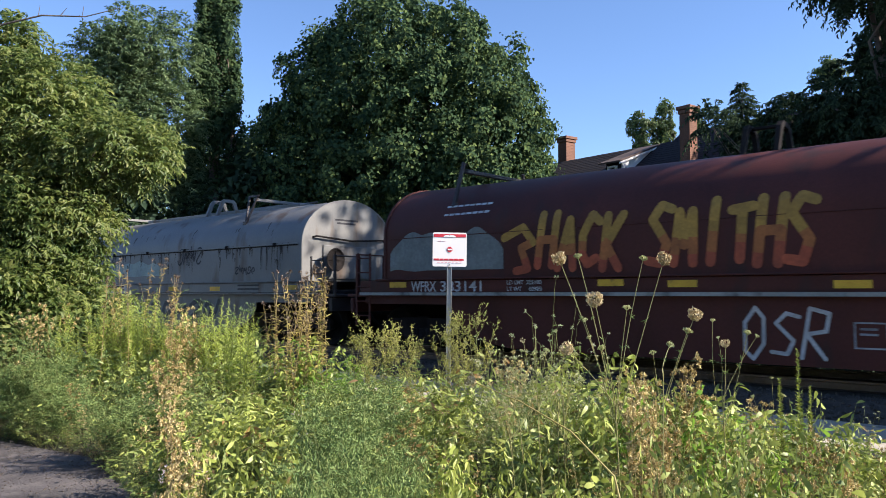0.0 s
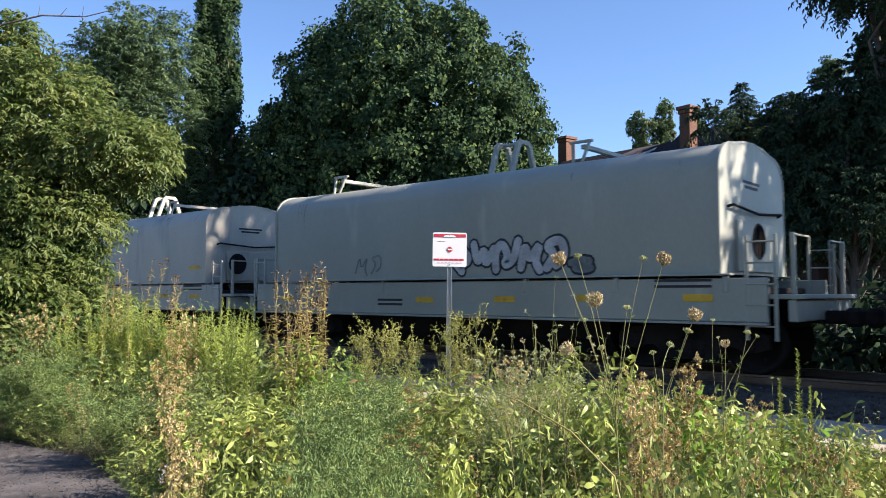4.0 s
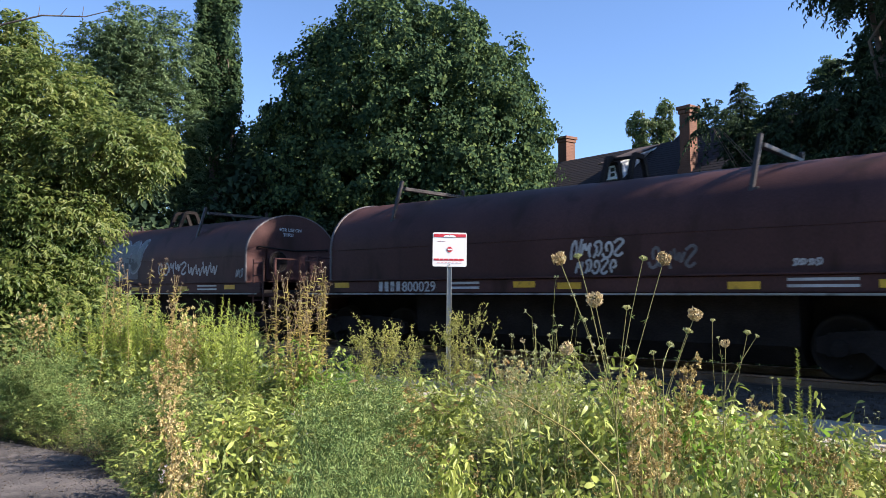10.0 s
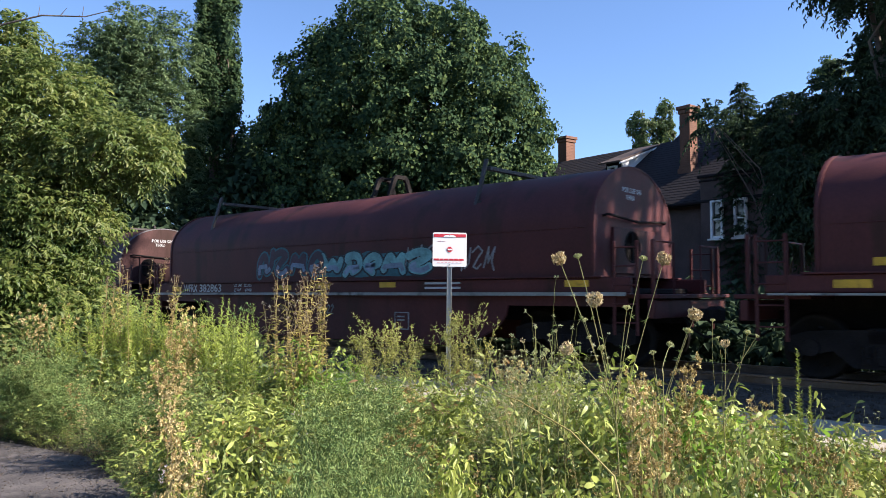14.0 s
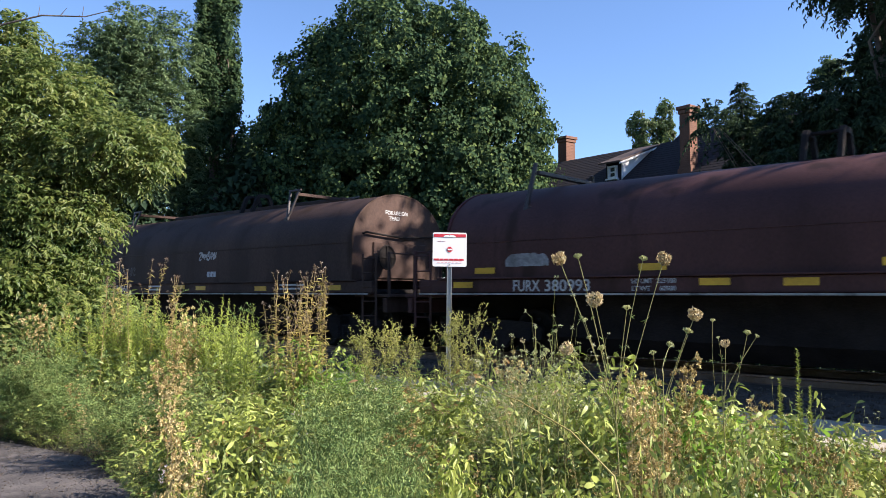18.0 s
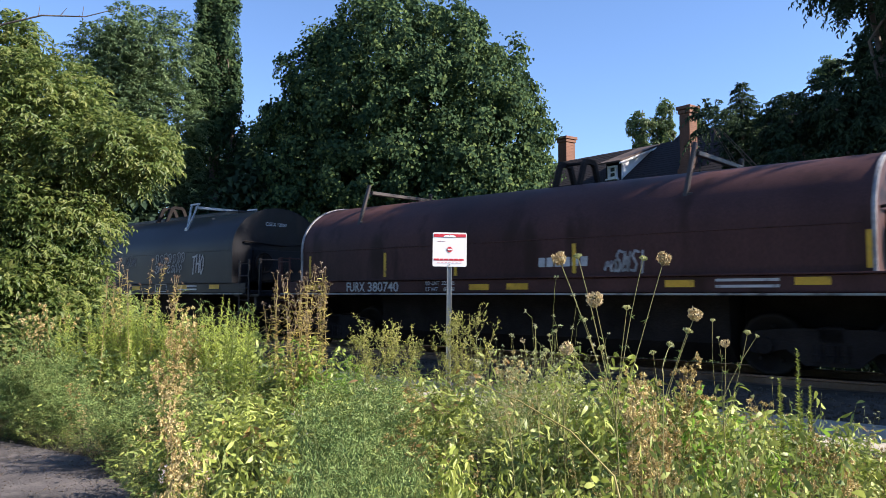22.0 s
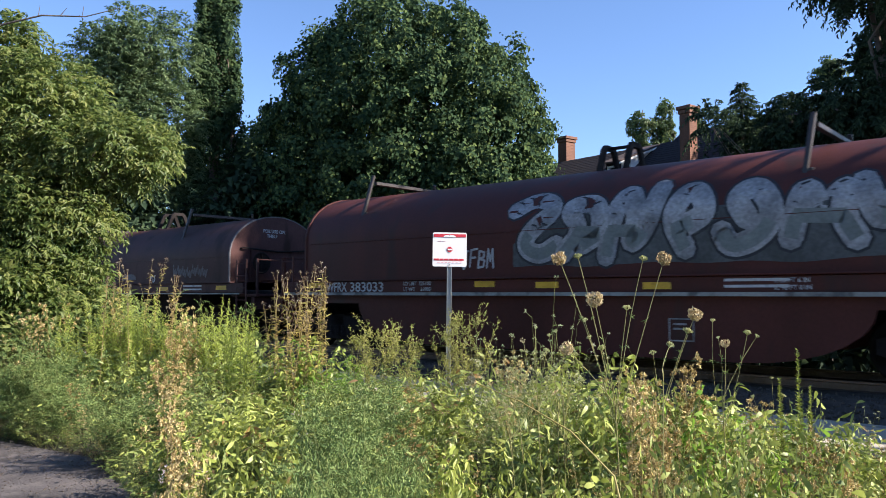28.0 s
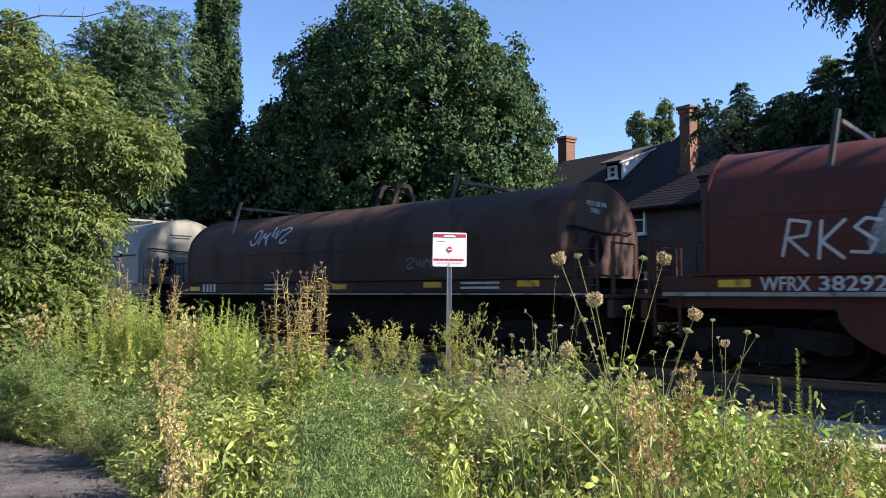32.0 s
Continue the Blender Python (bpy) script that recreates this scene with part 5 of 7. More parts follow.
for i, (b0, r0) in enumerate(((-0.121, -0.052), (-0.106, -0.060), (-0.095, -0.041), (-0.082, -0.052), (-0.069, -0.047), (-0.058, -0.054), (-0.047, -0.063), (-0.024, -0.060), (-0.012, -0.049), (0.001, -0.052), (0.018, -0.041), (0.028, -0.030), (0.040, -0.024), (0.049, -0.030), (-0.106, -0.039), *((-0.100 + 0.011 * k, -0.066 + 0.014 * math.sin(k * 2.6)) for k in range(6)), *((0.004 + 0.010 * k, -0.058 + 0.02 * math.sin(k * 1.7)) for k in range(5)))):
    single("wisp", "sweet_clover", "wispy yellow-green sweet clover gone to seed", "sweet clovers", b0, 8.2 + 0.35 * math.sin(i * 1.9), r0, 280 + i, LEAF_WISP, STEM_WISP, DRY_TUFT)
for i, (b0, r0) in enumerate(((0.385, -0.135), (0.41, -0.140), (0.435, -0.137), (0.40, -0.155), (0.452, -0.16), (0.30, -0.115))):
    single("aster", "sapling", "low sapling with bright green leaves", "saplings", b0, 4.3 + 0.2 * math.sin(i * 1.9), r0, 310 + i, LEAF_SAPLING, STEM_GREEN, DRY_TUFT)


# ---- sign ----
def sign():
    s = base("warning_sign", pose(0.055, 9.0, 0, 0, 0.6, 4), "square white warning sign with red print on a steel post", "sign")
    w = 0.40
    zc = 2.11
    part("post", Mesh().box(0, 0.02, 1.0, 0.055, 0.03, 2.0, 0.004).box(-0.024, 0.0, 1.0, 0.008, 0.03, 2.0).box(0.024, 0.0, 1.0, 0.008, 0.03, 2.0), GALV, s)
    o = []
    for cx, cz, a0 in ((1, 1, 0), (-1, 1, 90), (-1, -1, 180), (1, -1, 270)):
        o += [(cx * (w / 2 - 0.02) + 0.02 * math.cos(radians(a0 + q)), zc + cz * (w / 2 - 0.02) + 0.02 * math.sin(radians(a0 + q))) for q in (0, 30, 60, 90)]
    plate = part("plate", Mesh().prism(o, -0.024, -0.020), SIGN_WHITE, s)
    part("header_band", Mesh().box(0, -0.0255, zc + 0.163, 0.375, 0.003, 0.036, 0.0), SIGN_RED, plate)
    part("header_arc", Mesh().prism([(0.075 * math.cos(a), zc + 0.146 + 0.026 * math.sin(a)) for a in np.linspace(0, math.pi, 12)], -0.030, -0.0272), SIGN_WHITE, plate)
    part("emblem", Mesh().prism([(0.034 * math.cos(a), zc + 0.0 + 0.034 * math.sin(a)) for a in np.linspace(math.pi / 8, math.pi / 8 + 2 * math.pi * 7 / 8, 8)], -0.0275, -0.0245), SIGN_RED, plate)
    part("emblem_bar", Mesh().box(0, -0.029, zc, 0.05, 0.002, 0.016), SIGN_WHITE, plate)
    for x, ww in ((-0.155, 0.06), (-0.095, 0.045), (-0.04, 0.05), (0.02, 0.05), (0.075, 0.045), (0.135, 0.06)):
        part("text_bar", Mesh().box(x, -0.026, zc - 0.118, ww, 0.003, 0.022), SIGN_RED, plate)
    for x in np.arange(-0.13, 0.14, 0.043):
        part("text_bar", Mesh().box(x, -0.026, zc - 0.155, 0.024, 0.003, 0.008), SIGN_PINK, plate)
    for x in (-0.12, -0.07):
        part("text_bar", Mesh().box(x, -0.026, zc + 0.098, 0.035, 0.003, 0.008), SIGN_PINK, plate)
    for z in (zc + 0.17, zc - 0.178):
        part("bolt", Mesh().lathe([(0.008, -0.031), (0.008, -0.024)], "y", 8, (0, 0, z)), GALV, s)
    return s


sign()


# ---- single tall weeds near the camera ----
def out_at(bearing, rise, y):
    """A place at distance y ahead, by its bearing and its rise from the eye."""
    return np.array((bearing * y, y, 1.6 + rise * y))


def umbel(rng, at, axis, size, closed):
    """A seed head: rays that form a flat dish or close into a nest."""
    axis = unit(np.array(axis, float))
    a = unit(np.cross(axis, (0.3, 0.9, 0.1)))
    b = np.cross(axis, a)
    n = 170 if size > 0.05 else (90 if size > 0.03 else 40)
    q = rng.uniform(0, 6.28, n)
    r = np.sqrt(rng.uniform(0.05, 1, n))
    rim = size * 0.5
    ring = a * np.cos(q)[:, None] + b * np.sin(q)[:, None]
    up = (0.75 * rim * (1 - r ** 2 * (0.2 if closed else 0.9)))[:, None]
    if closed:
        lat = rng.uniform(-0.9, 0.75, n)
        p = at + axis * rim * 0.55 + (ring * np.sqrt(1 - lat ** 2)[:, None] + axis * lat[:, None]) * rim * rng.uniform(0.75, 1.0, (n, 1))
        d = ring * 0.35 + axis * 0.9 + rng.normal(0, 0.55, (n, 3))
    else:
        p = at + ring * (rim * r)[:, None] + axis * up
        d = ring * 0.6 + axis * 0.9 + rng.normal(0, 0.45, (n, 3))
    heads = blades(p - d * size * 0.05, d, rng.normal(0, 1, (n, 3)), rng.uniform(0.16, 0.30, n) * size, rng.uniform(0.10, 0.18, n) * size, 0.1)
    rays = [thin(np.stack([at - axis * rim * 0.5, at + ring[i] * rim * r[i] * 0.8, p[i]]), 0.0011) for i in range(0, n, 3)]
    return heads, rays


def carrot(label, foot, fork, heads, y, seed):
    """A wild carrot: stem to a fork, then a stalk to each head; heads are (bearing, rise, size, dry, distance more)."""
    rng = np.random.default_rng(seed)
    f = out_at(*foot, y)
    f[2] = 0.0
    k = out_at(*fork, y)
    c = base("wild_carrot", pose(f[0], f[1], 0), label, "weed", "wild carrots")
    stems = [thin(np.stack([np.zeros(3) - (0, 0, 0.05), (k - f) * 0.5 + (0.015, 0, 0), k - f]), 0.0032, 0.8, 5)]
    leafs = []
    for b, r, size, dry, more in heads:
        h = out_at(b, r, y + more) - f
        s0 = (k - f) * rng.uniform(0.8, 1.0)
        mid = (s0 + h) / 2 + np.array((0.10 * (s0[0] - h[0]) + rng.normal(0, 0.015), rng.normal(0, 0.012), -0.03))
        pts = np.stack([s0 * (1 - t) ** 2 + 2 * mid * t * (1 - t) + h * t * t for t in np.linspace(0, 1, 7)])
        part("stalk", mesh_of("stalk", *thin(pts, 0.0021 if size > 0.03 else 0.0014, 0.7, 5), STEM_WISP), STEM_WISP, c)
        o = pts[4]
        g = rng.normal(0, 1, (5, 3)) + (0, 0, 0.4)
        leafs.append(blades(np.tile(o, (5, 1)), g, rng.normal(0, 1, (5, 3)), rng.uniform(0.012, 0.03, 5), np.full(5, 0.004), 0.2))
        hd, rays = umbel(rng, h, pts[-1] - pts[-2] + rng.normal(0, 0.004, 3), size, dry)
        mat = DRY_TUFT if dry else LEAF_WISP
        part("seed_head", mesh_of("seed_head", *merge([hd] + rays), HEAD_DRY if dry else HEAD_GREEN), mat, c, "dry nest-like seed head" if dry else "green seed head")
    part("stem", mesh_of("stem", *merge(stems), STEM_WISP), STEM_WISP, c)
    part("leaves", mesh_of("leaves", *merge(leafs), LEAF_FEATHER), LEAF_FEATHER, c)
    return c


HEAD_DRY = leafy("carrot_nest", [(0.15, (0.28, 0.20, 0.10)), (0.5, (0.46, 0.37, 0.20)), (0.9, (0.66, 0.57, 0.37))], 0.8, 0.25)
HEAD_GREEN = leafy("carrot_green", [(0.15, (0.22, 0.26, 0.10)), (0.5, (0.36, 0.38, 0.17)), (0.9, (0.55, 0.54, 0.30))], 0.7, 0.3)
carrot("tall wild carrot with dry nest-like seed heads", (0.228, -0.3), (0.222, -0.135), [(0.153, 0.040, 0.062, 1, 0), (0.176, 0.047, 0.036, 0, 0.05), (0.198, -0.014, 0.068, 1, -0.1), (0.261, 0.044, 0.034, 0, 0), (0.287, 0.040, 0.064, 1, 0.08), (0.239, -0.020, 0.034, 0, -0.06), (0.163, -0.075, 0.055, 1, -0.15), (0.184, -0.036, 0.028, 0, 0), (0.206, -0.072, 0.036, 0, 0), (0.190, -0.058, 0.026, 0, 0.1)], 3.35, 1)
carrot("wild carrot with an open dry seed head", (0.27, -0.3), (0.285, -0.10), [(0.326, -0.032, 0.062, 1, 0), (0.317, -0.050, 0.040, 0, 0), (0.294, -0.068, 0.036, 0, 0.1), (0.272, -0.078, 0.03, 0, 0)], 3.4, 2)
carrot("slender wild carrot with small green heads", (0.365, -0.3), (0.360, -0.12), [(0.350, -0.036, 0.026, 0, 0), (0.366, -0.068, 0.042, 1, 0), (0.395, -0.052, 0.034, 0, 0), (0.407, -0.056, 0.024, 0, 0.1), (0.357, -0.058, 0.018, 0, 0)], 3.6, 3)
for i, (b0, r0) in enumerate(((0.12, -0.045), (0.137, -0.055), (0.148, -0.05), (0.09, -0.085), (0.105, -0.075), (0.155, -0.09), (0.078, -0.1), (0.42, -0.11))):
    carrot("small wild carrot with pale heads", (b0 + 0.004, -0.3), (b0 + 0.002 - 0.01 * math.sin(i * 5), r0 - 0.085), [(b0 + 0.006 * math.sin(i * 3), r0, 0.026, 0, 0), (b0 - 0.016 - 0.004 * (i % 2), r0 - 0.018 - 0.006 * (i % 3), 0.030, i % 3 == 0, 0.1), (b0 + 0.014 + 0.005 * (i % 3), r0 - 0.03 + 0.007 * (i % 2), 0.034, 0, -0.08), (b0 + 0.026, r0 - 0.052, 0.024, 0, 0.12), (b0 - 0.026 + 0.006 * (i % 4), r0 - 0.06, 0.028, 0, -0.1)], 4.1 + 0.12 * i, 10 + i)


def spike(bearing, rise, y, seed):
    """An upright spike crowded with small leaves over a leafy foot."""
    rng = np.random.default_rng(seed)
    t = out_at(bearing, rise, y)
    c = base("fleabane_spike", pose(t[0], t[1], 0), "green flower spike crowded with small leaves", "weed")
    h = t[2]
    part("stem", mesh_of("stem", *thin(np.array([(0.02, 0, -0.05), (0.01, 0, h * 0.5), (0, 0, h)]), 0.004, 0.5, 5), STEM_GREEN), STEM_GREEN, c)
    n = 260
    u = rng.uniform(0.55, 1, n)
    a = rng.uniform(0, 6.28, n)
    p = np.stack([0.01 * (1 - u), 0 * u, u * h], 1)
    ln = 0.030 * (1.35 - u) / 0.6
    lv = [blades(p, np.stack([np.cos(a), np.sin(a), np.full(n, 0.8)], 1), np.tile((0, 0, 1.0), (n, 1)), ln, ln * 0.4, 0.1)]
    n = 40
    a, u = rng.uniform(0, 6.28, n), rng.uniform(0.25, 0.6, n)
    lv.append(blades(np.stack([0 * u, 0 * u, u * h], 1), np.stack([np.cos(a), np.sin(a), np.full(n, 0.4)], 1), np.tile((0, 0, 1.0), (n, 1)), rng.uniform(0.06, 0.12, n), np.full(n, 0.018), 0.3))
    part("leaves", mesh_of("leaves", *merge(lv), LEAF_WEED), LEAF_WEED, c)


spike(0.459, -0.073, 4.4, 5)
spike(0.435, -0.110, 4.5, 6)
spike(0.474, -0.120, 4.3, 7)


def leaning_stalk():
    """A pale dry stalk that has fallen across the weeds, with a bud at its tip."""
    pts = np.stack([out_at(0.04, -0.115, 3.4), out_at(0.10, -0.14, 3.2), out_at(0.165, -0.178, 3.0), out_at(0.22, -0.235, 2.8)])
    foot = np.array((pts[-1][0] + 0.2, 2.7, 0.0))
    c = base("fallen_stalk", pose(*foot), "pale dry stalk leaning across the weeds", "weed")
    part("stem", mesh_of("stem", *thin(np.concatenate([pts, [foot]])[::-1] - foot, 0.0045, 0.5, 5), STRAW), STRAW, c)
    rng = np.random.default_rng(8)
    hd, rays = umbel(rng, pts[0] - foot, (-1, 0, 0.3), 0.05, 1)
    part("seed_head", mesh_of("seed_head", *merge([hd] + rays), HEAD_DRY), HEAD_DRY, c)


leaning_stalk()


def litter(x, y, turn):
    """A crumpled scrap of white paper on the asphalt edge."""
    rng = np.random.default_rng(3)
    n = 6
    v = [((i / n - 0.5) * 0.13, (j / n - 0.5) * 0.09, 0.012 + 0.03 * abs(math.sin(i * 1.9 + j)) * rng.uniform(0.3, 1)) for i in range(n + 1) for j in range(n + 1)]
    f = [(i * (n + 1) + j, (i + 1) * (n + 1) + j, (i + 1) * (n + 1) + j + 1, i * (n + 1) + j + 1) for i in range(n) for j in range(n)]
    ob = tagged(part("paper_scrap", Mesh().add(v, f), SIGN_WHITE, at=pose(x, y, 0.012, 0, 0, turn)), "crumpled white paper scrap on the asphalt edge", "litter")
    md = ob.modifiers.new("thickness", "SOLIDIFY")
    md.thickness = 0.002


litter(-2.24, 6.05, 20)


# ---- coil cars ----
STORE = {}


def stored(key, make):
    if key not in STORE:
        STORE[key] = make()
    return STORE[key]


def hood_profile(style, grow=0.0):
    """Half-turned outline of the hood from the camera side's foot over the crown, as (y, z) above the rail."""
    if style == "box":
        w, zs, zc, rx = 1.47, 3.05, 3.62, 0.62
        pts = [(-w, 1.50), (-w, 2.3), (-w, zs)]
        pts += [(-w + rx * (1 - math.cos(a)), zs + (zc - 0.10 - zs) * math.sin(a)) for a in np.linspace(0.2, math.pi / 2, 7)]
        pts += [(-0.45, zc - 0.03), (0, zc)]
    else:
        w, zs, zc = (1.45, 2.20, 3.25) if style == "low" else (1.45, 2.37, 3.46)
        pts = [(-w, 1.50), (-w, 1.95), (-w, zs)]
        pts += [(-w * math.cos(a), zs + (zc - zs) * math.sin(a)) for a in np.linspace(0.14, math.pi / 2, 11)]
    pts += [(-y, z) for y, z in pts[-2::-1]]
    if grow:
        pts = [(y * (1 + grow / 1.45), 1.50 + (z - 1.50) * (1 + grow / 1.9)) for y, z in pts]
    return pts


def skin(style, a, lift):
    """The place on the camera side of a hood, a metres up its skin; lift: how far it stands off."""
    p = hood_profile(style)
    for (y0, z0), (y1, z1) in zip(p, p[1:]):
        d = math.hypot(y1 - y0, z1 - z0)
        if a <= d or y1 >= 0:
            k = a / d
            return (y0 + (y1 - y0) * k - lift * (z1 - z0) / d, z0 + (z1 - z0) * k + lift * (y1 - y0) / d)
        a -= d


def extrude(pts, x0, x1, steps=1):
    m = Mesh()
    n = len(pts)
    xs = np.linspace(x0, x1, steps + 1)
    m.add([(x, y, z) for x in xs for y, z in pts], [(i * n + k, i * n + k + 1, (i + 1) * n + k + 1, (i + 1) * n + k) for i in range(steps) for k in range(n - 1)])
    return m


def hood_shell(style, hl):
    """The bent sheet of the hood, slightly wavy along its length."""
    p = hood_profile(style)
    n, xs = len(p), np.linspace(-hl, hl, 41)
    v = []
    for x in xs:
        for y, z in p:
            k = 0.0016 * noise.noise((x * 0.9, y * 0.8, z * 0.8)) if abs(x) < hl - 0.01 and z > 1.6 else 0.0
            v.append((x, y * (1 + k), z + k * 0.5))
    return Mesh().add(v, [(i * n + k, i * n + k + 1, (i + 1) * n + k + 1, (i + 1) * n + k) for i in range(40) for k in range(n - 1)])


def end_plate(style):
    """The flat end of a hood with two pressed ribs."""
    p = hood_profile(style, -0.004)
    return Mesh().prism(p, -0.02, 0.012, "x")


def hood_band(style, x0, x1, grow):
    a, b = hood_profile(style, grow), hood_profile(style, -0.01)
    m = extrude(a, x0, x1)
    n = len(a)
    for x in (x0, x1):
        m.add([(x, y, z) for y, z in a] + [(x, y, z) for y, z in b], [(k, k + 1, n + k + 1, n + k) for k in range(n - 1)])
    return m


def belly_outline(hl):
    up = [(hl - 3.5 + 1.75 * math.sin(a), 1.0 - 0.78 * math.cos(a)) for a in np.linspace(0, math.pi / 2, 8)]
    half = up + [(hl + 0.6, 1.0), (hl + 0.6, 1.19)]
    return [(-x, z) for x, z in half[::-1]] + half


def wheel_mesh():
    m = Mesh()
    for s in (-1, 1):
        y = s * 0.72
        m.lathe([(0.08, y - 0.09 * s), (0.12, y - 0.09 * s), (0.14, y - 0.03 * s), (0.38, y + 0.0 * s), (0.40, y + 0.045 * s), (0.455, y + 0.05 * s), (0.46, y - 0.06 * s), (0.49, y - 0.075 * s), (0.47, y - 0.09 * s), (0.36, y - 0.05 * s), (0.1, y - 0.12 * s)], "y", 28)
        for k in range(5):
            a = k * 2 * math.pi / 5
            m.lathe([(0.035, y + 0.012 * s), (0.03, y + 0.02 * s)], "y", 6, (0.27 * math.cos(a), 0, 0.27 * math.sin(a)))
    m.lathe([(0.075, -0.95), (0.075, -0.6), (0.085, -0.3), (0.085, 0.3), (0.075, 0.6), (0.075, 0.95)], "y", 12)
    return m


def side_frame():
    """Cast truck side: bowed beam with two journal boxes and a spring nest."""
    o = [(-1.2, 0.40), (-1.2, 0.60), (-0.95, 0.68), (-0.45, 0.72), (0.45, 0.72), (0.95, 0.68), (1.2, 0.60), (1.2, 0.40), (1.0, 0.34), (0.6, 0.42), (0.35, 0.20), (-0.35, 0.20), (-0.6, 0.42), (-1.0, 0.34)]
    m = Mesh().prism(o, -0.06, 0.06)
    for x in (-0.89, 0.89):
        m.lathe([(0.12, -0.10), (0.13, -0.08), (0.13, 0.08)], "y", 10, (x, 0, 0.46))
    for x in (-0.18, 0, 0.18):
        m.lathe([(0.065, 0.26), (0.065, 0.34), (0.075, 0.36), (0.065, 0.38), (0.065, 0.50)], "z", 8, (x, -0.05, 0))
    return m


def rod(m, *pts, r=0.02):
    return m.tube(pts, r, 6)


def bracket_post(style, side):
    """Upright of a stacking bracket on the hood's shoulder."""
    m = Mesh()
    if style == "vee":
        for dx in (-1, 1):
            m.box(dx * 0.09, side * 1.07, 3.34, 0.045, 0.05, 0.80, 0.008, Euler((side * 0.30, dx * 0.22, 0)).to_matrix().to_4x4())
        m.box(0, side * 0.95, 3.71, 0.46, 0.05, 0.05, 0.008)
        m.box(0, side * 1.2, 2.98, 0.14, 0.06, 0.12, 0.01)
    else:
        m.box(0, side * 1.12, 3.33, 0.075, 0.06, 0.95, 0.008, Euler((side * 0.26, 0.08, 0)).to_matrix().to_4x4())
        m.box(0, side * 1.22, 2.92, 0.16, 0.05, 0.10, 0.01)
    return m


def bracket_bar(style):
    return Mesh().box(0.04, 0, 3.62, 0.10, 1.9, 0.075, 0.008)


def hoop(style):
    """A lifting frame on the crown: two open arches of bent plate with flared legs, tied at their feet."""
    m = Mesh()
    z, foot, head, tall = (3.58, 0.50, 0.20, 0.70) if style == "box" else (3.38, 0.48, 0.20, 0.54)
    arch = [(-foot, -0.14), (-head - 0.04, tall - 0.08), (-head + 0.05, tall), (head - 0.05, tall), (head + 0.04, tall - 0.08), (foot, -0.14)]
    inner = [(-foot + 0.10, -0.14), (-head + 0.05, tall - 0.13), (-head + 0.09, tall - 0.09), (head - 0.09, tall - 0.09), (head - 0.05, tall - 0.13), (foot - 0.10, -0.14)]
    k = len(arch)
    for x0, x1 in ((-0.30, -0.22), (0.22, 0.30)):
        v = [(x, y, z + h) for x in (x0, x1) for line in (arch, inner) for y, h in line]
        f = []
        for j in range(k - 1):
            f += [(j, j + 1, k + j + 1, k + j), (2 * k + j, 3 * k + j, 3 * k + j + 1, 2 * k + j + 1), (j, 2 * k + j, 2 * k + j + 1, j + 1), (k + j, k + j + 1, 3 * k + j + 1, 3 * k + j)]
        m.add(v, f)
    for y in (-1, 1):
        m.box(0, y * (foot - 0.07), z - 0.02, 0.76, 0.07, 0.10, 0.01)
    m.box(0, 0, z + tall - 0.05, 0.44, 0.08, 0.05, 0.01)
    return m


def ladder():
    m = Mesh()
    for x in (-0.2, 0.2):
        m.box(x, 0, 1.3, 0.05, 0.03, 1.5, 0.006)
    for z in (0.75, 1.05, 1.35, 1.65, 1.95):
        rod(m, (-0.21, -0.012, z), (0.21, -0.012, z), r=0.013)
    return m


def end_gear():
    """A corner post and grab rail of an end platform."""
    m = Mesh().box(0, 1.3, 1.6, 0.06, 0.06, 0.95, 0.008)
    rod(m, (0, 1.3, 2.05), (0, 0.56, 2.05), (0, 0.55, 2.04), (0, 0.55, 1.2), r=0.016)
    return m


def glyphs(text):
    """Lettering in the built-in font as a thin mesh that faces the camera side."""
    cu = bpy.data.curves.new("lettering", "FONT")
    cu.body, cu.size, cu.extrude = text, 1.0, 0.0
    cu.resolution_u, cu.offset = 3, 0.014
    ob = bpy.data.objects.new("lettering", cu)
    scene.collection.objects.link(ob)
    me = bpy.data.meshes.new_from_object(ob.evaluated_get(bpy.context.evaluated_depsgraph_get()))
    bpy.data.objects.remove(ob)
    me.transform(Matrix.Rotation(radians(90), 4, "X"))
    return me


def lettering(parent, text, x, z, height, mat, y, width=None):
    """Words in the built-in font, height tall and, if given, width wide."""
    me = stored(("text", text, mat.name), lambda: glyphs(text))
    if not me.materials:
        me.materials.append(mat)
    wide = max(v.co.x for v in me.vertices)
    return part("lettering", me, mat, parent, at=Matrix.Translation((x, y, z)) @ Matrix.Diagonal((width / wide if width else height * 1.4, 1, height * 1.4, 1)))


def bars(parent, x, z, n, w, h, mat, y, gap=0.06):
    """Writing too small to read."""
    for k in range(n):
        part("text_bar", stored(("bar", w, h, mat.name), lambda: Mesh().box(0, 0, 0, w, 0.003, h).data("text_bar", mat)), mat, parent, at=pose(x + w / 2, y, z - k * gap))


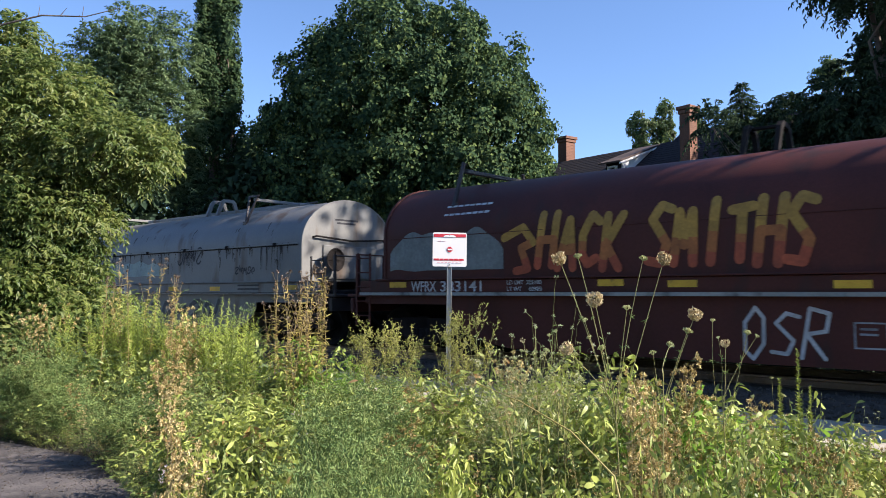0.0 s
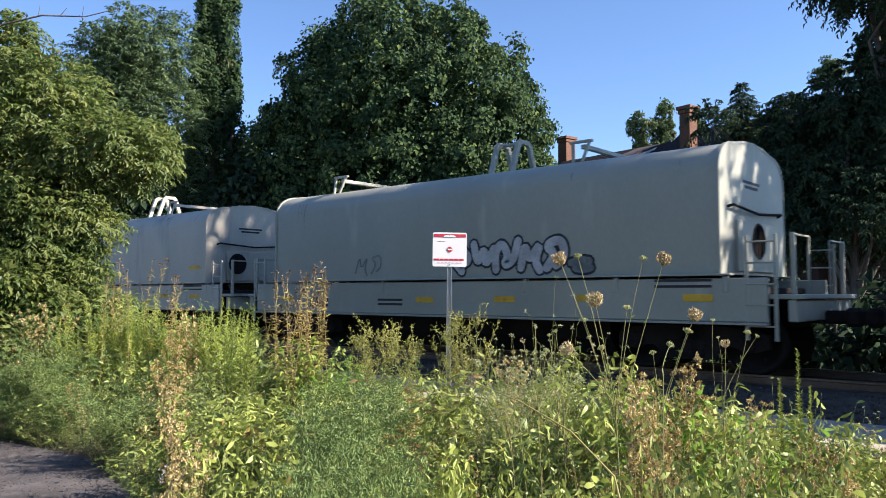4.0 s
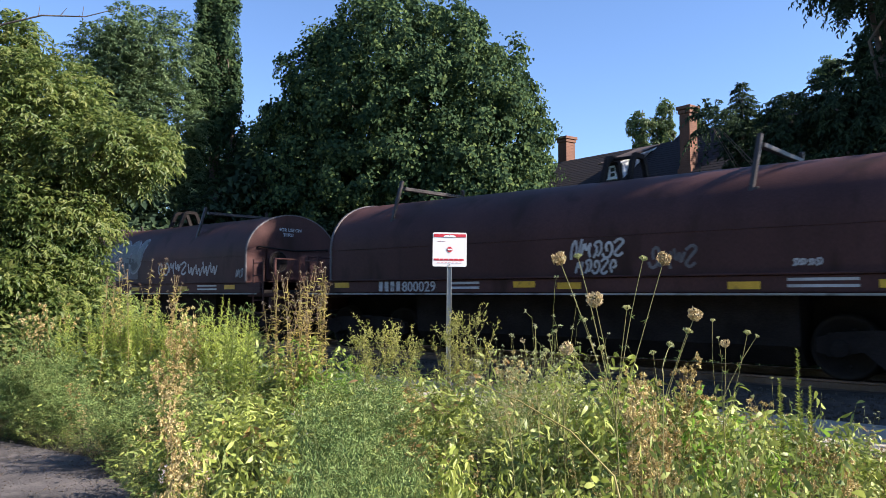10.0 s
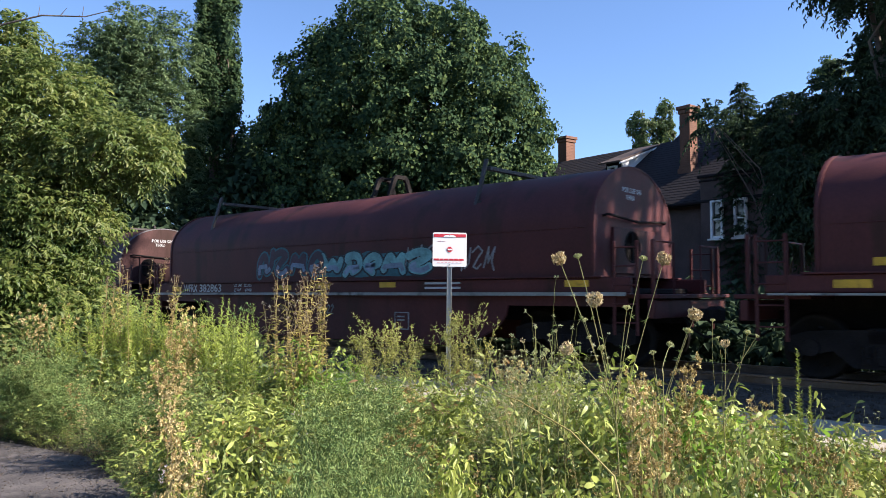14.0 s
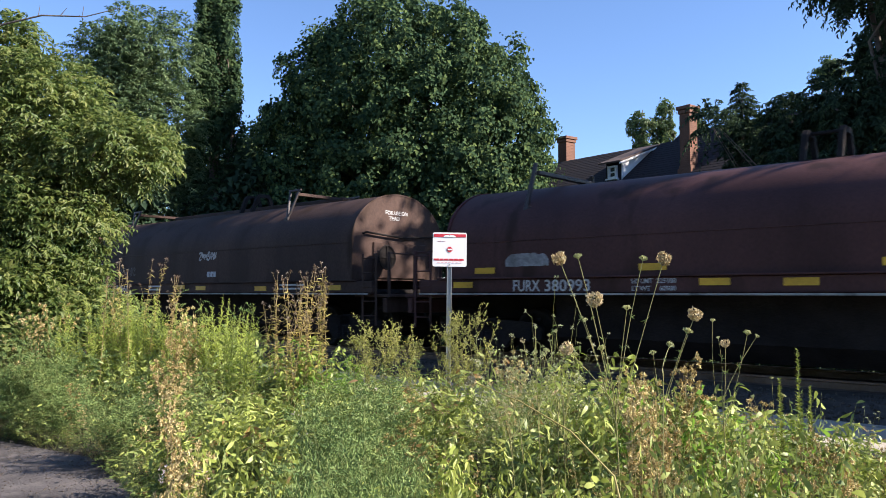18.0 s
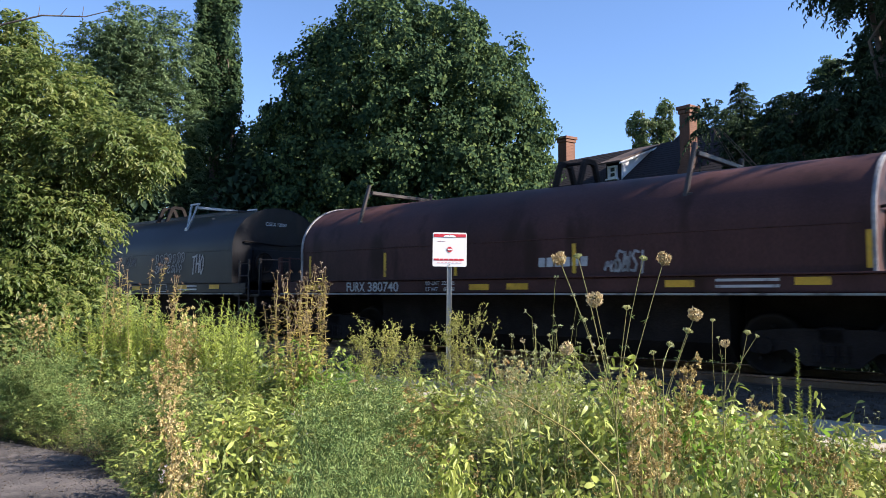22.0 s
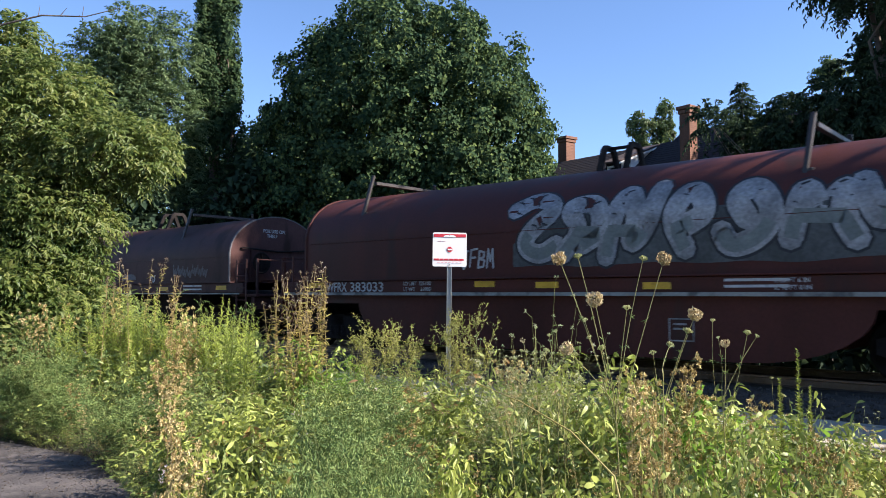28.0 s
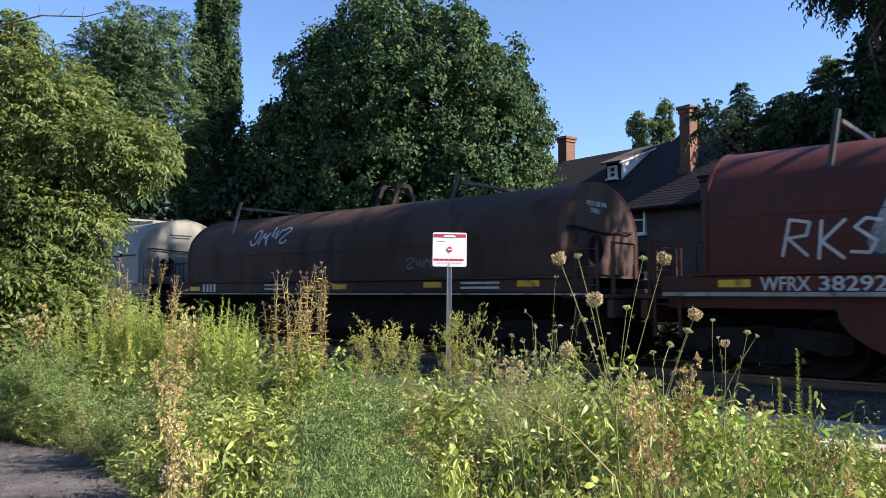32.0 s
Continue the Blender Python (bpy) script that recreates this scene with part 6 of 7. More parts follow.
def ribbon(m, style, pts, w, lift):
    """A painted stroke along (x, a) points on the hood's skin, or on the belly plate."""
    q = []
    for (x0, a0), (x1, a1) in zip(pts, pts[1:]):
        k = max(2, int(abs(a1 - a0) / 0.12) + 1)
        q += [(x0 + (x1 - x0) * j / k, a0 + (a1 - a0) * j / k) for j in range(k)]
    q.append(pts[-1])
    v = []
    for i, (x, a) in enumerate(q):
        x0, a0 = q[max(0, i - 1)]
        x1, a1 = q[min(len(q) - 1, i + 1)]
        d = math.hypot(x1 - x0, a1 - a0) or 1
        nx, na = -(a1 - a0) / d * w / 2, (x1 - x0) / d * w / 2
        for s in (-1, 1):
            aa = a + s * na
            v.append((x + s * nx, *((-1.443 - lift, min(max(0.24, aa), 1.17)) if style == "belly" else skin(style, min(max(0.01, aa), 2.0), lift))))
    m.add(v, [(2 * i, 2 * i + 1, 2 * i + 3, 2 * i + 2) for i in range(len(q) - 1)])


# swoops, coils and zigzags of a hand that writes no word
SHAPES = (
    ((0, 0.75), (0.5, 1), (1, 0.8), (0.55, 0.5), (0.1, 0.15), (0.6, 0), (1, 0.2)),
    ((0.1, 0), (0, 0.6), (0.35, 1), (0.6, 0.5), (0.45, 0.1), (0.9, 0.3), (1, 1)),
    ((0, 0.3), (0.3, 0), (0.8, 0.1), (1, 0.6), (0.6, 1), (0.2, 0.8), (0.45, 0.4)),
    ((0, 1), (0.3, 0.2), (0.55, 0.9), (0.75, 0.1), (1, 0.8)),
    ((0.2, 0), (0.55, 0.5), (0.05, 0.85), (0.8, 1), (0.95, 0.4), (0.6, 0.1)),
    ((0.5, 0), (0.05, 0.45), (0.5, 1), (0.95, 0.5), (0.5, 0.3)),
    ((0, 0.1), (0.25, 0.95), (0.45, 0.3), (0.9, 0.9), (0.75, 0.35), (1, 0)),
)


STROKES = {
    "A": (((0, 0), (0.5, 1), (1, 0)), ((0.2, 0.36), (0.8, 0.36))),
    "B": (((0, 0), (0, 1), (0.75, 0.92), (0.75, 0.62), (0.1, 0.53)), ((0.1, 0.53), (0.9, 0.42), (0.85, 0.06), (0, 0))),
    "C": (((1, 0.85), (0.5, 1), (0.05, 0.6), (0.1, 0.2), (0.5, 0), (1, 0.12)),),
    "E": (((0.95, 1), (0, 0.95), (0.05, 0), (1, 0.04)), ((0.05, 0.5), (0.75, 0.52))),
    "F": (((1, 1), (0.05, 0.95), (0, 0)), ((0.05, 0.5), (0.75, 0.52))),
    "G": (((1, 0.85), (0.5, 1), (0.05, 0.6), (0.1, 0.15), (0.6, 0), (0.95, 0.2), (0.95, 0.48), (0.55, 0.45)),),
    "H": (((0.05, 0), (0, 1)), ((0.95, 1), (1, 0)), ((0.02, 0.5), (0.97, 0.5))),
    "I": (((0.5, 0), (0.5, 1)),),
    "J": (((0.3, 1), (0.95, 1), (0.7, 0.95), (0.65, 0.15), (0.35, 0), (0.05, 0.2)),),
    "K": (((0.05, 0), (0.1, 1)), ((1, 1), (0.12, 0.45), (1, 0))),
    "M": (((0, 0), (0.15, 1), (0.5, 0.35), (0.85, 1), (1, 0)),),
    "N": (((0, 0), (0.08, 1), (0.92, 0), (1, 1)),),
    "O": (((0.5, 1), (0.05, 0.7), (0.1, 0.15), (0.5, 0), (0.95, 0.3), (0.9, 0.8), (0.5, 1)),),
    "P": (((0, 0), (0.05, 1), (0.9, 0.9), (0.85, 0.52), (0.05, 0.45)),),
    "R": (((0, 0), (0.05, 1), (0.9, 0.9), (0.85, 0.55), (0.08, 0.48), (1, 0)),),
    "S": (((1, 0.92), (0.4, 1), (0.02, 0.76), (0.9, 0.36), (0.7, 0.04), (0, 0.08)),),
    "T": (((0, 0.95), (1, 1)), ((0.5, 0.97), (0.48, 0))),
    "U": (((0, 1), (0.08, 0.15), (0.5, 0), (0.92, 0.15), (1, 1)),),
    "0": (((0.5, 1), (0.05, 0.7), (0.1, 0.15), (0.5, 0), (0.95, 0.3), (0.9, 0.8), (0.5, 1)),),
    "2": (((0.05, 0.8), (0.5, 1), (0.9, 0.75), (0.05, 0), (1, 0.03)),),
    "3": (((0.05, 0.9), (0.85, 0.95), (0.4, 0.55), (0.95, 0.35), (0.6, 0), (0, 0.1)),),
    "5": (((0.95, 1), (0.15, 0.95), (0.1, 0.55), (0.85, 0.5), (0.8, 0.08), (0, 0.05)),),
    "8": (((0.5, 0.55), (0.1, 0.8), (0.5, 1), (0.9, 0.8), (0.1, 0.25), (0.5, 0), (0.9, 0.25), (0.5, 0.55)),),
    ">": (((-1.2, 0.62), (0.1, 0.80), (0.9, 0.52), (0.1, 0.42), (0.7, 0.04), (-0.1, 0.0)),),
    ".": (((0.3, 0), (0.5, 0.05)),),
    " ": (),
}


def rounded(pts, times=2):
    """Corners cut off a polyline."""
    for _ in range(times):
        q = [pts[0]]
        for (xa, ya), (xb, yb) in zip(pts, pts[1:]):
            q += [(xa * 0.75 + xb * 0.25, ya * 0.75 + yb * 0.25), (xa * 0.25 + xb * 0.75, ya * 0.25 + yb * 0.75)]
        pts = q + [pts[-1]]
    return pts


def spot(m, style, x, a, r, lift):
    """A round end of a painted stroke."""
    pts = [(x + r * math.cos(q), a + r * math.sin(q)) for q in (k * math.pi / 4 for k in range(8))]
    m.add([(px, *((-1.443 - lift, min(max(0.24, pa), 1.17)) if style == "belly" else skin(style, min(max(0.01, pa), 2.0), lift))) for px, pa in pts], [tuple(range(8))])


def painted_word(parent, style, x0, x1, a0, a1, mats, seed, text, w, full):
    """Hand-painted letters, each a part. text: a word, or how many letter-like shapes of no word. full: fat letters over an outline of the
    second colour, with the third as the colour of their lower halves; else thin strokes, the colours from the foot up."""
    rng = random.Random(seed * 31 + int(x0 * 10))
    signs = [STROKES[c] for c in text] if isinstance(text, str) else [(SHAPES[(i * 4 + seed * 5 + seed * seed * i) % len(SHAPES)],) for i in range(text)]
    cw = (x1 - x0) / len(signs)
    edge = Mesh()
    for i, sign in enumerate(signs):
        lo, hi = a0 + rng.uniform(0, 0.12) * (a1 - a0), a1 - rng.uniform(0, 0.16) * (a1 - a0)
        if full:
            lo, hi = lo + w * 0.45, hi - w * 0.45
        slant = rng.uniform(0.02, 0.16) * (hi - lo)
        wide = cw * (0.74 if not full else 0.88)
        xa = x0 + cw * i + cw * 0.13 + rng.uniform(-0.04, 0.04) * cw
        tone = [Mesh() for _ in mats] if not full else [Mesh(), None, Mesh()]
        lift = 0.009 + 0.0011 * (i % 5)
        for path in sign:
            pts = [(xa + wide * px + slant * (pz - 0.5) + rng.uniform(-1, 1) * (0.02 if isinstance(text, str) else 0.09) * wide, lo + (hi - lo) * (pz + rng.uniform(-0.05, 0.05) * (not isinstance(text, str)))) for px, pz in path]
            if full:
                pts = rounded(pts)
                ribbon(edge, style, pts, w + 0.085, 0.0045 + 0.0002 * (i % 3))
                for q in (pts[0], pts[-1], *pts[3:-3:4]):
                    spot(edge, style, *q, w / 2 + 0.042, 0.0052 + 0.0002 * (i % 3))
                ribbon(tone[0], style, pts, w, lift)
                for q in (pts[0], pts[-1], *pts[3:-3:4]):
                    spot(tone[0], style, *q, w / 2, lift + 0.0003)
                if len(mats) > 2:
                    under = [q for q in pts if q[1] < lo + 0.42 * (hi - lo)]
                    if len(under) > 2:
                        ribbon(tone[2], style, under, w * 0.6, lift + 0.0009)
            else:
                for p, q in zip(pts, pts[1:]):
                    seg = [(p[0] + (q[0] - p[0]) * t / 6, p[1] + (q[1] - p[1]) * t / 6) for t in range(7)]
                    for u, v in zip(seg, seg[1:]):
                        k = min(len(mats) - 1, max(0, int(len(mats) * ((u[1] + v[1]) / 2 - lo) / max(0.01, hi - lo))))
                        ribbon(tone[k], style, [u, v], w, lift)
                    for e in (p, q):
                        k = min(len(mats) - 1, max(0, int(len(mats) * (e[1] - lo) / max(0.01, hi - lo))))
                        spot(tone[k], style, *e, w / 2, lift + 0.0003)
                    lift += 0.0004
        own = None
        for m, mat in zip(tone, mats):
            if m is not None and m.n:
                own = part("painted_letter" if own is None else "second_colour", m, mat, parent if own is None or parent.parent is not None else own, "hand-painted letter of spray paint" if own is None else "", fix=False)
    if edge.n:
        part("letter_outline", edge, mats[1], parent, "sprayed outline round the painted letters", fix=False)


def graffiti(parent, style, hl, kind, x0, x1, a0, a1, mats, seed, n=5, w=0.14, where="hood"):
    """Spray paint on the side: x from the hood's rear end, a up its skin (or the height on the belly plate).
    fill: a blotch; strokes: letter-like shapes of no word; bars: small writing; logo: four plain shapes; streaks: runs of dirt."""
    rng = random.Random(seed * 13 + int(x0 * 10))
    x0, x1 = x0 - hl, min(x1 - hl, hl - 0.1)
    if where == "belly":
        style = "belly"

    def at(x, a, lift):
        return (x, -1.443 - lift, a) if style == "belly" else (x, *skin(style, a, lift))

    if kind in ("tag", "throw"):
        return painted_word(parent, style, x0, x1, a0, a1, mats, seed, n, w, kind == "throw")
    m = Mesh()
    if kind == "box":
        for xa, za, xb, zb in ((x0, a0, x0, a1), (x0, a1, x1, a1), (x1, a1, x1, a0), (x1, a0, x0, a0)):
            m.box((xa + xb) / 2, -1.4455, (za + zb) / 2, abs(xb - xa) + w, 0.003, abs(zb - za) + w)
        part("stencil_frame", m, mats[0], parent)
        return bars(parent, x0 + 0.06, a1 - 0.08, 2, (x1 - x0) * 0.55, 0.03, mats[0], -1.4455, 0.07)
    if kind == "fill":
        k, rows = 34, 8
        v = []
        for i in range(k + 1):
            u = i / k
            x = x0 + (x1 - x0) * u
            edge = min(1, 6 * u + 0.05, 6 * (1 - u) + 0.05) ** 0.5
            top = a1 - (a1 - a0) * (0.34 * (0.5 + 0.5 * noise.noise((u * 7.0, seed, 0))) + 0.5 * (1 - edge))
            bot = a0 + (a1 - a0) * 0.15 * (0.5 + 0.5 * noise.noise((u * 6.0, seed + 9, 0)))
            v += [at(x, bot + (top - bot) * j / rows, 0.004) for j in range(rows + 1)]
        m.add(v, [(i * (rows + 1) + j, (i + 1) * (rows + 1) + j, (i + 1) * (rows + 1) + j + 1, i * (rows + 1) + j + 1) for i in range(k) for j in range(rows)])
        return part("graffiti", m, mats[0], parent, "patch of spray paint", fix=False)
    if kind == "frame":
        for q in (((x0, 1.26), (x0, 1.46)), ((x0, 1.46), (x1, 1.46)), ((x1, 1.46), (x1, 1.26)), ((x1, 1.26), (x0, 1.26)), (((x0 + x1) / 2, 1.26), ((x0 + x1) / 2, 1.46))):
            (xa, za), (xb, zb) = q
            m.box((xa + xb) / 2, -1.514, (za + zb) / 2, abs(xb - xa) + w, 0.003, abs(zb - za) + w)
        return part("stencil_frame", m, mats[0], parent)
    if kind == "bars":
        cw = (x1 - x0) / n
        for i in range(n):
            part("text_bar", Mesh().add([at(x0 + cw * (i + f), a, 0.004) for f, a in ((0.05, a0), (0.85, a0), (0.9, a1), (0.1, a1))], [(0, 1, 2, 3)]), mats[0], parent, fix=False)
        return None
    if kind == "posts":
        for x in (x0, x0 + 2.4, x0 + 4.3, x0 + 6.9, x1):
            part("yellow_strip", Mesh().add([at(x + dx, a, 0.006) for dx, a in ((0, a0), (w, a0), (w, a1), (0, a1))], [(0, 1, 2, 3)]), mats[0], parent, "upright yellow strip", fix=False)
        return None
    if kind == "logo":
        cw, h = (x1 - x0) / 4, a1 - a0
        for i, o in enumerate((((0.05, 0.12), (0.15, 0), (0.8, 0), (0.92, 0.12), (0.92, 0.88), (0.8, 1), (0.15, 1), (0.05, 0.88)), ((0, 0), (1.0, 0), (0.65, 1), (0.35, 1)), ((0.2, 0), (0.8, 0), (1, 1), (0, 1)), ((0, 0), (1, 0), (0.8, 0.5), (1, 1), (0, 1), (0.2, 0.5)))):
            part("logo_shape", Mesh().add([at(x0 + cw * (i + 0.94 * px), a0 + h * pz, 0.005) for px, pz in o], [tuple(range(len(o)))]), mats[0], parent, "plain dark mark", fix=False)
        return None
    if kind == "streaks":
        for i in range(n):
            x, top = rng.uniform(x0, x1), rng.choice((a1, a1 * 0.93, a0 + (a1 - a0) * rng.uniform(0.5, 1)))
            ln = (top - a0) * rng.uniform(0.15, 0.9) ** 1.5
            ww = w * rng.uniform(0.3, 1.3)
            pts = [(x + 0.01 * math.sin(7 * t + i), top - ln * t) for t in (0, 0.2, 0.4, 0.6, 0.8, 1)]
            one = Mesh()
            one.add([at(px + sd * ww * (1 - t * 0.8) / 2, max(0.01, pa), 0.003 + 0.0002 * i) for (px, pa), t in zip(pts, (0, 0.2, 0.4, 0.6, 0.8, 1)) for sd in (-1, 1)], [(2 * q, 2 * q + 1, 2 * q + 3, 2 * q + 2) for q in range(5)])
            part("dirt_run", one, mats[0], parent, "dark run of rust and dirt", fix=False)
        return None
    for c, mat in enumerate(mats):
        m = Mesh()
        lift = 0.006 + 0.006 * c + 0.0004 * (seed % 7)
        cw = (x1 - x0) / n
        for i in range(n):
            xa = x0 + cw * (i + 0.04 + rng.uniform(-0.06, 0.06))
            sh = SHAPES[(i * 3 + seed * 5 + seed * seed * i) % len(SHAPES)]
            lo, hi = a0 + ((i * 37 + seed) % 10) / 80 * (a1 - a0), a1 - ((i * 53 + seed) % 10) / 50 * (a1 - a0)
            slant = 0.15 * (hi - lo)
            pts = [(xa + cw * 0.9 * px + slant * (pz - 0.5), lo + (hi - lo) * pz) for px, pz in sh]
            if len(mats) > 1:
                cut = lo + (hi - lo) * c / len(mats), lo + (hi - lo) * (c + 1) / len(mats)
                for p, q in zip(pts, pts[1:]):
                    seg = [(p[0] + (q[0] - p[0]) * t / 8, p[1] + (q[1] - p[1]) * t / 8) for t in range(9)]
                    seg = [t for t in seg if cut[0] - 0.05 <= t[1] <= cut[1] + 0.05]
                    if len(seg) > 1:
                        ribbon(m, style, seg, w, lift)
                        lift += 0.0005
            else:
                curve = [pts[0]]
                for p, q in zip(pts[1:], pts[2:]):
                    curve += [(p[0] * 0.7 + curve[-1][0] * 0.3, p[1] * 0.7 + curve[-1][1] * 0.3), (p[0] * 0.75 + q[0] * 0.25, p[1] * 0.75 + q[1] * 0.25)]
                curve.append(pts[-1])
                one = Mesh()
                ribbon(one, style, curve, w, lift)
                part("graffiti_stroke", one, mat, parent, "letter-like stroke of spray paint", fix=False)
                lift += 0.0005
        if m.n:
            part("graffiti", m, mat, parent, "letter-like strokes of spray paint", fix=False)
    return None


def mark_of(number):
    return "CGLX" if number.startswith("12") else ""


def coil_car(rear_time, label, mat, style="round", belly=True, top="vee", rim=None, number="", ink=CHALK, seed=0, art=(), bright=True, beam=None, hooped=None, hl=6.015, wide=False, studs=False, dashes=False, dims=False):
    """A covered coil car; its rear hood end passes the mark beside the sign at rear_time. hl: half the hood's length."""
    s0 = -11.27 - SPEED * rear_time + hl
    car = base("coil_car", pose(*on_track(s0, 0, RAIL_Z), 0, 0, TRACK_TURN), label, "rail car", "cars of the freight train")
    nm, box = mat.name, style == "box"
    low, seam_z = style == "low", 2.20 if style == "low" else 2.37
    beam = beam or mat
    bn = beam.name
    gear = DARKSTEEL if mat in (WHITE, PALE) else beam
    gn = gear.name
    hood = part("hood", stored(("hood", style, nm, hl), lambda: hood_shell(style, hl).data("hood", mat, True)), mat, car)
    rm = rim or mat
    for s in (-1, 1):
        part("end_plate", stored(("plate", style, nm), lambda: end_plate(style).data("end_plate", mat)), mat, hood, at=pose(s * hl, 0, 0))
        part("hood_rim", stored(("rim", style, rm.name), lambda: hood_band(style, -0.025, 0.025, 0.022).data("hood_rim", rm, True)), rm, hood, at=pose(s * hl, 0, 0))
        part("end_hatch", stored(("hatch", nm), lambda: Mesh().box(0, 0, 0, 0.05, 1.7, 0.8, 0.02).data("end_hatch", mat)), mat, hood, at=pose(s * (hl + 0.03), 0, 1.95))
        part("grab_bar", stored(("bar", nm), lambda: Mesh().tube([(0, -1.15, 0), (0.08, -1.1, 0.03), (0.08, 0, -0.04), (0.08, 1.1, 0.03), (0, 1.15, 0)], 0.022, 6).data("grab_bar", GRIME, True)), GRIME, hood, at=pose(s * (hl + 0.01), 0, 2.36 if low else 2.52, 0, 0, 0 if s > 0 else 180))
        if s > 0 and ink is CHALK:
            for k, words in enumerate((mark_of(number) + " " + number,) if mat is BLACK and number else ("FOR USE ON", "THRU")):
                t = lettering(hood, words, 0, 0, 0.085, ink, 0)
                t.matrix_basis = pose(hl + 0.0135, -0.45 + 0.12 * k, (2.82 if low else 3.0) - 0.13 * k, 0, 0, 90) @ Matrix.Diagonal((0.125, 1, 0.125, 1))
        for k in range(0 if s > 0 and ink is CHALK else 3):
            part("text_bar", stored(("endbar", k, ink.name), lambda: Mesh().box(0, 0, 0, 0.003, 0.75 - 0.15 * k, 0.045).data("text_bar", ink)), ink, hood, at=pose(s * (hl + 0.0135), -0.1 * s, (2.80 if low else 2.98) - 0.08 * k)) if k < 2 else None
    if not box and ink is INK:
        for y in (-1.455, 1.455):
            part("seam_strip", stored(("seam", nm, hl), lambda: Mesh().box(0, 0, 0, 2 * hl - 0.3, 0.03, 0.03, 0.006).data("seam_strip", mat)), mat, hood, at=pose(0, y, seam_z))
            part("seam_gap", stored(("gap", hl), lambda: Mesh().box(0, 0, 0, 2 * hl - 0.3, 0.018, 0.022).data("seam_gap", GRIME)), GRIME, hood, at=pose(0, y, seam_z - 0.028))
    if not box and ink is not INK:
        part("seam_strip", stored(("thinseam", nm, hl), lambda: Mesh().box(0, 0, 0, 2 * hl - 0.3, 0.016, 0.016, 0.004).data("seam_strip", mat)), mat, hood, at=pose(0, -1.452, seam_z - 0.05))
    if not box and ink is INK:
        for k in range(6):
            part("hood_clamp", stored("clamp", lambda: Mesh().box(0, 0, 0, 0.10, 0.05, 0.09, 0.012).data("hood_clamp", GRIME)), GRIME, hood, at=pose(-hl + 1.0 + k * (2 * hl - 2) / 5, -1.475, seam_z))
    z0, z1 = (0.80, 1.44) if box else (1.225, 1.475)
    ln = 2 * hl + 1.37
    for s in (-1, 1):
        part("side_sill", stored(("sill", s, bn, hl, box), lambda: Mesh().box(0, s * 1.46, (z0 + z1) / 2, ln, 0.10, z1 - z0, 0.015).data("side_sill", beam)), beam, car)
        part("lower_flange", stored(("flange", s, bn, hl, box), lambda: Mesh().box(0, s * 1.49, z0 - 0.02, ln, 0.16, 0.035, 0.006).data("lower_flange", beam)), beam, car)
        part("upper_flange", stored(("ledge", s, bn, hl, box), lambda: Mesh().box(0, s * 1.49, 1.49, ln - 1.0, 0.14, 0.03, 0.006).data("upper_flange", beam)), beam, car)
        if bright:
            hh = 0.06 if wide else 0.032
            part("sill_stripe", stored(("stripe", s, hl, wide), lambda: Mesh().box(0, s * 1.573, 1.205, ln - 0.1, 0.004, hh).data("sill_stripe", STRIPE)), STRIPE, car, "pale stripe along the sill")
        # added trough, deeper than usual, fills the shaded space under the floor
        if not belly and s > 0:
            part("trough", stored(("trough", hl), lambda: Mesh().prism([(-0.95, 1.2), (-0.9, 0.45), (-0.6, 0.15), (0.6, 0.15), (0.9, 0.45), (0.95, 1.2)], 2.1 - hl, hl - 2.1, "x").data("trough", GRIME)), GRIME, car, "coil trough made deep and dark for the shade under the floor")
        if belly:
            part("belly_plate", stored(("belly", s, bn, hl), lambda: Mesh().prism(belly_outline(hl), s * 1.42 - 0.02, s * 1.42 + 0.02).data("belly_plate", beam)), beam, car)
        for k in range(7):
            part("sill_stiffener", stored(("stiff", bn), lambda: Mesh().box(0, 0, 0, 0.07, 0.10, 0.24, 0.008).data("sill_stiffener", beam)), beam, car, at=pose(-hl + 0.1 + k * hl / 3, s * 1.475, 1.35)) if box else None
    part("centre_sill", stored(("centre", hl), lambda: Mesh().box(0, 0, 0.95, ln + 0.2, 0.5, 0.5, 0.03).data("centre_sill", GRIME)), GRIME, car)
    part("floor_plate", stored(("floor", hl), lambda: Mesh().box(0, 0, 1.25, ln - 0.6, 2.7, 0.1, 0.02).data("floor_plate", GRIME)), GRIME, car)
    part("brake_reservoir", stored("tank", lambda: Mesh().lathe([(0.05, -0.55), (0.18, -0.5), (0.2, -0.42), (0.2, 0.42), (0.18, 0.5), (0.05, 0.55)], "x", 14, (0.6, -0.6, 0.72)).data("brake_reservoir", GRIME)), GRIME, car)
    for s in (-1, 1):
        turn = 0 if s > 0 else 180
        part("end_platform", stored(("plat", gn), lambda: Mesh().box(0.62, 0, 1.17, 1.05, 2.9, 0.07, 0.012).data("end_platform", gear)), gear, car, at=pose(s * hl, 0, 0, 0, 0, turn))
        part("end_sill", stored(("esill", gn), lambda: Mesh().box(1.0, 0, 0.97, 0.12, 2.9, 0.30, 0.015).data("end_sill", gear)), gear, car, at=pose(s * hl, 0, 0, 0, 0, turn))
        for y in (0, 180):
            part("end_railing", stored(("rail", gn), lambda: end_gear().data("end_railing", gear)), gear, car, at=pose(s * (hl + 0.98), 0, 0, 0, 0, y))
        part("coupler", stored("coupler", lambda: Mesh().box(0, 0, 0.86, 0.75, 0.2, 0.2, 0.04).box(0.42, 0.03, 0.86, 0.24, 0.34, 0.28, 0.06).data("coupler", GRIME)), GRIME, car, at=pose(s * (hl + 1.02), 0, 0, 0, 0, turn))
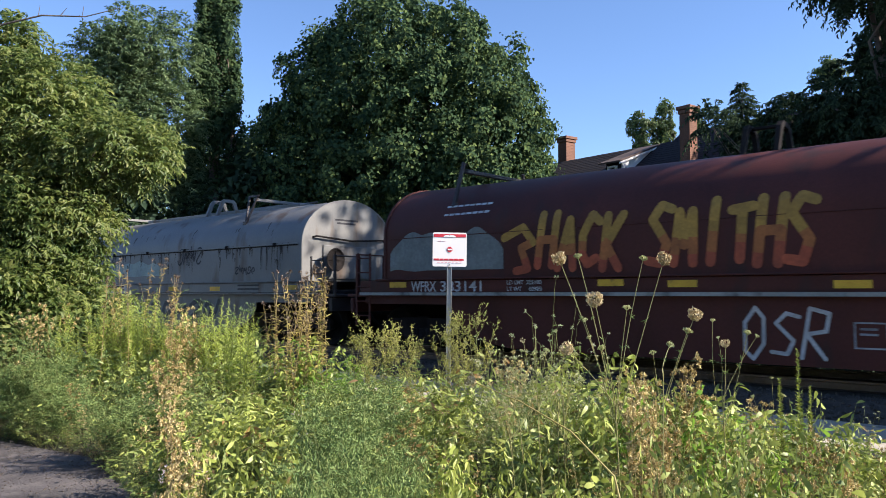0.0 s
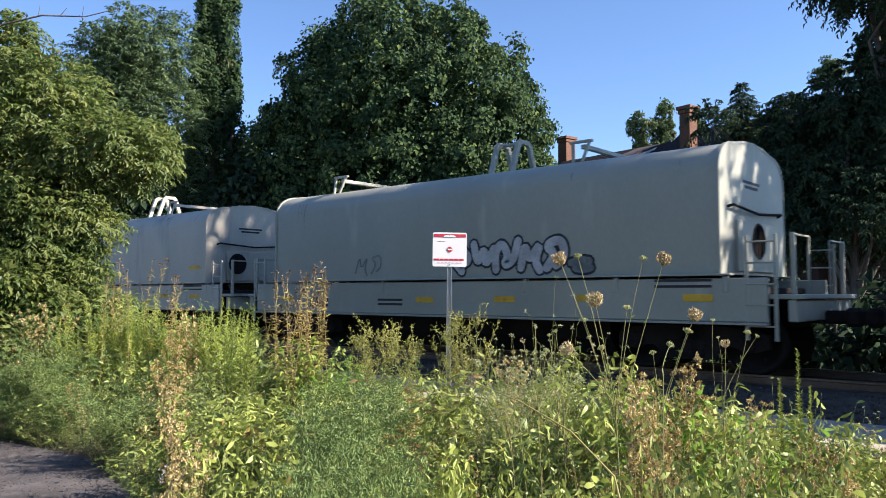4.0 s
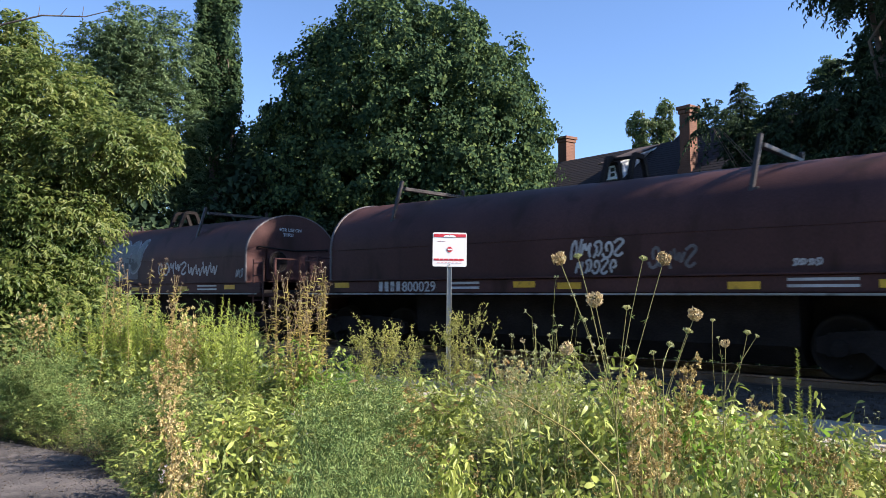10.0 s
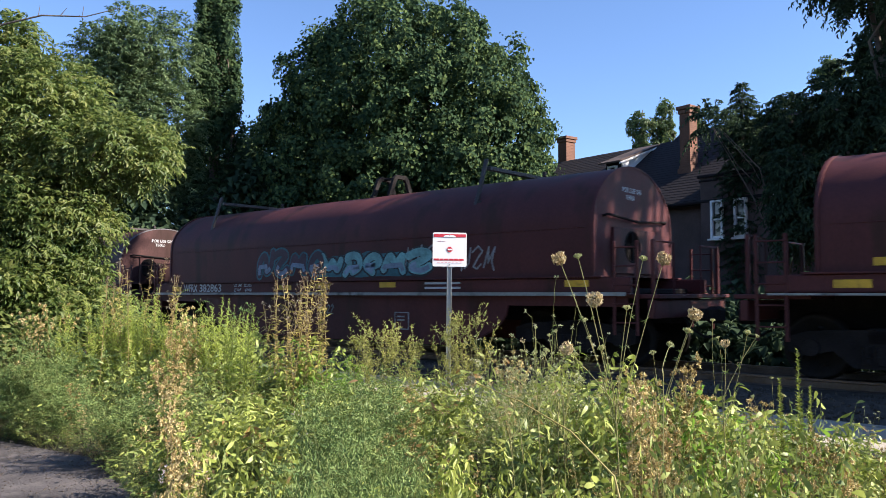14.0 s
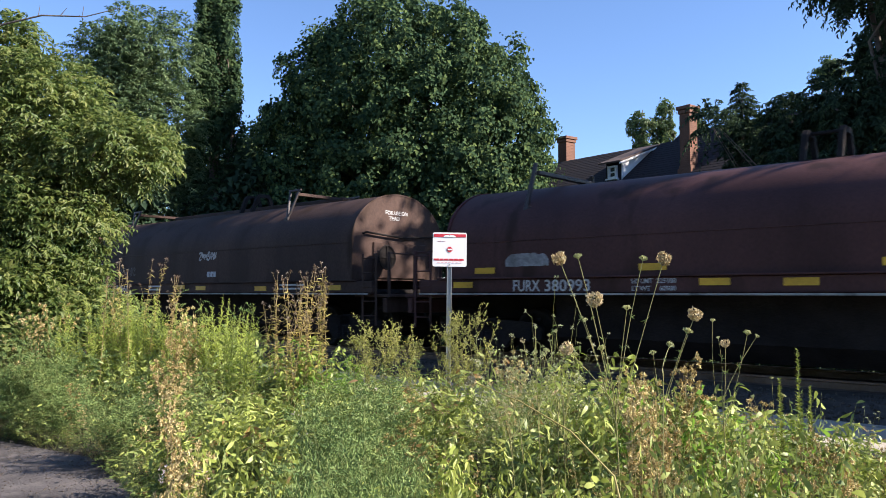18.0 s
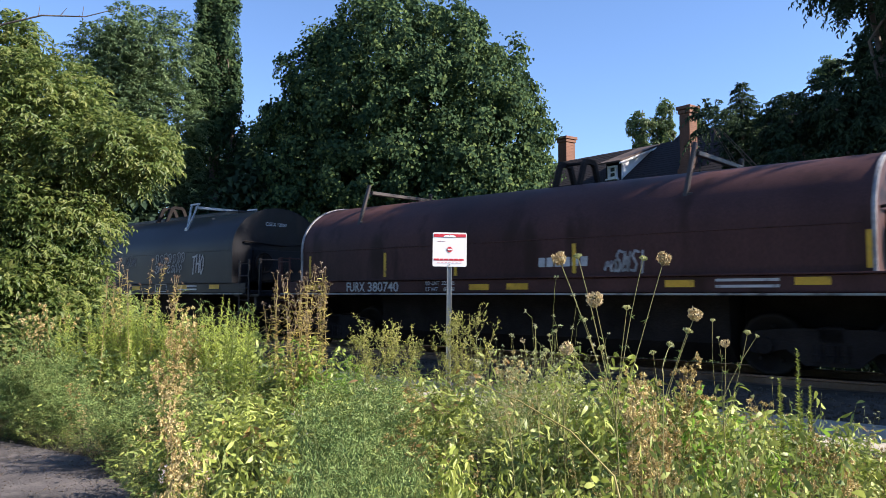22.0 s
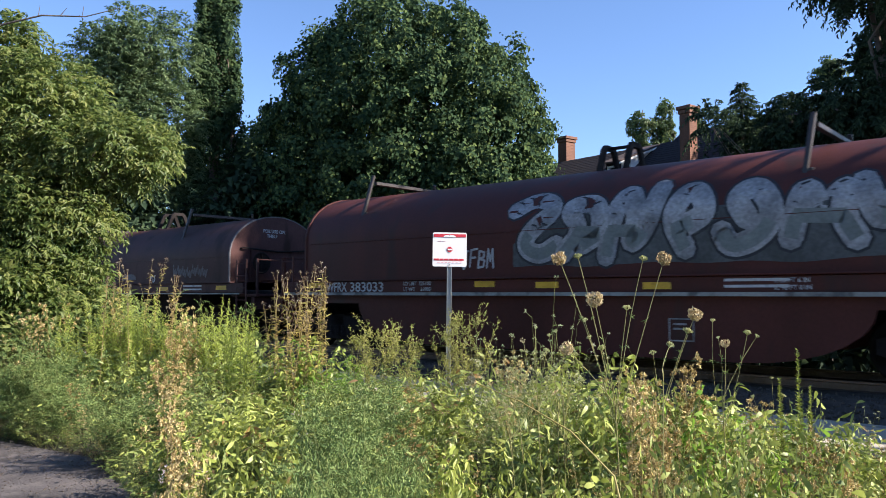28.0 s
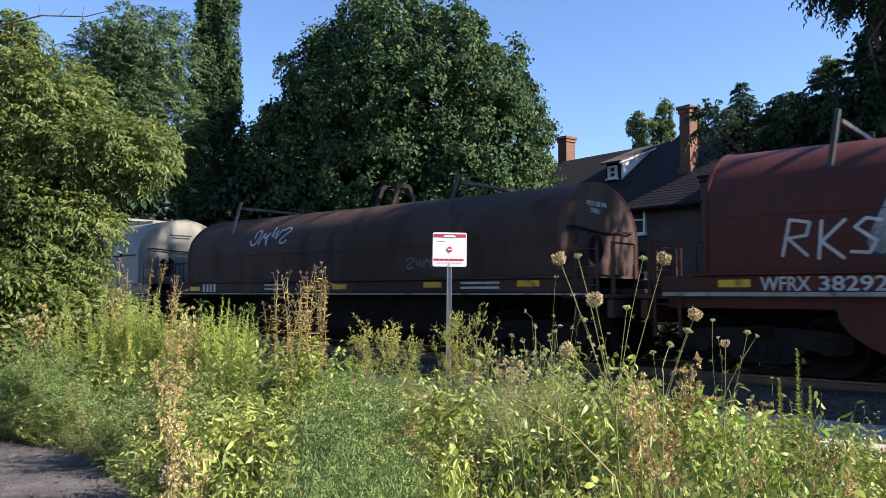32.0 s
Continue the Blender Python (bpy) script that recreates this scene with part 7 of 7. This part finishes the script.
        part("brake_hose", stored("hose", lambda: Mesh().tube([(0, -0.3, 0.85), (0.18, -0.32, 0.62), (0.38, -0.3, 0.5), (0.5, -0.2, 0.52)], 0.022, 6).data("brake_hose", GRIME, True)), GRIME, car, at=pose(s * (hl + 1.02), 0, 0, 0, 0, turn))
        for y in (-1.5, 1.5):
            part("ladder", stored(("ladder", gn), lambda: ladder().data("ladder", gear)), gear, car, at=pose(s * (hl + 0.6), y, 0, 0, 0, 0 if y < 0 else 180))
        truck = part("truck", stored("bolster", lambda: Mesh().box(0, 0, 0.62, 0.4, 2.1, 0.25, 0.04).data("truck", GRIME)), GRIME, car, "cast steel truck", at=pose(s * (hl - 0.66), 0, 0))
        for y in (-1, 1):
            part("side_frame", stored("frame", lambda: side_frame().data("side_frame", GRIME)), GRIME, truck, at=pose(0, y * 0.99, 0, 0, 0, 0 if y < 0 else 180))
        for x in (-0.89, 0.89):
            AXLES.append((part("wheelset", stored("wheels", lambda: wheel_mesh().data("wheelset", WHEEL, True)), WHEEL, truck, at=pose(x, 0, 0.46)), x, s0 + s * (hl - 0.66) + x))
    part("brake_wheel", stored("bwheel", lambda: Mesh().lathe([(0.26, -0.015), (0.28, 0.0), (0.26, 0.015), (0.235, 0.0), (0.26, -0.015)], "x", 18).box(0, 0, 0, 0.02, 0.5, 0.03).box(0, 0, 0, 0.02, 0.03, 0.5).data("brake_wheel", GRIME)), GRIME, car, at=pose(hl + 0.32, -0.7, 2.0))
    tm = GALV if nm == "black_paint" else (DARKSTEEL if top == "post" and not box else mat)
    if top:
        for x in (-hl + 1.7, hl - 2.6):
            pm = mat if box else GALV if mat is BLACK else DARKSTEEL
            lift = 0.16 if box else (-0.2 if low else 0)
            for side in (-1, 1):
                part("bracket_post", stored(("post", top, side, pm.name), lambda: bracket_post(top, side).data("bracket_post", pm)), pm, hood, at=pose(x, 0, lift))
            part("bracket_bar", stored(("crossbar", top, tm.name), lambda: bracket_bar(top).data("bracket_bar", tm)), tm, hood, at=pose(x, 0, lift))
    lm = mat if ink is INK else GRIME
    if hooped or hooped is None:
        part("lifting_frame", stored(("hoop", style, lm.name), lambda: hoop(style).data("lifting_frame", lm)), lm, hood, at=pose(0.55, 0, -0.2 if low else 0))
    if top == "vee":
        part("roof_walk", stored(("walk", nm), lambda: Mesh().box(0.1, 0.3, 3.52, 7.9, 0.55, 0.14, 0.02).data("roof_walk", mat)), mat, hood)
    zr = 1.12 if box else 1.36
    yellow = stored("reflector", lambda: Mesh().box(0, 0, 0, 0.46, 0.006, 0.11, 0.002).data("reflector", YELLOW))
    for k, x in enumerate((0.5, 4.8, 6.6, 8.6, 2 * hl - 0.5) if box else (0.6, 4.5, 7.4, 9.6, 2 * hl - 0.5) if mat is BLACK else (0.76 if ink is INK else 0.43, 2.83 if ink is INK else 5.2, 6.3, 8.8, 2 * hl - 0.5)):
        part("reflector", yellow, YELLOW, car, "yellow reflective strip", at=pose(x - hl + (0.25 * math.sin(seed * 7 + k * 3) if k > 1 else 0), -1.5165, zr + 0.03 * math.sin(seed + k)))
    if studs:
        for x in (0.9, 4.2, 7.6, 10.9):
            part("reflector", yellow, YELLOW, hood, "yellow reflective strip", at=pose(x - hl, -1.4545, 1.63))
    if dashes:
        for k in range(22):
            part("reflector_dash", stored("dash", lambda: Mesh().box(0, 0, 0, 0.16, 0.004, 0.07, 0.0).data("reflector_dash", DASH)), DASH, car, at=pose(2.9 - hl + k * 0.4, -1.513, 1.33))
    y = -1.516
    zn = 0.93 if box else 1.255
    big = 1.2 if ink is INK and not box else 1.0
    if big > 1:
        part("number_panel", stored("panel", lambda: Mesh().box(0, 0, 0, 2.85, 0.006, 0.27, 0.002).data("number_panel", PANEL)), PANEL, car, "pale panel behind the lettering", at=pose(2.45 - hl, -1.5115, 1.355))
    x_mark, x_number = (1.04, 1.92) if big > 1 else (1.79, 2.6) if mat is BLACK else (1.33, 2.4) if box else (0.8, 1.55) if wide or mat is RUSTBROWN else (1.57, 2.23)
    mark = "CGLX" if number.startswith("12") else "WFRX" if wide else "GACX" if number.startswith("54") else "MBKX" if box and number else "FURX" if number.startswith("38") else ""
    if mark:
        lettering(car, mark, x_mark - hl, zn, 0.2 * big, ink, y, 0.58 if mark == "FURX" else 0.66 * big ** 0.5)
    for k in range(0 if mark else 4):
        part("mark_bar", stored(("mark", ink.name), lambda: Mesh().box(0, 0, 0, 0.10, 0.003, 0.2).data("mark_bar", ink)), ink, car, at=pose(x_mark + 0.06 - hl + 0.165 * k, y, zn + 0.1))
    if number:
        lettering(car, number, x_number - hl, zn, 0.2 * big, ink, y, 0.136 * len(number) if big > 1 or mat is BLACK else 0.15 * len(number) if not wide and not box else 0.17 * len(number))
    if mark in ("WFRX", "FURX"):
        for k, line in enumerate(("LD LMT  225100", "LT WT     60900")):
            lettering(car, line, (3.14 if wide else 3.87) - hl, zn + 0.12 - 0.115 * k, 0.075, ink, y, 0.74)
    else:
        bars(car, (3.05 if big > 1 else 3.5) - hl, zn + 0.155, 2, 0.7, 0.045, ink, y, 0.09)
    bars(car, 9.6 - hl, 1.41, 2, 0.9, 0.04, ink, y, 0.09)
    if dims:
        for k, line in enumerate(("L 52 FT 6 IN", "IL 48 FT 0 IN")):
            lettering(car, line, 2 * hl - 3.0 - hl, 1.37 - 0.1 * k, 0.065, ink, y)
    for g in art:
        graffiti(car, style, hl, *g)
    if wide:
        graffiti(car, style, hl, "box", 8.72, 9.10, 0.50, 0.83, (SPRAY_SILVER,), 1, 1, 0.022, "belly")
    return car


AXLES = []
CARS = [
    coil_car(-1.5, "red-brown covered coil car with a round hood", RED, hl=6.65, top="post", wide=True, seed=40, art=(
    )),
    coil_car(0.0, "red-brown coil car with yellow and orange graffiti", RED, hl=6.65, top="post", wide=True, number="383141", seed=1, art=(
        ("fill", 0.15, 3.02, 0.09, 1.04, (SPRAY_GREY,), 3, 5, 0.14),
        ("tag", 3.35, 8.3, 0.10, 1.10, (SPRAY_ORANGE, SPRAY_RED, SPRAY_YELLOW, SPRAY_YELLOW), 4, ">HACK SMITHS", 0.15),
        ("bars", 1.53, 2.66, 1.22, 1.46, (CHALK,), 1, 8, 0.02),
        ("tag", 7.22, 8.47, 0.28, 1.06, (SPRAY_WHITE,), 5, "OSR", 0.055, "belly"),
    )),
    coil_car(1.485, "weathered white coil car with rust streaks", WHITE, number="12088", ink=INK, seed=2, bright=False, beam=WHITE, art=(
        ("fill", 2.12, 5.85, 0.17, 0.68, (SPRAY_MINT,), 6, 5, 0.14),
        ("strokes", 6.66, 7.86, 0.43, 1.01, (SPRAY_DARK,), 6, 4, 0.05),
        ("strokes", 9.38, 10.25, 0.17, 0.41, (SPRAY_DARK,), 7, 5, 0.035),
        ("streaks", 0.4, 11.6, 0.05, 0.90, (RUST,), 8, 70, 0.05),
        ("streaks", 0.4, 11.6, 0.55, 0.88, (RUST,), 18, 26, 0.12),
        ("streaks", 0.4, 11.6, 0.9, 1.5, (RUST,), 9, 16, 0.06),
        ("throw", 4.3, 8.6, 0.40, 1.10, (SPRAY_MURK, SPRAY_GREY), 9, 6, 0.13, "belly"),
    )),
    coil_car(2.98, "black covered coil car with white tags", BLACK, number="12031", seed=3, belly=False, art=(
        ("tag", 7.15, 7.85, 0.53, 0.76, (SPRAY_WHITE,), 7, "TRUE", 0.035),
        ("tag", 7.05, 7.75, 0.29, 0.54, (SPRAY_WHITE,), 71, "KINGS", 0.035),
        ("tag", 7.10, 7.70, 0.07, 0.30, (SPRAY_WHITE,), 73, "ONES", 0.035),
        ("strokes", 9.49, 10.77, 0.12, 0.39, (SPRAY_GREY,), 72, 7, 0.03),
        ("frame", 8.35, 8.95, 0.0, 0.0, (CHALK,), 1, 1, 0.02),
    )),
    coil_car(4.367, "cream coil car with a boxy hood and black graffiti", CREAM, hl=5.3, style="box", top="vee", ink=INK, seed=4, belly=False, bright=False, beam=CREAM, art=(
        ("throw", 5.42, 8.0, 0.03, 0.72, (SPRAY_WHITE, SPRAY_DARK), 8, 5, 0.16),
        ("throw", 8.0, 8.5, 0.03, 0.35, (SPRAY_GREY, SPRAY_DARK), 84, 1, 0.12),
        ("strokes", 2.76, 3.59, 0.07, 0.55, (SPRAY_GREY,), 81, 2, 0.04),
        ("streaks", 0.5, 11.5, 0.9, 1.9, (SPRAY_GREY,), 82, 7, 0.03),
    )),
    coil_car(5.74, "light grey coil car with a tall boxy hood", LIGHTGREY, hl=5.3, style="box", top="vee", hooped=True, number="169026", ink=INK, seed=5, belly=False, bright=False, beam=LIGHTGREY, art=(
        ("fill", 9.8, 10.38, 0.34, 0.48, (YELLOW,), 9, 5, 0.14),
        ("streaks", 8.27, 8.61, 1.67, 1.90, (SPRAY_GREY,), 91, 5, 0.05),
        ("streaks", 1.86, 2.27, 1.61, 1.90, (SPRAY_GREY,), 92, 4, 0.04),
    )),
    coil_car(7.2, "red-brown coil car with faint white tags", BROWN, style="low", hl=5.84, top="post", rim=ROSE, number="380927", seed=6, belly=False, art=(
        ("strokes", 9.23, 10.45, 0.13, 0.51, (SPRAY_GREY,), 9, 7, 0.05),
        ("bars", 6.76, 7.42, 0.24, 0.34, (CHALK,), 1, 4, 0.02),
    )),
    coil_car(8.7, "pale grey-green coil car with graffiti on its belly", PALE, number="12105", ink=INK, seed=7, bright=False, beam=PALE, art=(
        ("logo", 2.02, 3.26, 0.30, 0.76, (INK,), 1, 5, 0.14),
        ("strokes", 1.97, 3.7, 0.15, 0.30, (SPRAY_WHITE,), 3, 9, 0.035),
        ("throw", 2.97, 8.8, 0.30, 1.14, (PALE, SPRAY_MURK), 10, 8, 0.16, "belly"),
        ("streaks", 0.4, 11.6, 0.4, 0.9, (SPRAY_GREY,), 101, 8, 0.03),
    )),
    coil_car(10.17, "dull brown coil car with small white tags", BROWN, style="low", hl=5.84, top="post", rim=SPRAY_FAINT, number="800029", seed=8, belly=False, art=(
        ("strokes", 6.12, 7.12, 0.28, 0.62, (SPRAY_WHITE,), 10, 5, 0.045),
        ("strokes", 6.22, 6.98, 0.02, 0.30, (SPRAY_WHITE,), 11, 5, 0.04),
        ("strokes", 9.65, 10.05, 0.09, 0.20, (SPRAY_WHITE,), 12, 4, 0.03),
        ("strokes", 7.52, 8.31, 0.09, 0.47, (SPRAY_FAINT,), 13, 4, 0.05),
    )),
    coil_car(11.67, "dark brown coil car with grey graffiti and white tags", BROWN, style="low", hl=5.84, top="post", rim=SPRAY_FAINT, seed=9, belly=False, art=(
        ("fill", 1.82, 6.27, 0.02, 1.51, (SPRAY_FAINT,), 11, 5, 0.14),
        ("throw", 1.95, 6.35, 0.02, 1.38, (SPRAY_GREY, SPRAY_SILVER, SPRAY_MURK), 12, 5, 0.30),
        ("strokes", 2.11, 6.17, 0.08, 1.33, (SPRAY_SILVER,), 14, 5, 0.04),
        ("strokes", 7.43, 8.93, 0.20, 0.64, (SPRAY_WHITE,), 15, 5, 0.05),
        ("strokes", 9.0, 10.44, 0.06, 0.57, (SPRAY_WHITE,), 16, 4, 0.05),
        ("strokes", 11.27, 11.57, 0.09, 0.36, (SPRAY_SILVER,), 17, 3, 0.03),
    )),
    coil_car(13.165, "red-brown coil car with beige graffiti", ROSE, style="low", hl=5.84, top="post", rim=ROSE, number="380974", seed=10, belly=False, studs=True, art=(
        ("fill", 1.40, 4.30, 0.02, 0.72, (SPRAY_BEIGE,), 13, 5, 0.14),
        ("throw", 1.42, 4.3, 0.02, 0.70, (SPRAY_BEIGE, SPRAY_MURK), 13, 6, 0.22),
        ("fill", 8.3, 10.95, 0.02, 0.72, (SPRAY_BEIGE,), 14, 5, 0.14),
        ("throw", 8.4, 10.9, 0.02, 0.70, (SPRAY_BLUE, SPRAY_BEIGE, SPRAY_WHITE), 15, 5, 0.18),
    )),
    coil_car(14.85, "red coil car with turquoise and white graffiti", ROSE, hl=6.65, top="post", wide=True, number="382863", seed=11, art=(
        ("throw", 4.0, 6.5, 0.02, 0.82, (SPRAY_PLUM, SPRAY_TEAL, SPRAY_BLUE), 17, 4, 0.17),
        ("fill", 6.35, 9.55, 0.02, 0.66, (SPRAY_TEAL,), 15, 5, 0.14),
        ("throw", 6.4, 9.65, 0.02, 0.66, (SPRAY_AQUA, SPRAY_DARK, SPRAY_BLUE), 16, 5, 0.17),
        ("tag", 9.0, 11.3, 0.12, 0.66, (SPRAY_SILVER,), 18, 8, 0.035),
        ("tag", 6.36, 6.86, 0.76, 0.98, (SPRAY_GREY,), 19, "2022", 0.028, "belly"),
    )),
    coil_car(16.326, "brown coil car with large silver letter-like graffiti", BROWN, style="low", hl=5.84, top="post", rim=SPRAY_FAINT, seed=12, belly=False, art=(
        ("tag", 3.66, 4.22, 0.36, 0.54, (SPRAY_WHITE,), 18, "HEAP.", 0.035),
        ("fill", 3.7, 7.4, 0.02, 0.55, (SPRAY_NIGHT,), 19, 5, 0.14),
        ("throw", 4.3, 7.6, 0.02, 0.78, (SPRAY_SILVER, SPRAY_WHITE, SPRAY_GREY), 20, 5, 0.22),
    )),
    coil_car(17.829, "brown coil car with beige and pale graffiti", BROWN, style="low", hl=5.84, top="post", rim=ROSE, number="380993", seed=13, belly=False, studs=True, art=(
        ("fill", 1.37, 2.29, 0.17, 0.47, (SPRAY_SILVER,), 19, 5, 0.14),
        ("strokes", 9.0, 11.04, 0.02, 0.76, (SPRAY_BEIGE,), 21, 10, 0.06),
        ("strokes", 9.2, 10.9, 0.02, 0.70, (SPRAY_MURK,), 23, 9, 0.05),
        ("throw", 10.5, 11.65, 0.80, 1.50, (SPRAY_WHITE, SPRAY_SILVER), 22, 3, 0.13),
        ("bars", 7.46, 8.12, 0.83, 1.02, (SPRAY_BEIGE,), 1, 3, 0.02),
    )),
    coil_car(19.314, "plain rusty brown coil car with a small tag", RUSTBROWN, top="vee", number="54860", seed=14, belly=False, art=(
        ("strokes", 6.02, 6.84, 0.57, 0.81, (SPRAY_WHITE,), 21, 6, 0.04),
        ("tag", 0.24, 0.53, 0.29, 0.64, (CHALK,), 24, "3", 0.03),
        ("tag", 1.5, 2.6, 0.2, 0.5, (SPRAY_FAINT,), 25, 7, 0.018),
        ("bars", 6.41, 6.84, 0.14, 0.28, (CHALK,), 1, 3, 0.02),
    )),
    coil_car(20.786, "brown coil car with many thin white tags", BROWN, style="low", hl=5.84, top="post", rim=SPRAY_FAINT, number="380738", seed=15, belly=False, dashes=True, art=(
        ("strokes", 0.21, 0.74, 0.92, 1.40, (SPRAY_WHITE,), 23, 3, 0.03),
        ("strokes", 1.0, 1.69, 0.78, 1.42, (SPRAY_WHITE,), 24, 3, 0.035),
        ("strokes", 2.33, 2.81, 0.83, 1.35, (SPRAY_WHITE,), 25, 3, 0.03),
        ("strokes", 2.94, 3.66, 1.00, 1.37, (SPRAY_WHITE,), 26, 4, 0.03),
        ("strokes", 3.97, 4.58, 1.05, 1.31, (SPRAY_WHITE,), 27, 5, 0.035),
        ("strokes", 0.85, 1.64, 0.02, 0.44, (SPRAY_WHITE,), 28, 4, 0.04),
        ("strokes", 3.39, 4.79, 0.02, 0.42, (SPRAY_WHITE,), 29, 6, 0.04),
        ("strokes", 5.34, 6.02, 0.28, 0.43, (SPRAY_WHITE,), 30, 6, 0.02),
        ("tag", 8.03, 8.73, 0.86, 1.18, (SPRAY_WHITE,), 37, "JFBM", 0.03),
        ("tag", 7.64, 8.04, 0.34, 0.55, (SPRAY_GREY,), 38, 3, 0.03),
        ("tag", 8.2, 9.4, 0.12, 0.5, (SPRAY_FAINT,), 39, 6, 0.03),
        ("throw", 10.4, 11.1, 0.06, 0.53, (SPRAY_WHITE, SPRAY_FAINT), 40, 2, 0.09),
    )),
    coil_car(22.271, "red-brown coil car with upright yellow strips", BROWN, style="low", hl=5.84, top="post", rim=SPRAY_SILVER, number="380740", seed=16, belly=False, art=(
        ("posts", 0.25, 11.6, 0.05, 0.55, (YELLOW,), 1, 5, 0.07),
        ("strokes", 7.76, 8.21, 0.05, 0.31, (SPRAY_SILVER,), 25, 3, 0.045),
        ("tag", 7.95, 8.5, 0.04, 0.42, (SPRAY_SILVER,), 26, "SNSI", 0.04),
        ("bars", 6.46, 7.46, 0.17, 0.33, (CHALK,), 1, 6, 0.02),
    )),
    coil_car(23.765, "black covered coil car with a scrawled tag", BLACK, number="12003", seed=17, belly=False, art=(
        ("strokes", 8.21, 9.82, 0.50, 0.86, (SPRAY_SILVER,), 26, 7, 0.035),
        ("strokes", 8.21, 9.68, 0.25, 0.54, (SPRAY_SILVER,), 27, 7, 0.03),
        ("tag", 10.15, 10.75, 0.22, 0.74, (SPRAY_WHITE,), 28, "THO", 0.05),
        ("strokes", 6.46, 7.13, 0.48, 0.84, (SPRAY_FAINT,), 29, 3, 0.04),
        ("frame", 8.35, 8.95, 0.0, 0.0, (CHALK,), 1, 1, 0.02),
    )),
    coil_car(25.2, "pale grey-green coil car with white belly graffiti", PALE, number="12103", ink=INK, seed=18, bright=False, beam=PALE, art=(
        ("logo", 1.94, 3.24, 0.30, 0.76, (INK,), 1, 5, 0.14),
        ("strokes", 7.03, 7.64, 0.19, 0.78, (SPRAY_DARK,), 27, 3, 0.045),
        ("fill", 2.7, 7.9, 0.27, 1.15, (SPRAY_DARK,), 28, 5, 0.1, "belly"),
        ("throw", 2.5, 7.9, 0.26, 1.15, (SPRAY_WHITE, SPRAY_DARK), 29, 9, 0.20, "belly"),
    )),
    coil_car(26.67, "black coil car with a thin white scrawl", BLACK, rim=SPRAY_FAINT, seed=19, belly=False, art=(
        ("strokes", 2.6, 9.6, 0.12, 0.5, (SPRAY_FAINT,), 34, 16, 0.03),
    )),
    coil_car(28.258, "red coil car with large silver graffiti", RED, hl=6.65, top="post", wide=True, number="383033", seed=20, dims=True, art=(
        ("fill", 5.8, 12.2, 0.10, 1.20, (SPRAY_MURK,), 28, 5, 0.14),
        ("throw", 5.75, 12.2, 0.10, 1.62, (SPRAY_SILVER, SPRAY_DARK, SPRAY_GREY), 28, 7, 0.34),
        ("tag", 4.6, 5.4, 0.17, 0.54, (SPRAY_WHITE,), 29, "JFBM", 0.04),
        ("strokes", 12.65, 13.07, 0.39, 0.64, (SPRAY_FAINT,), 30, 4, 0.03),
    )),
    coil_car(29.741, "brown coil car with faint tags", BROWN, style="low", hl=5.84, top="post", rim=SPRAY_FAINT, number="380881", seed=21, belly=False, art=(
        ("strokes", 8.92, 10.67, 0.03, 0.51, (SPRAY_FAINT,), 30, 7, 0.05),
        ("tag", 7.7, 8.0, 0.02, 0.22, (SPRAY_WHITE,), 31, "KU", 0.035),
        ("fill", 6.06, 6.86, 0.09, 0.31, (SPRAY_FAINT,), 32, 5, 0.14),
    )),
    coil_car(31.32, "red coil car with broad silver graffiti", RED, hl=6.65, top="post", wide=True, number="382927", seed=22, dims=True, art=(
        ("fill", 2.42, 9.8, 0.13, 1.25, (SPRAY_SILVER,), 31, 5, 0.14),
        ("throw", 2.3, 9.95, 0.10, 1.42, (SPRAY_SILVER, SPRAY_DARK), 32, 9, 0.34),
        ("tag", 1.07, 2.35, 0.18, 0.76, (SPRAY_WHITE,), 33, "RKS", 0.045),
        ("tag", 10.03, 10.75, 0.70, 0.98, (SPRAY_WHITE,), 36, "385", 0.045),
        ("tag", 9.95, 10.82, 0.38, 0.66, (SPRAY_WHITE,), 37, "3AK", 0.045),
        ("strokes", 11.31, 11.58, 0.16, 0.48, (SPRAY_WHITE,), 38, 2, 0.03),
        ("throw", 3.4, 10.2, 0.36, 1.10, (SPRAY_UMBER, SPRAY_FAINT), 39, 9, 0.10, "belly"),
    )),
    coil_car(32.758, "brown coil car with a white tag", RUSTBROWN, style="low", hl=5.84, top="post", rim=ROSE, seed=23, belly=False, art=(
        ("strokes", 2.74, 4.23, 0.85, 1.39, (SPRAY_WHITE,), 34, 4, 0.05),
        ("strokes", 8.1, 9.12, 0.18, 0.46, (SPRAY_FAINT,), 35, 4, 0.03),
    )),
    coil_car(34.25, "weathered pale grey covered coil car", PALE, ink=INK, seed=24, bright=False, beam=PALE, art=(
        ("streaks", 0.4, 11.6, 0.05, 0.95, (RUST,), 8, 30, 0.05),
    )),
]


def motions():
    """The train runs at one speed from start to end; the wheels roll while they pass."""
    for car in CARS:
        p = car.matrix_basis.copy()
        q = Matrix.Translation(FWD * SPEED * 32.0) @ p
        walk(car, [(0.0, p), (32.0, q)])
    step = 0.2 / 3
    for axle, x, at_start in AXLES:
        first, last = (-26 - at_start) / SPEED, (6 - at_start) / SPEED
        times = [0.0] + [t for t in (k * step for k in range(1, 480)) if first < t < last] + [32.0]
        rows, turn, before = [], 0.0, None
        for t in times:
            if before is not None and t - before < 0.1:
                turn += math.degrees(SPEED * (t - before) / 0.46)
            rows.append((t, pose(x, 0, 0.46, 0, turn % 360, 0)))
            before = t
        walk(axle, rows)


motions()
